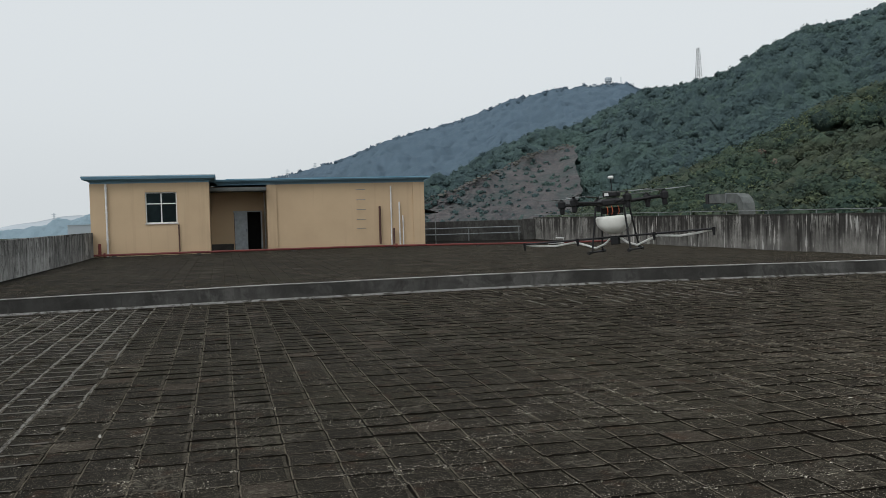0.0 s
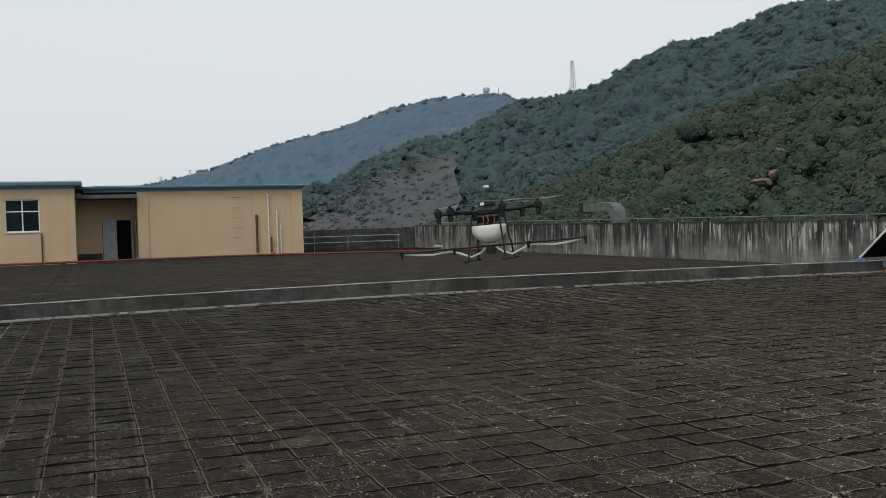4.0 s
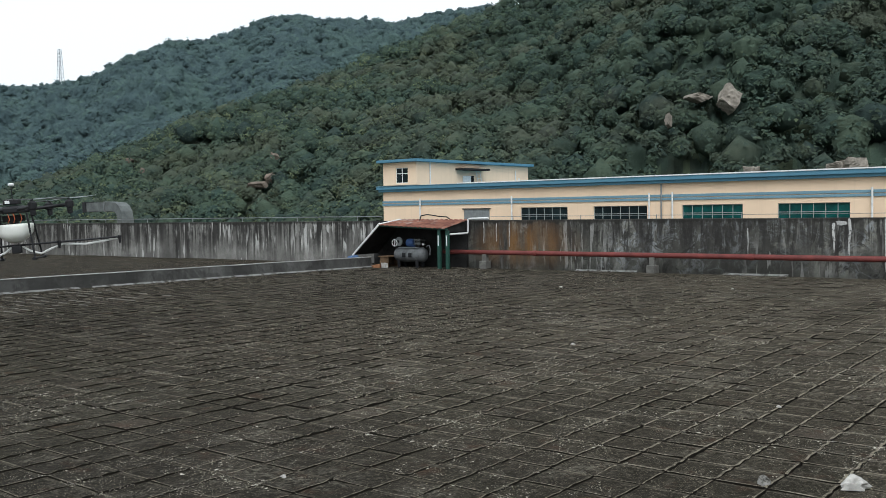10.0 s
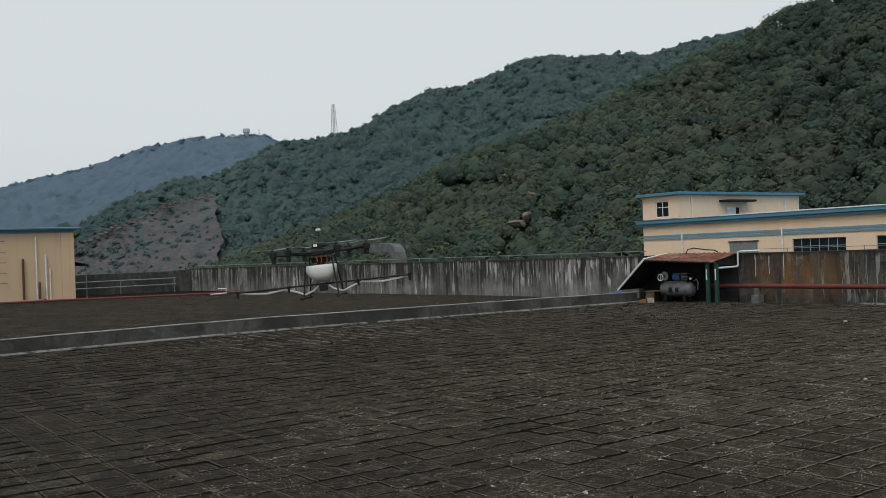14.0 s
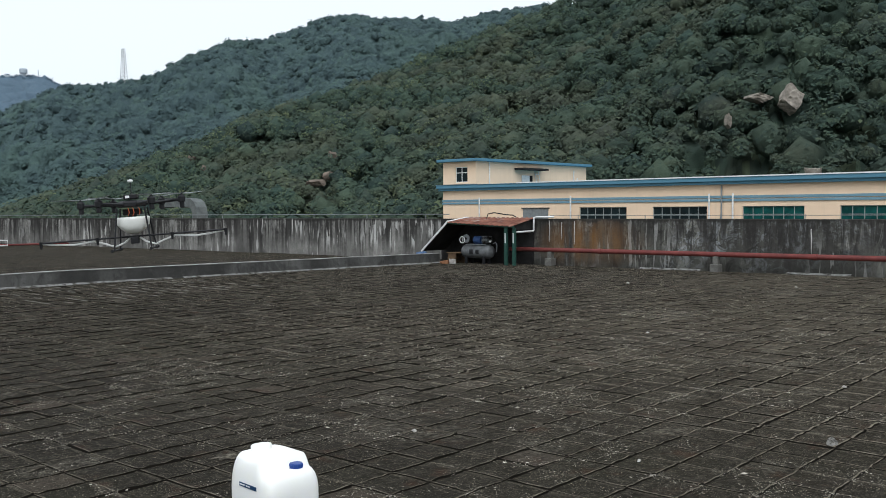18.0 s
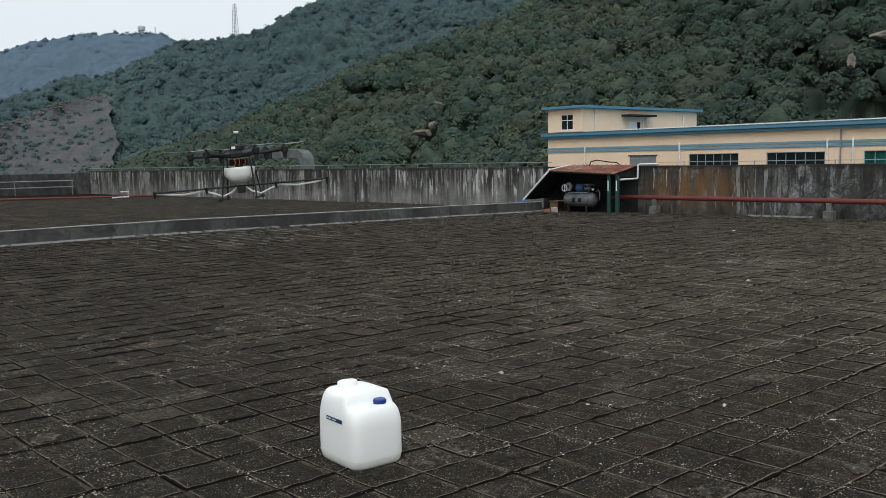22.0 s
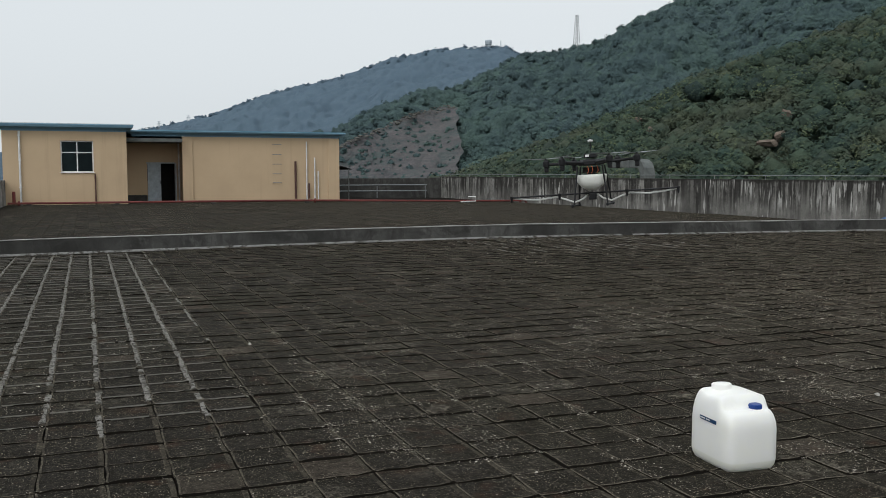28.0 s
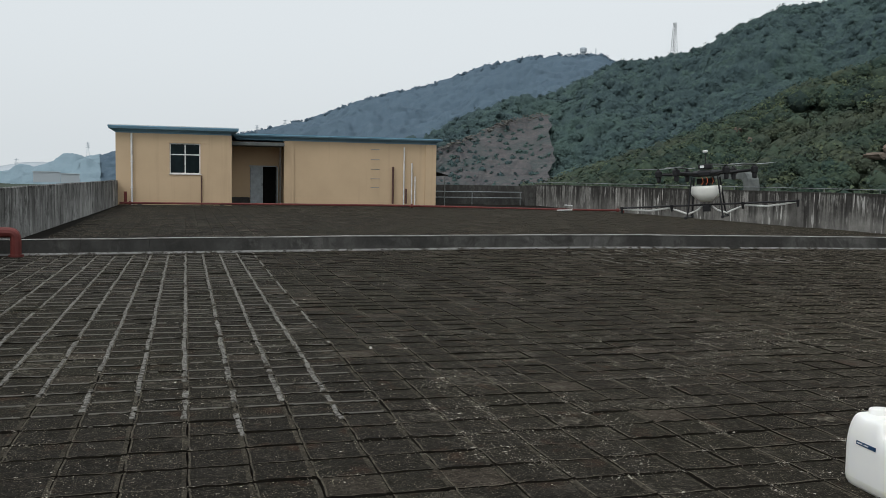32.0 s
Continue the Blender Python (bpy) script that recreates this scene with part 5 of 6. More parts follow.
# ---- rubble and litter on the tiles ----
def lump(name, x, y, sx, sy, sz, rz, seed, mat, label, category):
    bm = bmesh.new()
    bmesh.ops.create_icosphere(bm, subdivisions=3, radius=0.5)
    for w in bm.verts:
        n = noise.noise(w.co * 2.2 + Vector((seed, 0, 0))) * 0.8 + noise.noise(w.co * 5 + Vector((seed, 3, 0))) * 0.35
        w.co *= 0.85 + n
        w.co = Vector((w.co.x * sx, w.co.y * sy, max(w.co.z, -0.22) * sz + 0.22 * sz))
    for e in range(6):
        d = Vector((math.cos(seed + e * 1.1), math.sin(seed + e * 1.1), 0.2 + 0.5 * (e % 3))).normalized()
        bmesh.ops.bisect_plane(bm, geom=bm.verts[:] + bm.edges[:] + bm.faces[:], plane_co=d * (0.3 + 0.04 * (e % 2)) * min(sx, sy) + Vector((0, 0, 0.3 * sz)), plane_no=d, clear_outer=True)
        bmesh.ops.holes_fill(bm, edges=[q for q in bm.edges if q.is_boundary], sides=0)
    o = part(name, bm, mat)
    o.matrix_world = pose(x, y, near_z(x, y) + 0.004, 0, 0, rz)
    return tagged(o, label, category, "rubble on the tiles")


lump("plaster_lump", 4.43, 1.31, 0.17, 0.1, 0.07, 20, 1.3, MT["mortar"], "broken grey plaster lump on the dark tiles", "rubble")
lump("plaster_lump", 4.62, 0.86, 0.21, 0.16, 0.1, -30, 4.1, MT["stone"], "pale broken plaster lump on the dark tiles", "rubble")
lump("plaster_lump", 4.76, 0.52, 0.28, 0.16, 0.1, 60, 7.7, MT["stone"], "flat pale plaster slab piece on the dark tiles", "rubble")
for i, (x, y, a) in enumerate(((6.5, 1.89, 0.08), (2.86, 3.75, 0.07), (-0.95, 7.3, 0.06), (8.6, 5.0, 0.08), (3.2, 2.1, 0.05), (16.5, 6.0, 0.12), (19.2, 11.6, 0.2), (15.4, 9.2, 0.15))):
    lump("white_fragment", x, y, a, a * 0.5, 0.03, 50 * i, 2.3 * i, MT["stone"] if i != 6 else MT["dark"], "small pale plaster fragment lying on the tiles" if i != 6 else "dark rag heap lying near the parapet", "rubble")

# ---- wooded hills ----
def interp(pts, a):
    xs = [p[0] for p in pts]
    return float(np.interp(-a, [-x for x in xs], [p[1] for p in pts]))


def hill_surface(profile, r_ridge, r_foot, foot_z, seed, rough):
    """Height of a hill side over polar ground: from its foot up to a skyline seen at given rises."""
    def f(az, u):
        rr, rf = r_ridge(az), r_foot(az)
        r = rf + (rr - rf) * u
        top = 1.6 + rr * math.tan(radians(interp(profile, az)))
        s = u ** 0.85
        z = foot_z + (top - foot_z) * s
        x, y = -r * math.sin(radians(-az)) * -1, r * math.cos(radians(az))
        w = math.sin(math.pi * min(1, u)) * rough
        z += w * (noise.noise(Vector((x * 0.011 + seed, y * 0.011, 0))) * 1.0 + 0.45 * noise.noise(Vector((x * 0.03, y * 0.03 + seed, 0))))
        return x, y, z
    return f


def terrain(name, f, az0, az1, na, nu, mat, label, over=0.16):
    v, q = [], []
    for i in range(na + 1):
        az = az0 + (az1 - az0) * i / na
        for j in range(nu + 1):
            v.append(f(az, j / nu))
        x, y, z = f(az, 1.0)
        v.append((x * (1 + over), y * (1 + over), z - 0.12 * math.hypot(x, y)))
    m = nu + 2
    for i in range(na):
        for j in range(nu + 1):
            q.append((i * m + j, (i + 1) * m + j, (i + 1) * m + j + 1, i * m + j + 1))
    ob = raw_mesh(name, np.array(v), np.array(q), mat, smooth=True)
    return tagged(ob, label, "hill", kind="structure")


def ico(sub):
    bm = bmesh.new()
    bmesh.ops.create_icosphere(bm, subdivisions=sub, radius=1.0)
    v = np.array([q.co[:] for q in bm.verts])
    f = np.array([[q.index for q in p.verts] for p in bm.faces])
    bm.free()
    return v, f


def domes(P, size, seed, lo=0.42, hi=0.8):
    """Height of a union of leafy domes of uneven size, scattered about one to a cell."""
    base = np.floor(P / size)
    best = np.zeros(len(P))
    for dx in (-1, 0, 1):
        for dy in (-1, 0, 1):
            for dz in (-1, 0, 1):
                c = base + np.array([dx, dy, dz])
                h = np.sin(c @ np.array([127.1, 311.7, 74.7]) + seed)
                j = np.stack([np.modf(np.abs(h) * k)[0] for k in (43758.5, 22578.1, 19642.3)], 1)
                r = size * (lo + (hi - lo) * np.modf(np.abs(h) * 31415.9)[0])
                d2 = ((P - (c + j) * size) ** 2).sum(1)
                best = np.maximum(best, np.sqrt(np.maximum(0, r * r - d2)))
    return best


def canopy(name, f, az0, az1, na, nu, u0, power, scales, mat, label, seed, lift=0.55, category="trees", leaves=0, card=0.5):
    """A closed, lumpy cover over a hill side, with loose leaf sprays on it."""
    rng = np.random.default_rng(seed)
    B = np.array([f(az0 + (az1 - az0) * (i + 0.5 * rng.random()) / na, u0 + (1 - u0) * (j / nu) ** power) for i in range(na + 1) for j in range(nu + 1)])
    out = np.concatenate([B[:, :2] / np.linalg.norm(B[:, :2], axis=1, keepdims=True), np.zeros((len(B), 1))], 1)
    up = np.array([0, 0, 0.6]) - out * 0.8
    V = B - np.array([0, 0, lift * scales[0][0] * scales[0][1]])
    for k, (size, amount) in enumerate(scales):
        V = V + up * (domes(B if k == 0 else V, size, seed + k * 1.7) * amount)[:, None]
    i, j = np.meshgrid(np.arange(na), np.arange(nu), indexing="ij")
    a = (i * (nu + 1) + j).ravel()
    Q = np.stack([a, a + nu + 1, a + nu + 2, a + 1], 1)
    if np.cross(V[Q[0, 1]] - V[Q[0, 0]], V[Q[0, 3]] - V[Q[0, 0]])[2] < 0:
        Q = Q[:, ::-1]
    nrm = np.cross(V[Q[:, 1]] - V[Q[:, 0]], V[Q[:, 3]] - V[Q[:, 0]])
    nrm /= np.linalg.norm(nrm, axis=1, keepdims=True) + 1e-9
    cell = np.floor(V[Q[:, 0]] / (scales[0][0] * 0.55))
    tint = np.modf(np.abs(np.sin(cell @ np.array([12.9, 78.2, 37.7]))) * 4375.8)[0]
    tagged(raw_mesh(name, V, Q, mat, smooth=True, tree=tint * 0.8), label, category, kind="stuff")
    if not leaves:
        return
    o = rng.integers(0, len(Q), leaves)
    w = rng.random((leaves, 2))
    c = V[Q[o, 0]] + (V[Q[o, 1]] - V[Q[o, 0]]) * w[:, :1] + (V[Q[o, 3]] - V[Q[o, 0]]) * w[:, 1:]
    size = card * rng.uniform(0.5, 1.4, (leaves, 1))
    c = c + nrm[o] * size * rng.uniform(0.1, 0.9, (leaves, 1))
    d = nrm[o] * 0.6 + up[Q[o, 0]] + rng.normal(0, 0.25, (leaves, 3))
    d /= np.linalg.norm(d, axis=1, keepdims=True)
    t = np.cross(d, rng.normal(0, 1, d.shape))
    t /= np.linalg.norm(t, axis=1, keepdims=True) + 1e-9
    s = np.cross(d, t)
    L = np.stack([c + t * size, c - t * size * 0.6 + s * size * 0.8, c - t * size * 0.6 - s * size * 0.8], 1).reshape(-1, 3)
    ob = raw_mesh(name + "_leaves", L, np.arange(len(L)).reshape(-1, 3), mat, tree=np.clip(tint[o] + rng.normal(0, 0.1, leaves), 0, 1))
    tagged(ob, "loose leaf sprays on the " + label, "leaves", kind="stuff")


def woods(name, f, az0, az1, count, u0, r0, r1, sprays, leaf, mat, label, seed, clear=(), sink=0.25, blob=True):
    """Single trees over a hill side: a knobbly crown each, set about with leaf sprays."""
    rng = np.random.default_rng(seed)
    az = az0 + (az1 - az0) * rng.random(count)
    u = u0 + (1.0 - u0) * rng.random(count) ** 0.8
    C = np.array([f(a, b) for a, b in zip(az, u)])
    dist = np.hypot(C[:, 0], C[:, 1])
    rise = np.degrees(np.arctan2(C[:, 2] - 1.6, dist))
    keep = np.ones(count, bool)
    for baz, bel, br, half, tall in clear:
        keep &= ~((np.abs(az - baz) < half) & (rise > bel - tall - 0.3) & (rise < bel + tall * 0.5) & (dist < br + 3))
    C, dist, az = C[keep], dist[keep], az[keep]
    n = len(C)
    rad = r0 + (r1 - r0) * rng.random(n) ** 2.2
    high = rng.uniform(0.75, 1.25, n)
    # the tint is scaled down towards the east, so greens run darker there
    tint = rng.random(n) * np.clip(1 + (az + 50) / 26, 0.66, 0.95)
    C[:, 2] -= rad * high * sink
    v0, f0 = ico(1)
    # every crown bulges in a few directions of its own
    knob = rng.normal(0, 1, (n, 6, 3))
    knob[:, :, 2] = np.abs(knob[:, :, 2]) * 0.8
    knob /= np.linalg.norm(knob, axis=2, keepdims=True)
    swell = rng.uniform(0.15, 0.5, (n, 6))

    def bulge(d):
        """d: (n, k, 3) directions."""
        w = np.einsum("nkc,njc->nkj", d, knob)
        return 0.72 + (np.maximum(0, w - 0.55) / 0.45 * swell[:, None, :]).max(2)
    d = np.broadcast_to(v0, (n, *v0.shape))
    size = rad[:, None] * np.stack([np.ones(n), np.ones(n), high], 1)
    V = C[:, None, :] + d * size[:, None, :] * (bulge(d) * 0.93 + rng.uniform(-0.08, 0.08, d.shape[:2]))[:, :, None]
    F = (f0[None] + (np.arange(n) * len(v0))[:, None, None]).reshape(-1, 3)
    # inner crowns take a darker tint than the sprays set about them
    if blob:
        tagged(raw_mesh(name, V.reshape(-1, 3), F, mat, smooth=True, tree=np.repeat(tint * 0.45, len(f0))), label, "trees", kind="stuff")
    d = rng.normal(0, 1, (n, sprays, 3))
    d[:, :, 2] = np.abs(d[:, :, 2]) - 0.35
    d[:, :, :2] -= 0.5 * (C[:, :2] / dist[:, None])[:, None, :]
    d /= np.linalg.norm(d, axis=2, keepdims=True)
    c = (C[:, None, :] + d * size[:, None, :] * (bulge(d) * rng.uniform(0.9, 1.12, (n, sprays)))[:, :, None]).reshape(-1, 3)
    m = len(c)
    nrm = (d.reshape(-1, 3) + rng.normal(0, 0.35, (m, 3)) + np.array([0, 0, 0.35]))
    nrm /= np.linalg.norm(nrm, axis=1, keepdims=True)
    t = np.cross(nrm, rng.normal(0, 1, (m, 3)))
    t /= np.linalg.norm(t, axis=1, keepdims=True) + 1e-9
    s = np.cross(nrm, t)
    w = (leaf * rng.uniform(0.5, 1.4, m) * np.repeat(rad / r1 * 0.5 + 0.5, sprays))[:, None]
    L = np.stack([c + t * w, c - t * w * 0.6 + s * w * 0.8, c - t * w * 0.6 - s * w * 0.8], 1).reshape(-1, 3)
    tagged(raw_mesh(name + "_leaves" if blob else name, L, np.arange(len(L)).reshape(-1, 3), mat, tree=np.clip(np.repeat(tint, sprays) + rng.normal(0, 0.08, m), 0, 1)), "leaf sprays on the " + label, "leaves", kind="stuff")


NEAR = [(-18, -1.5), (-24.5, 0.6), (-28.1, 1.6), (-32, 3.1), (-34.6, 4.2), (-36.3, 5.3), (-39.4, 6.4), (-41.2, 6.9), (-43.1, 7.7), (-45.5, 8.6), (-48.2, 9.8),
        (-50.1, 10.4), (-52.2, 11.2), (-55, 12.0), (-56.7, 13.1), (-58.8, 13.5), (-59.8, 14.1), (-64, 16.5), (-70, 18.5), (-78, 20), (-90, 21), (-105, 19)]
MID = [(-8, -0.5), (-10.8, 0.8), (-13.1, 2.0), (-15.6, 3.3), (-18.6, 4.45), (-21.4, 5.05), (-22.9, 5.55), (-26.3, 7.25), (-29.4, 7.65), (-31.2, 8.17), (-32.5, 9.05), (-33.7, 9.45),
       (-35.6, 10.27), (-37.7, 10.36), (-38.9, 10.89), (-41.3, 11.78), (-42.7, 12.03), (-44.8, 11.73), (-47.7, 11.88), (-49.6, 11.68), (-51.9, 12.23), (-55.3, 12.47), (-60, 12.75), (-66, 13.0)]
FAR = [(18, -0.3), (13, -0.25), (10.1, 0.0), (8.4, 0.3), (7.1, 0.65), (5.6, 1.0), (4.1, 1.3), (0, 1.9), (-4, 2.75), (-7.3, 3.6), (-8.2, 3.95), (-10.1, 4.65), (-12.1, 5.28), (-14.4, 5.75), (-16.2, 6.4), (-18.1, 7.05), (-20.6, 7.55), (-22.8, 7.75),
       (-25.2, 7.7), (-26.2, 7.25), (-28, 6.8), (-32, 6)]
near_f = hill_surface(NEAR, lambda a: 330 - 1.0 * min(0, a + 45) * 1.0 - max(0, a + 45) * 3.0, lambda a: 95 + max(0, a + 50) * 2.2, -10.5, 3.1, 15)
mid_f = hill_surface(MID, lambda a: 760.0, lambda a: 330 + max(0, a + 30) * 3, -10.5, 8.4, 30)
far_f = hill_surface(FAR, lambda a: 1500.0, lambda a: 900.0, -11, 5.2, 22)
terrain("hill_near", near_f, -18, -105, 110, 40, MT["soil"], "steep hillside under dense green trees").location.z = -5
terrain("hill_mid", mid_f, -8, -66, 90, 30, MT["soil"], "wooded middle ridge under haze-tinted blue-green trees").location.z = -8
terrain("hill_hazy", far_f, 16, 5, 16, 16, MT["leaf_haze"], "faint hills coloured pale for the mist").location.z = -8
terrain("hill_far", far_f, 5, -32, 54, 16, MT["leaf_far_hazed"], "pale distant ridge, tinted for mist").location.z = -8
rg = random.Random(11)
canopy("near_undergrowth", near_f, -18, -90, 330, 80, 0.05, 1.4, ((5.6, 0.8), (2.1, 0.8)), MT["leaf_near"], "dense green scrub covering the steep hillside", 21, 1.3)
canopy("mid_woods", mid_f, -8, -64, 600, 260, 0.01, 1.2, ((8.0, 0.75), (4.0, 0.75), (2.0, 0.5)), MT["leaf_mid_hazed"], "haze-tinted blue-green woodland on the middle ridge", 23, 0.75, "trees", 210000, 0.85)
canopy("hazy_woods", far_f, 16, 5, 88, 80, 0.0, 1.2, ((15.0, 0.6), (6.0, 0.5)), MT["leaf_haze"], "faint woodland coloured pale for the mist", 26)
canopy("far_woods", far_f, 5, -32, 292, 120, 0.0, 1.2, ((15.0, 0.6), (6.0, 0.5)), MT["leaf_far_hazed"], "pale mist-tinted woodland on the distant ridge", 24)


def near_u(az, el):
    """How far off a sight line meets the near hill."""
    best = 0.5
    for i in range(5, 100):
        x, y, z = near_f(az, i / 100)
        if math.degrees(math.atan2(z - 1.6, math.hypot(x, y))) >= el:
            best = i / 100
            break
    x, y, z = near_f(az, best)
    return math.hypot(x, y)


ROCKS = [(az, el, near_u(az, el) - (5 if az < -60 else 3), s, h, sd) for az, el, s, h, sd in (
    (-69.4, 6.3, 3.3, 3.4, 5.6), (-67.6, 6.5, 3.6, 1.2, 2.2), (-65.9, 5.2, 1.0, 2.0, 3.1), (-70.7, 1.75, 2.2, 2.4, 4.0), (-75.4, 2.1, 2.4, 1.3, 11.0), (-76.3, 2.2, 3.2, 1.5, 12.4),
    (-33.0, 3.2, 1.8, 1.0, 5.0), (-33.7, 2.5, 1.4, 1.6, 6.2), (-41.5, 3.3, 2.0, 2.2, 7.0), (-40.4, 1.7, 3.6, 1.1, 8.0), (-41.2, 2.1, 2.0, 1.8, 9.3))]
bare = [(az, el, r, math.degrees(s * 0.6 / r), math.degrees(h * 0.5 / r)) for az, el, r, s, h, sd in ROCKS]
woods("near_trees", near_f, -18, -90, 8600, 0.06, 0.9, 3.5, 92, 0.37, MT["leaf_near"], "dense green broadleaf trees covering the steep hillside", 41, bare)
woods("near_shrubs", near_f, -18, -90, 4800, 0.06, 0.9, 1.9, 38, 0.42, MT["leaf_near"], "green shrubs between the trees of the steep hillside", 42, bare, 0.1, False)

woods("mid_trees", mid_f, -8, -64, 2600, 0.05, 1.6, 4.4, 44, 0.8, MT["leaf_mid_hazed"], "haze-tinted blue-green trees on the middle ridge", 43, (), 0.45)
woods("far_trees", far_f, 4, -32, 220, 0.95, 2.0, 7.0, 20, 1.6, MT["leaf_far_hazed"], "mist-tinted trees along the distant skyline", 45, (), 0.55)

# quarried face on the flank of the middle ridge
SC = [(-11.5, 0.4), (-12.9, 1.2), (-14.3, 1.55), (-17.1, 2.7), (-18.9, 3.5), (-20.2, 3.85), (-21.3, 4.1), (-22.2, 3.95)]


def slope_range(az, el):
    """How far off a sight line meets the middle ridge."""
    for i in range(2, 101):
        x, y, z = mid_f(az, i / 100)
        if math.degrees(math.atan2(z - 1.6, math.hypot(x, y))) >= el:
            break
    return math.hypot(x, y)


SC_AZ, SC_U = np.linspace(-11.0, -22.6, 8), np.linspace(0, 1, 6)
SC_R = np.array([[slope_range(a, -0.6 + (interp(SC, a) + 0.6) * u) for u in SC_U] for a in SC_AZ])


def scar_f(az, u):
    """The cut into the middle ridge: an even, battered face a little before the wooded slope."""
    p = min(6.999, max(0, (az + 11.0) / -11.6 * 7))
    i = int(p)
    near, away = float(np.interp(u, SC_U, SC_R[i])), float(np.interp(u, SC_U, SC_R[i + 1]))
    r = 0.945 * (near + (away - near) * (p - i))
    # the southern edge breaks off unevenly
    az += max(0, -20.2 - az) * 0.3 * (noise.noise(Vector((u * 3.1, 4, 0))) + 0.4 * noise.noise(Vector((u * 11, 9, 0))))
    # gullies run down aslant from the apex, with ledges between
    r += 3.5 * abs(noise.noise(Vector((az * 0.8 + u * 3.2, u * 1.5, 1)))) + 2.5 * noise.noise(Vector((az * 1.6, u * 6, 4))) + 1.2 * noise.noise(Vector((az * 5, u * 18, 9)))
    el = -0.6 + (interp(SC, az) + 0.6) * u + u ** 5 * (0.16 * noise.noise(Vector((az * 1.3, 2, 0))) + 0.1 * noise.noise(Vector((az * 5, 7, 0))))
    return r * math.sin(radians(-az)), r * math.cos(radians(az)), 1.6 + r * math.tan(radians(el))


canopy("quarry_face", scar_f, -11.5, -22.1, 160, 200, 0.0, 1.0, ((6.0, 0.12), (3.0, 0.16)), MT["scar"], "bare grey-brown quarried rock face", 31, 0.6, "rock face")
woods("quarry_scrub", scar_f, -11.6, -21.9, 230, 0.02, 0.5, 2.2, 24, 0.7, MT["leaf_mid_hazed"], "low scrub grown over the quarried face", 47, (), 0.2)
# loose pale rocks along the broken rim
v0, f0 = ico(1)
V, F = [], []
for k in range(200):
    az = -12.2 - 9.6 * rg.random() ** 0.6
    x, y, z = scar_f(az, 0.93 + 0.08 * rg.random())
    s = 0.3 + 0.8 * rg.random() ** 2
    V.append(v0 * np.array([s * rg.uniform(0.7, 1.8), s, s * rg.uniform(0.4, 0.8)]) * np.array([[rg.uniform(0.6, 1.3)] for _ in v0]) + np.array([x, y - 2.5, z + 0.2]))
    F.append(f0 + k * len(v0))
tagged(raw_mesh("quarry_rocks", np.concatenate(V), np.concatenate(F), MT["block"]), "pale loose rocks on the quarry rim", "rocks", kind="stuff")


def boulder(az, el, r, sx, sy, sz, seed, label):
    """A granite outcrop on the hillside."""
    bm = bmesh.new()
    bmesh.ops.create_cube(bm, size=0.82)
    bmesh.ops.subdivide_edges(bm, edges=bm.edges[:], cuts=7, use_grid_fill=True)
    turn = pose(0, 0, 0, seed * 37, seed * 23, seed * 61)
    for w in bm.verts:
        p = turn @ (w.co * (0.86 + 0.14 * 0.5 / max(0.3, w.co.length)))
        p *= 1.0 + 0.24 * noise.noise(p * 2.1 + Vector((seed, 0, 0))) + 0.25 * abs(noise.noise(p * 6 + Vector((0, seed, 0))))
        w.co = Vector((p.x * sx, p.y * sy, p.z * sz))
    o = part("boulder", bm, MT["rock"] if az < -60 else MT["earth"])
    o.location = (r * math.sin(radians(-az)), r * math.cos(radians(az)), 1.6 + r * math.tan(radians(el)))
    return tagged(o, label, "boulder", "boulders on the hillside")


for az, el, r, s, h, sd in ROCKS:
    boulder(az, el, r, s, s * 0.8, h, sd, "bare granite boulder standing out of the trees")

# mast and radar dome on the skyline
mast = thing("lattice_mast", "grey steel lattice transmission mast on the ridge", "mast")
az, r = radians(29.45), 790.0
mx, my = r * math.sin(az), r * math.cos(az)
mz0, mz1 = 1.6 + r * math.tan(radians(7.45)), 1.6 + r * math.tan(radians(9.48))
for sx, sy in ((-1, -1), (1, -1), (1, 1), (-1, 1)):
    part("mast_leg", tube([(mx + sx * 2.2, my + sy * 2.2, mz0), (mx + sx * 0.9, my + sy * 0.9, mz1)], 0.16, 5), MT["steel"], mast)
for i in range(9):
    f0, f1 = i / 9, (i + 1) / 9
    w0, w1 = 2.2 - 1.3 * f0, 2.2 - 1.3 * f1
    z0, z1 = mz0 + (mz1 - mz0) * f0, mz0 + (mz1 - mz0) * f1
    for s in (-1, 1):
        part("mast_brace", tube([(mx - w0, my + s * w0, z0), (mx + w1, my + s * w1, z1)], 0.09, 4), MT["steel"], mast)
        part("mast_brace", tube([(mx + w0, my + s * w0, z0), (mx - w1, my + s * w1, z1)], 0.09, 4), MT["steel"], mast)
        part("mast_ring", tube([(mx - w1, my + s * w1, z1), (mx + w1, my + s * w1, z1)], 0.12, 4), MT["steel"], mast)
radar = thing("radar_dome", "pale radar dome on a short tower on the far ridge", "radar dome")
az, r = radians(24.1), 1490.0
mx, my, mz = r * math.sin(az), r * math.cos(az), 1.6 + r * math.tan(radians(7.5))
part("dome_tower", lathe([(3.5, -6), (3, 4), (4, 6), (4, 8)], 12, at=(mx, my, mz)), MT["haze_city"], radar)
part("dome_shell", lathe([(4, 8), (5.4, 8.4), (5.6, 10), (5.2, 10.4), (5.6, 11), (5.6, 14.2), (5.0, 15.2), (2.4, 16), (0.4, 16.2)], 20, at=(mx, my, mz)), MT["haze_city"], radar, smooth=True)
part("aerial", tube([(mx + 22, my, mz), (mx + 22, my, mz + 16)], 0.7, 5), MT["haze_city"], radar)
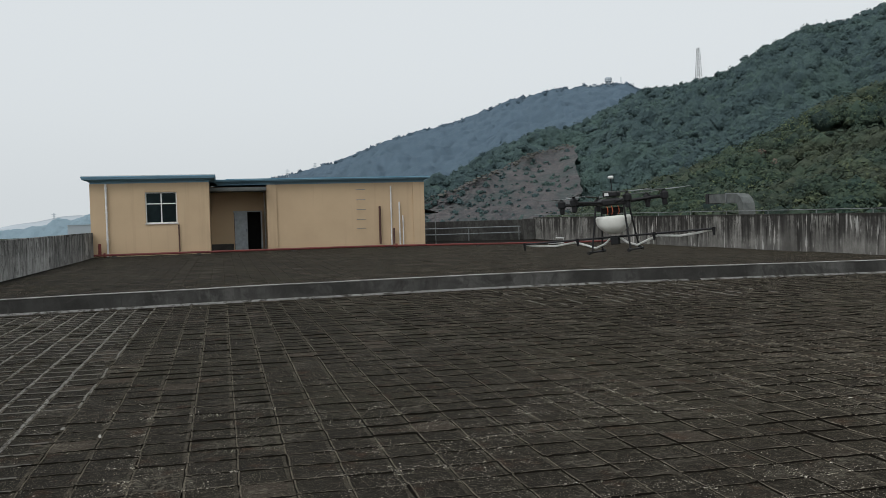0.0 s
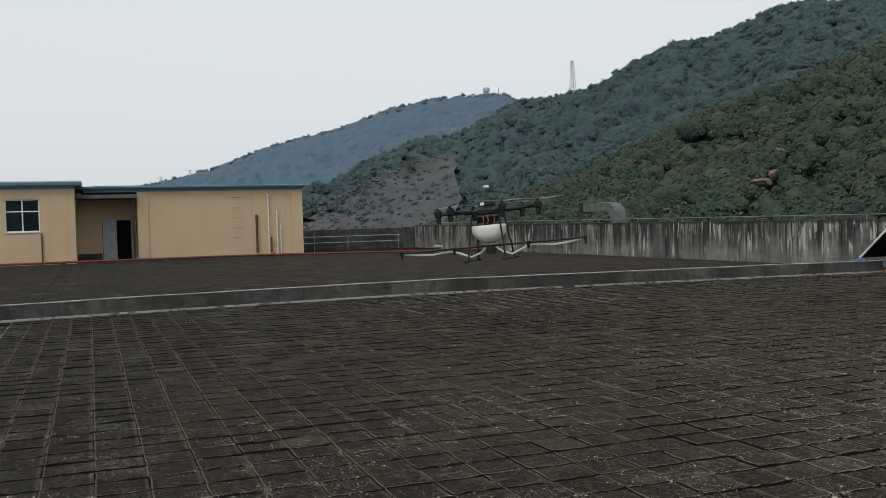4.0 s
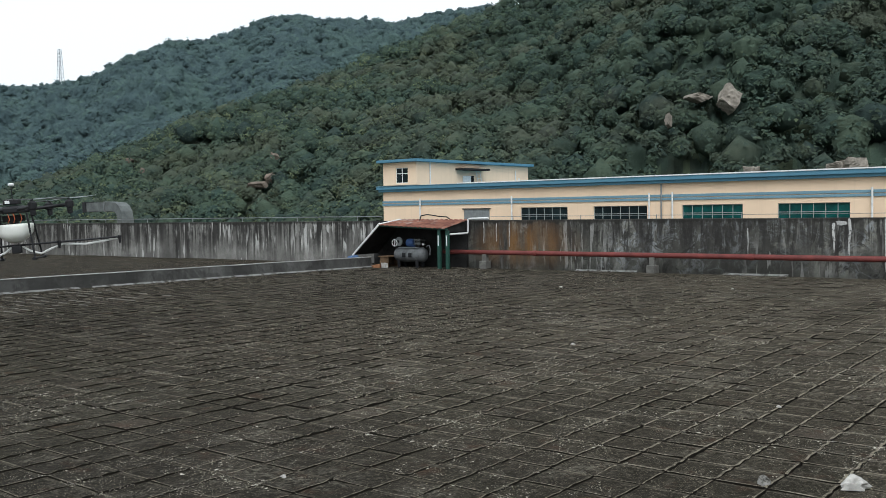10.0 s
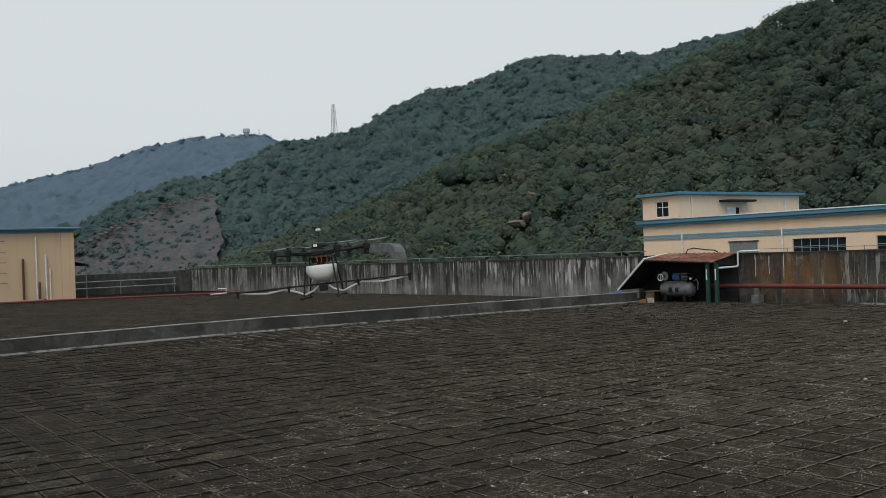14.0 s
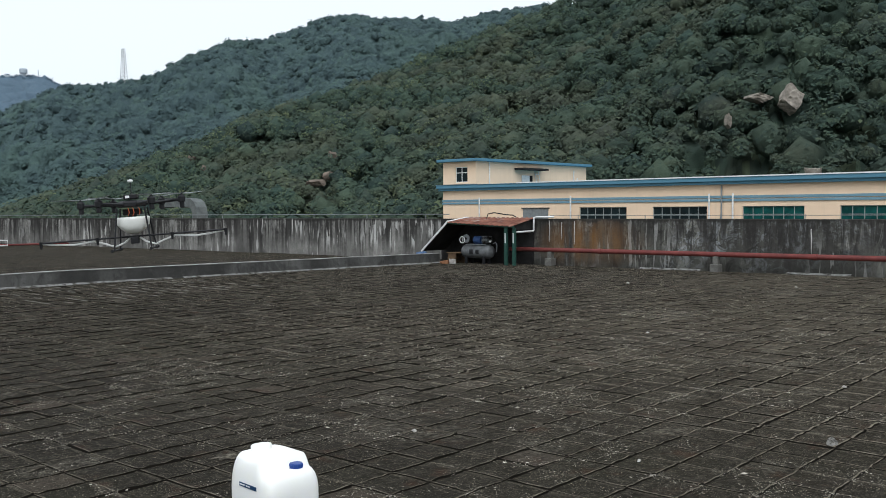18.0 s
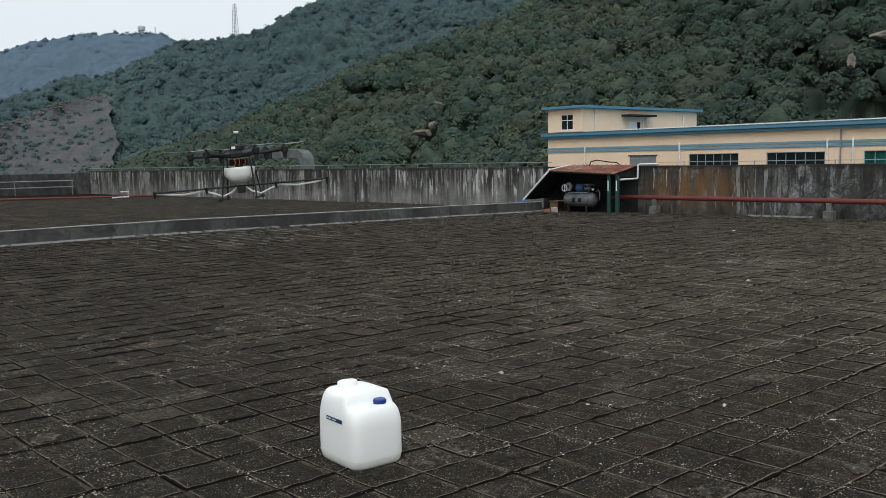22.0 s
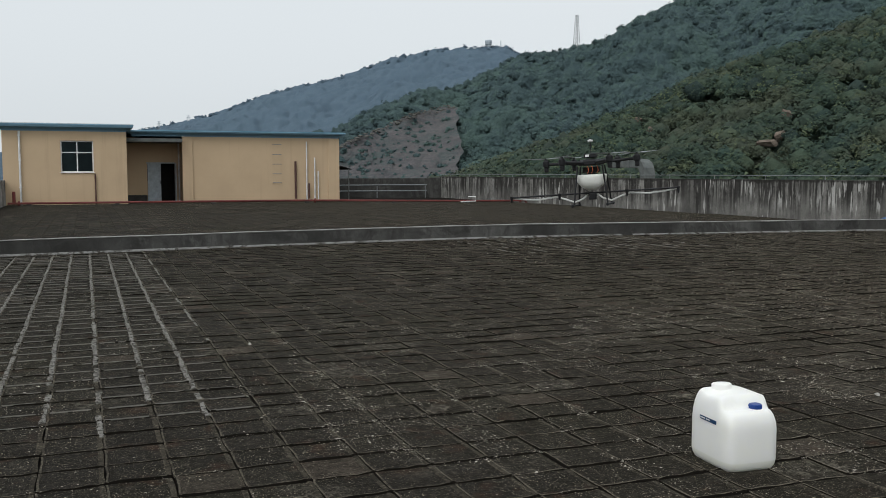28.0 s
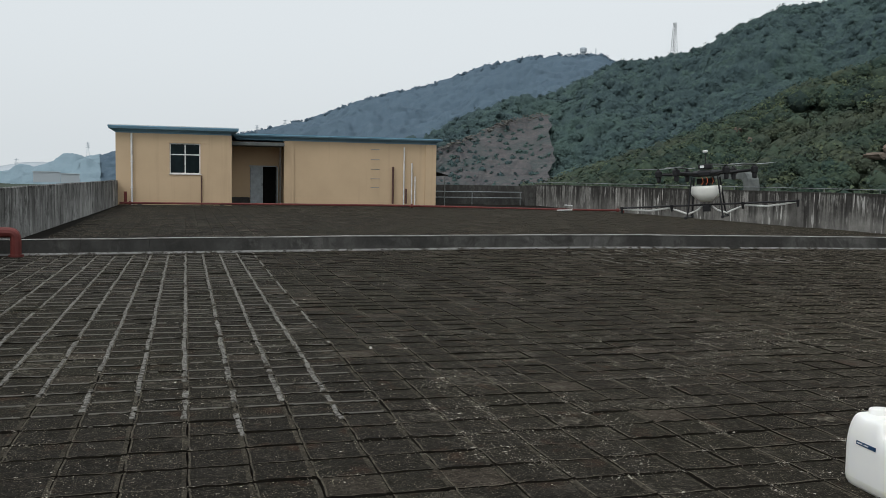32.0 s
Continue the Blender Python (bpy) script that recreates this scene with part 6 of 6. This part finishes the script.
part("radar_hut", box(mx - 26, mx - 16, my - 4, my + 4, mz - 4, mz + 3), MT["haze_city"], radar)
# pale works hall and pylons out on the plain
hall = thing("works_hall", "pale mist-tinted works hall on the plain", "building")
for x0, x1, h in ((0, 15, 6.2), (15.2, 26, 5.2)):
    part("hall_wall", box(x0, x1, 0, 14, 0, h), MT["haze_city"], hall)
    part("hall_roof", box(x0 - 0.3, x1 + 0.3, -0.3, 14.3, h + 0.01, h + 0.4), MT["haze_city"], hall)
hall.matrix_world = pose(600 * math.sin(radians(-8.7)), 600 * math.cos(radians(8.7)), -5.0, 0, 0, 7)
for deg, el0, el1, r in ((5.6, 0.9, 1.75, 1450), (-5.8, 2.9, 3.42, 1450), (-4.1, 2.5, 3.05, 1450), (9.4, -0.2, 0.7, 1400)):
    py = thing("pylon", "thin mist-tinted power pylon on the far ridge", "pylon", "pylons on the far ridge")
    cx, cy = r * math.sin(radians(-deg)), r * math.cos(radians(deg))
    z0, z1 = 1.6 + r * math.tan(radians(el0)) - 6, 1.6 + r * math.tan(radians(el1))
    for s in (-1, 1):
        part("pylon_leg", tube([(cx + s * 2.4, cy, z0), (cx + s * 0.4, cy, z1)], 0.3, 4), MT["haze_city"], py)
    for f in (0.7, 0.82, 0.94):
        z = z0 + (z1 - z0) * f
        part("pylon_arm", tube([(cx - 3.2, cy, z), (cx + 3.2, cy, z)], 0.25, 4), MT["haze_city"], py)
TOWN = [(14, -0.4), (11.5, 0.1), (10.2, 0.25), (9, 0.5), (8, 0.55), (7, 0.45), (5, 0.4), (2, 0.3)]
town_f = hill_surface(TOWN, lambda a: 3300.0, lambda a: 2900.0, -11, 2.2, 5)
terrain("hill_misty", town_f, 14, 2, 40, 4, MT["haze_city"], "faint mist-tinted hills on the horizon", 0.02)

# ---- roof tiles, laid piece by piece ----
P, PY = 0.329, 0.315
X0, Y0 = -2.6, 4.72


def tile_proto(seed, cuts, rag, proud, wide=0.012):
    """One worn tile: a dished top, a crumbled lip along its near edge, a trowelled joint along one side and a narrow crack round it."""
    rr = random.Random(seed)
    hx, hy = P / 2, PY / 2
    lip = proud * rr.choice((0.003, 0.005, 0.007, 0.009))
    band = rr.choice((0.0, 0.001, 0.003))
    # across: flank, top edge, dished face, edge of the joint, crown of the joint, far edge, flank
    xs = [-hx + 0.0165, -hx + 0.018, -hx + 0.017 + wide, -hx + 0.025 + wide] + [-hx + 0.025 + wide + (P - 0.0415 - wide) * k / (cuts + 1) for k in range(1, cuts + 1)] + [hx - 0.0165, hx - 0.012, hx + 0.008, hx + 0.0115, hx + 0.013]
    ys = [-hy + 0.001, -hy + 0.0025, -hy + 0.0025 + wide, -hy + 0.012 + wide] + ([0.0, hy - 0.03] if cuts > 2 else []) + [hy - 0.005, hy - 0.0035]
    nx, ny = len(xs) - 1, len(ys) - 1
    v = []
    wob = [rr.uniform(-1, 1) * rag for _ in xs]
    bit = [lip * rr.uniform(0.2, 1.3) for _ in xs]
    rim = proud * rr.choice((0.002, 0.004, 0.006, 0.008))
    for j, y in enumerate(ys):
        side = rr.uniform(-1, 1) * rag
        for i, x in enumerate(xs):
            z = rr.uniform(-1, 1) * 0.0012
            if j in (1, 2):
                z += bit[i] * (1 if j == 1 else 0.75)
            if i in (1, 2):
                z = max(z, rim * rr.uniform(0.3, 1.25) * (1 if i == 1 else 0.7))
            if nx - 3 <= i <= nx - 1:
                z += band
            if 3 <= i < nx - 4 and 3 <= j < ny - 1:
                z -= 0.0025
            if i in (0, nx) or j in (0, ny):
                z = -0.012
            v.append((x + (side if i in (0, 1, 2) or i >= nx - 2 else 0), y + (wob[i] if j <= 2 or j >= ny - 1 else 0), z))
    f = [(j * (nx + 1) + i, j * (nx + 1) + i + 1, (j + 1) * (nx + 1) + i + 1, (j + 1) * (nx + 1) + i) for j in range(ny) for i in range(nx)]
    kind = [2 if i in (0, nx - 1) or j in (0, ny - 1) else (3 if i >= nx - 4 else (1 if j == 1 or i == 1 else 0)) for j in range(ny) for i in range(nx)]
    return np.array(v), np.array(f), np.array(kind, dtype=np.int32)


protos = [tile_proto(40 + k, 1, 0.0042, 0.95) for k in range(14)]
fine_protos = [tile_proto(60 + k, 4, 0.0056, 1.0) for k in range(14)]
east_protos = [tile_proto(80 + k, 4, 0.0065, 1.25, 0.019) for k in range(16)]
tr = np.random.default_rng(5)


def tile_plain(seed, wx, wy):
    """A far tile: slightly uneven top with chamfered edges."""
    rr = random.Random(seed)
    c = [-1.0, -0.97, 0.97, 1.0]
    v = [(x * wx / 2, y * wy / 2, (-0.012 if abs(x) == 1 or abs(y) == 1 else rr.uniform(0, 0.004))) for y in c for x in c]
    f = [(j * 4 + i, j * 4 + i + 1, j * 4 + i + 5, j * 4 + i + 4) for j in range(3) for i in range(3)]
    return np.array(v), np.array(f), np.array([0 if k in (1, 4, 7) else 3 for k in range(9)], dtype=np.int32)


plains = [tile_plain(70 + k, P - 0.005, PY - 0.005) for k in range(10)]
TILE_MATS = (MT["tile"], MT["tile_lip"], MT["joint"], MT["tile_band"])


def tile_field(name, cells, zf, parent, label, kinds=protos):
    V, F, K, o = [], [], [], 0
    for x, y in cells:
        v, f, kind = kinds[tr.integers(0, len(kinds))]
        w = v.copy()
        tilt = tr.normal(-0.004, 0.006, 2) if kinds is not plains else tr.normal(0, 0.006, 2)
        w[:, 2] += w[:, 0] * tilt[0] + w[:, 1] * tilt[1] + tr.normal(0, 0.0016)
        w += np.array([x + tr.normal(0, 0.001), y + tr.normal(0, 0.0022), zf(x, y)])
        V.append(w)
        F.append(f + o)
        K.append(kind)
        o += len(v)
    ob = raw_mesh(name, np.concatenate(V), np.concatenate(F), TILE_MATS[0], parent, label, False, "stuff")
    for q in TILE_MATS[1:]:
        ob.data.materials.append(q)
    ob.data.polygons.foreach_set("material_index", np.concatenate(K))
    return ob


near_cells, single, fine_cells, east_cells, back_cells = [], [], [], [], []
for j in range(-34, 46):
    for i in range(-13, 72):
        x, y = X0 + (i + 0.5) * P, Y0 + (j + 0.5) * PY
        if y > Y_KERB - 0.2 or x > X_RIGHT - 0.2 or x < X_LEFT - 0.83:
            continue
        if -1.6 < x < 4.2 and 2.0 < y < 7.4 and len(single) < 300:
            single.append((x, y))
        elif y < -0.2 and x < 16 or y < -2:
            back_cells.append((x, y))
        elif 4.2 < x < 15 and -0.2 < y < 10:
            east_cells.append((x, y))
        elif y < 7.5 and x < 9 and y > 0.3:
            fine_cells.append((x, y))
        else:
            near_cells.append((x, y))
tile_field("tile_field", near_cells, near_z, floor_near, "weathered dark concrete roof tiles")
tile_field("tile_field", fine_cells, near_z, floor_near, "weathered dark concrete roof tiles with crumbled lips", fine_protos)
tile_field("tile_field", east_cells, near_z, floor_near, "weathered dark concrete roof tiles with thick crumbled rims", east_protos)
tile_field("tile_field", back_cells, near_z, floor_near, "weathered dark concrete roof tiles", plains)
meshes = []
for v, f, kind in fine_protos:
    me = bpy.data.meshes.new("tile")
    me.from_pydata(v.tolist(), [], f.tolist())
    for q in TILE_MATS:
        me.materials.append(q)
    me.polygons.foreach_set("material_index", kind)
    meshes.append(me)
for x, y in single:
    o = new("tile", meshes[int(tr.integers(0, len(meshes)))])
    o.parent = floor_near
    o.matrix_local = pose(x, y, near_z(x, y) + tr.normal(0, 0.0018), tr.normal(-0.4, 0.5), tr.normal(0.4, 0.5), 0)
far_cells = [(X0 + (i + 0.5) * P, Y_KERB + 0.42 + j * PY) for j in range(0, 88) for i in range(-9, 70) if X0 + i * P < wall_x(Y_KERB + j * PY) - 0.5]
tile_field("tile_field", far_cells, lambda x, y: far_z(x), floor_far, "dark worn roof tiles", plains)

# smears of old mortar here and there
for k, (x, y, ln, wd) in enumerate(((6.17, 9.31, 0.2, 0.13), (7.67, 6.57, 0.2, 0.12), (2.6, 5.06, 0.2, 0.07), (2.63, 1.0, 0.16, 0.1), (-0.16, 4.54, 0.15, 0.1), (1.58, 4.25, 0.22, 0.12), (5.19, 6.42, 0.12, 0.06),
                                    (1.46, 2.15, 0.13, 0.05), (7.11, 2.37, 0.24, 0.12), (12.17, 2.33, 0.3, 0.1), (10.39, 2.76, 0.25, 0.12), (7.23, 1.5, 0.2, 0.12), (3.59, 3.12, 0.12, 0.05), (2.37, 5.18, 0.2, 0.05),
                                    (0.63, 4.93, 0.15, 0.06), (-1.6, 5.34, 0.12, 0.08), (4.01, 8.44, 0.15, 0.08), (2.41, 12.69, 0.2, 0.1), (6.15, 3.29, 0.15, 0.06), (1.79, 1.36, 0.14, 0.07))):
    bm = bmesh.new()
    ring = []
    for q in range(18):
        a = 2 * math.pi * q / 18
        r = 1 + 0.9 * noise.noise(Vector((math.cos(a) * 1.6 + k * 7, math.sin(a) * 1.6, 0))) + 0.5 * tr.random() - 0.25
        ring.append(bm.verts.new((ln * r * math.cos(a) * 0.6, wd * r * math.sin(a) * 0.6, 0)))
    mid = bm.verts.new((0, 0, 0.006))
    for q in range(18):
        bm.faces.new((ring[q], ring[(q + 1) % 18], mid))
    o = part("mortar_smear", bm, MT["smear"], floor_near, "pale smear of old mortar")
    o.matrix_local = pose(x, y, near_z(x, y) + 0.006, 0, 0, tr.normal(20, 25))

# pale mortar worked into the joints on the western side, flaking off in places
ENDS = {}
for k in range(-11, 5):
    x0 = X0 + k * P
    if x0 < X_LEFT - 0.7:
        continue
    stop = 4.3 + 1.3 * tr.random() + (0.0 if k > -3 else 0.35 * (-2 - k)) + (2.5 if k == 4 else 0)
    ENDS[k] = stop
    bm = bmesh.new()
    prev = None
    y = 17.95 - 0.25 * tr.random()
    while y > stop:
        thin = 0.7 if k == 4 or k < -6 else 0.92
        wl_ = thin * (0.019 + 0.009 * noise.noise(Vector((x0 * 3, y * 2.1, 0))) + 0.015 * noise.noise(Vector((x0, y * 11, 3))) + 0.005 * tr.random())
        wr_ = thin * (0.019 + 0.009 * noise.noise(Vector((x0 * 3, y * 2.3, 9))) + 0.015 * noise.noise(Vector((x0, y * 11, 8))) + 0.005 * tr.random())
        dx = 0.014 * noise.noise(Vector((x0, y * 1.7, 4)))
        z = near_z(x0, y) + 0.006 + 0.003 * noise.noise(Vector((x0, y * 7, 7)))
        ring = [bm.verts.new((x0 + dx - wl_, y, z - 0.008)), bm.verts.new((x0 + dx - wl_ * 0.75, y, z + 0.001)), bm.verts.new((x0 + dx + 0.004 * (tr.random() - 0.5), y, z + 0.002 * tr.random())), bm.verts.new((x0 + dx + wr_ * 0.75, y, z + 0.001)), bm.verts.new((x0 + dx + wr_, y, z - 0.008))]
        gone = noise.noise(Vector((x0 * 5, y * 2.2, 2))) + 0.5 * noise.noise(Vector((x0 * 2, y * 7, 5)))
        if prev and gone > (-0.5 if y > stop + 1.5 else -0.15) + (0.3 if k == 4 or k < -6 else 0):
            for q in range(4):
                bm.faces.new((prev[q], ring[q], ring[q + 1], prev[q + 1]))
        prev = ring
        y -= 0.035
    bmesh.ops.recalc_face_normals(bm, faces=bm.faces[:])
    part("mortar_joint", bm, MT["mortar"], floor_near, "pale mortar joint")
# thin pale lines along the tile lips there
bm = bmesh.new()
for j in range(1, 42):
    y = Y0 + j * PY
    for k in range(-11, 4):
        x = X0 + k * P
        if x < X_LEFT - 0.6 or y < min(ENDS.get(k, 9), ENDS.get(k + 1, 9)) - 0.25 or tr.random() < 0.06:
            continue
        a0, a1 = x + 0.02 + 0.03 * tr.random() ** 2, x + P - 0.02 - 0.06 * tr.random() ** 2
        prev = None
        for q in range(8):
            xx = a0 + (a1 - a0) * q / 7
            w = 0.006 + 0.003 * noise.noise(Vector((xx * 9, y * 3, 1)))
            z = near_z(xx, y) + 0.0085
            yy = y + 0.004 + 0.003 * noise.noise(Vector((xx * 5, y, 2)))
            ring = [bm.verts.new((xx, yy - 0.0012, z - 0.006)), bm.verts.new((xx, yy, z + 0.001)), bm.verts.new((xx, yy + w, z + 0.002)), bm.verts.new((xx, yy + w + 0.004, z - 0.008))]
            if prev and noise.noise(Vector((xx * 6, y * 4, 6))) > -0.55:
                for c in range(3):
                    bm.faces.new((prev[c], ring[c], ring[c + 1], prev[c + 1]))
            prev = ring
for i in range(70):
    x, y = 5 + 5 * tr.random(), 14.5 + 3.3 * tr.random()
    x = X0 + round((x - X0) / P) * P
    z = near_z(x, y) + 0.012
    vs = [bm.verts.new(c) for c in ((x - 0.01, y - 0.15, z - 0.006), (x + 0.01, y - 0.15, z - 0.006), (x + 0.01, y + 0.15, z - 0.006), (x - 0.01, y + 0.15, z - 0.006), (x, y - 0.15, z + 0.004), (x, y + 0.15, z + 0.004))]
    bm.faces.new((vs[0], vs[4], vs[5], vs[3]))
    bm.faces.new((vs[4], vs[1], vs[2], vs[5]))
part("row_mortar", bm, MT["row_lime"], floor_near, "thin pale mortar lines", kind="stuff")

# pale grit scattered over the tiles
n = 240000
gx = np.where(tr.random(n) < 0.55, tr.uniform(X_LEFT + 0.3, X_RIGHT - 0.5, n), tr.uniform(-1, 12, n))
gy = np.where(tr.random(n) < 0.72, tr.uniform(0.3, 8, n), tr.uniform(0.5, 18, n))
# much of it has gathered along the joints
edge = tr.random(n) < 0.45
gx = np.where(edge & (tr.random(n) < 0.5), X0 + np.round((gx - X0) / P) * P + tr.normal(0, 0.014, n), gx)
gy = np.where(edge & (tr.random(n) < 0.5), Y0 + np.round((gy - Y0) / PY) * PY + tr.normal(0, 0.014, n), gy)
keep = [0.6 * noise.noise(Vector((a * 0.8, b * 0.8, 2))) + 0.8 * noise.noise(Vector((a * 3.6, b * 3.6, 5))) + 0.3 * noise.noise(Vector((a * 11, b * 11, 7))) > 0.15 for a, b in zip(gx, gy)]
gx, gy = gx[keep], gy[keep]
s = tr.uniform(0.0012, 0.0036, len(gx)) * np.where(tr.random(len(gx)) < 0.05, 2.2, 1) * np.where(tr.random(len(gx)) < 0.015, 2.2, 1)
tet = np.array([(-1.6, -0.5, 0), (1.7, -0.6, 0), (0.1, 0.7, 0), (0.2, 0.0, 0.5)])
ang = tr.uniform(0, 6.28, len(gx))
ca, sa = np.cos(ang), np.sin(ang)
V = np.empty((len(gx), 4, 3))
for k in range(4):
    V[:, k, 0] = gx + s * (tet[k, 0] * ca - tet[k, 1] * sa)
    V[:, k, 1] = gy + s * (tet[k, 0] * sa + tet[k, 1] * ca)
    V[:, k, 2] = np.array([near_z(a, b) for a, b in zip(gx, gy)]) + 0.004 + s * tet[k, 2]
o4 = np.arange(len(gx))[:, None] * 4
F = np.concatenate([o4 + np.array([[0, 1, 3]]), o4 + np.array([[1, 2, 3]]), o4 + np.array([[2, 0, 3]])])
tagged(raw_mesh("roof_grit", V.reshape(-1, 3), F, MT["pebble"]), "scattered pale grit and flakes on the roof tiles", "grit", kind="stuff")
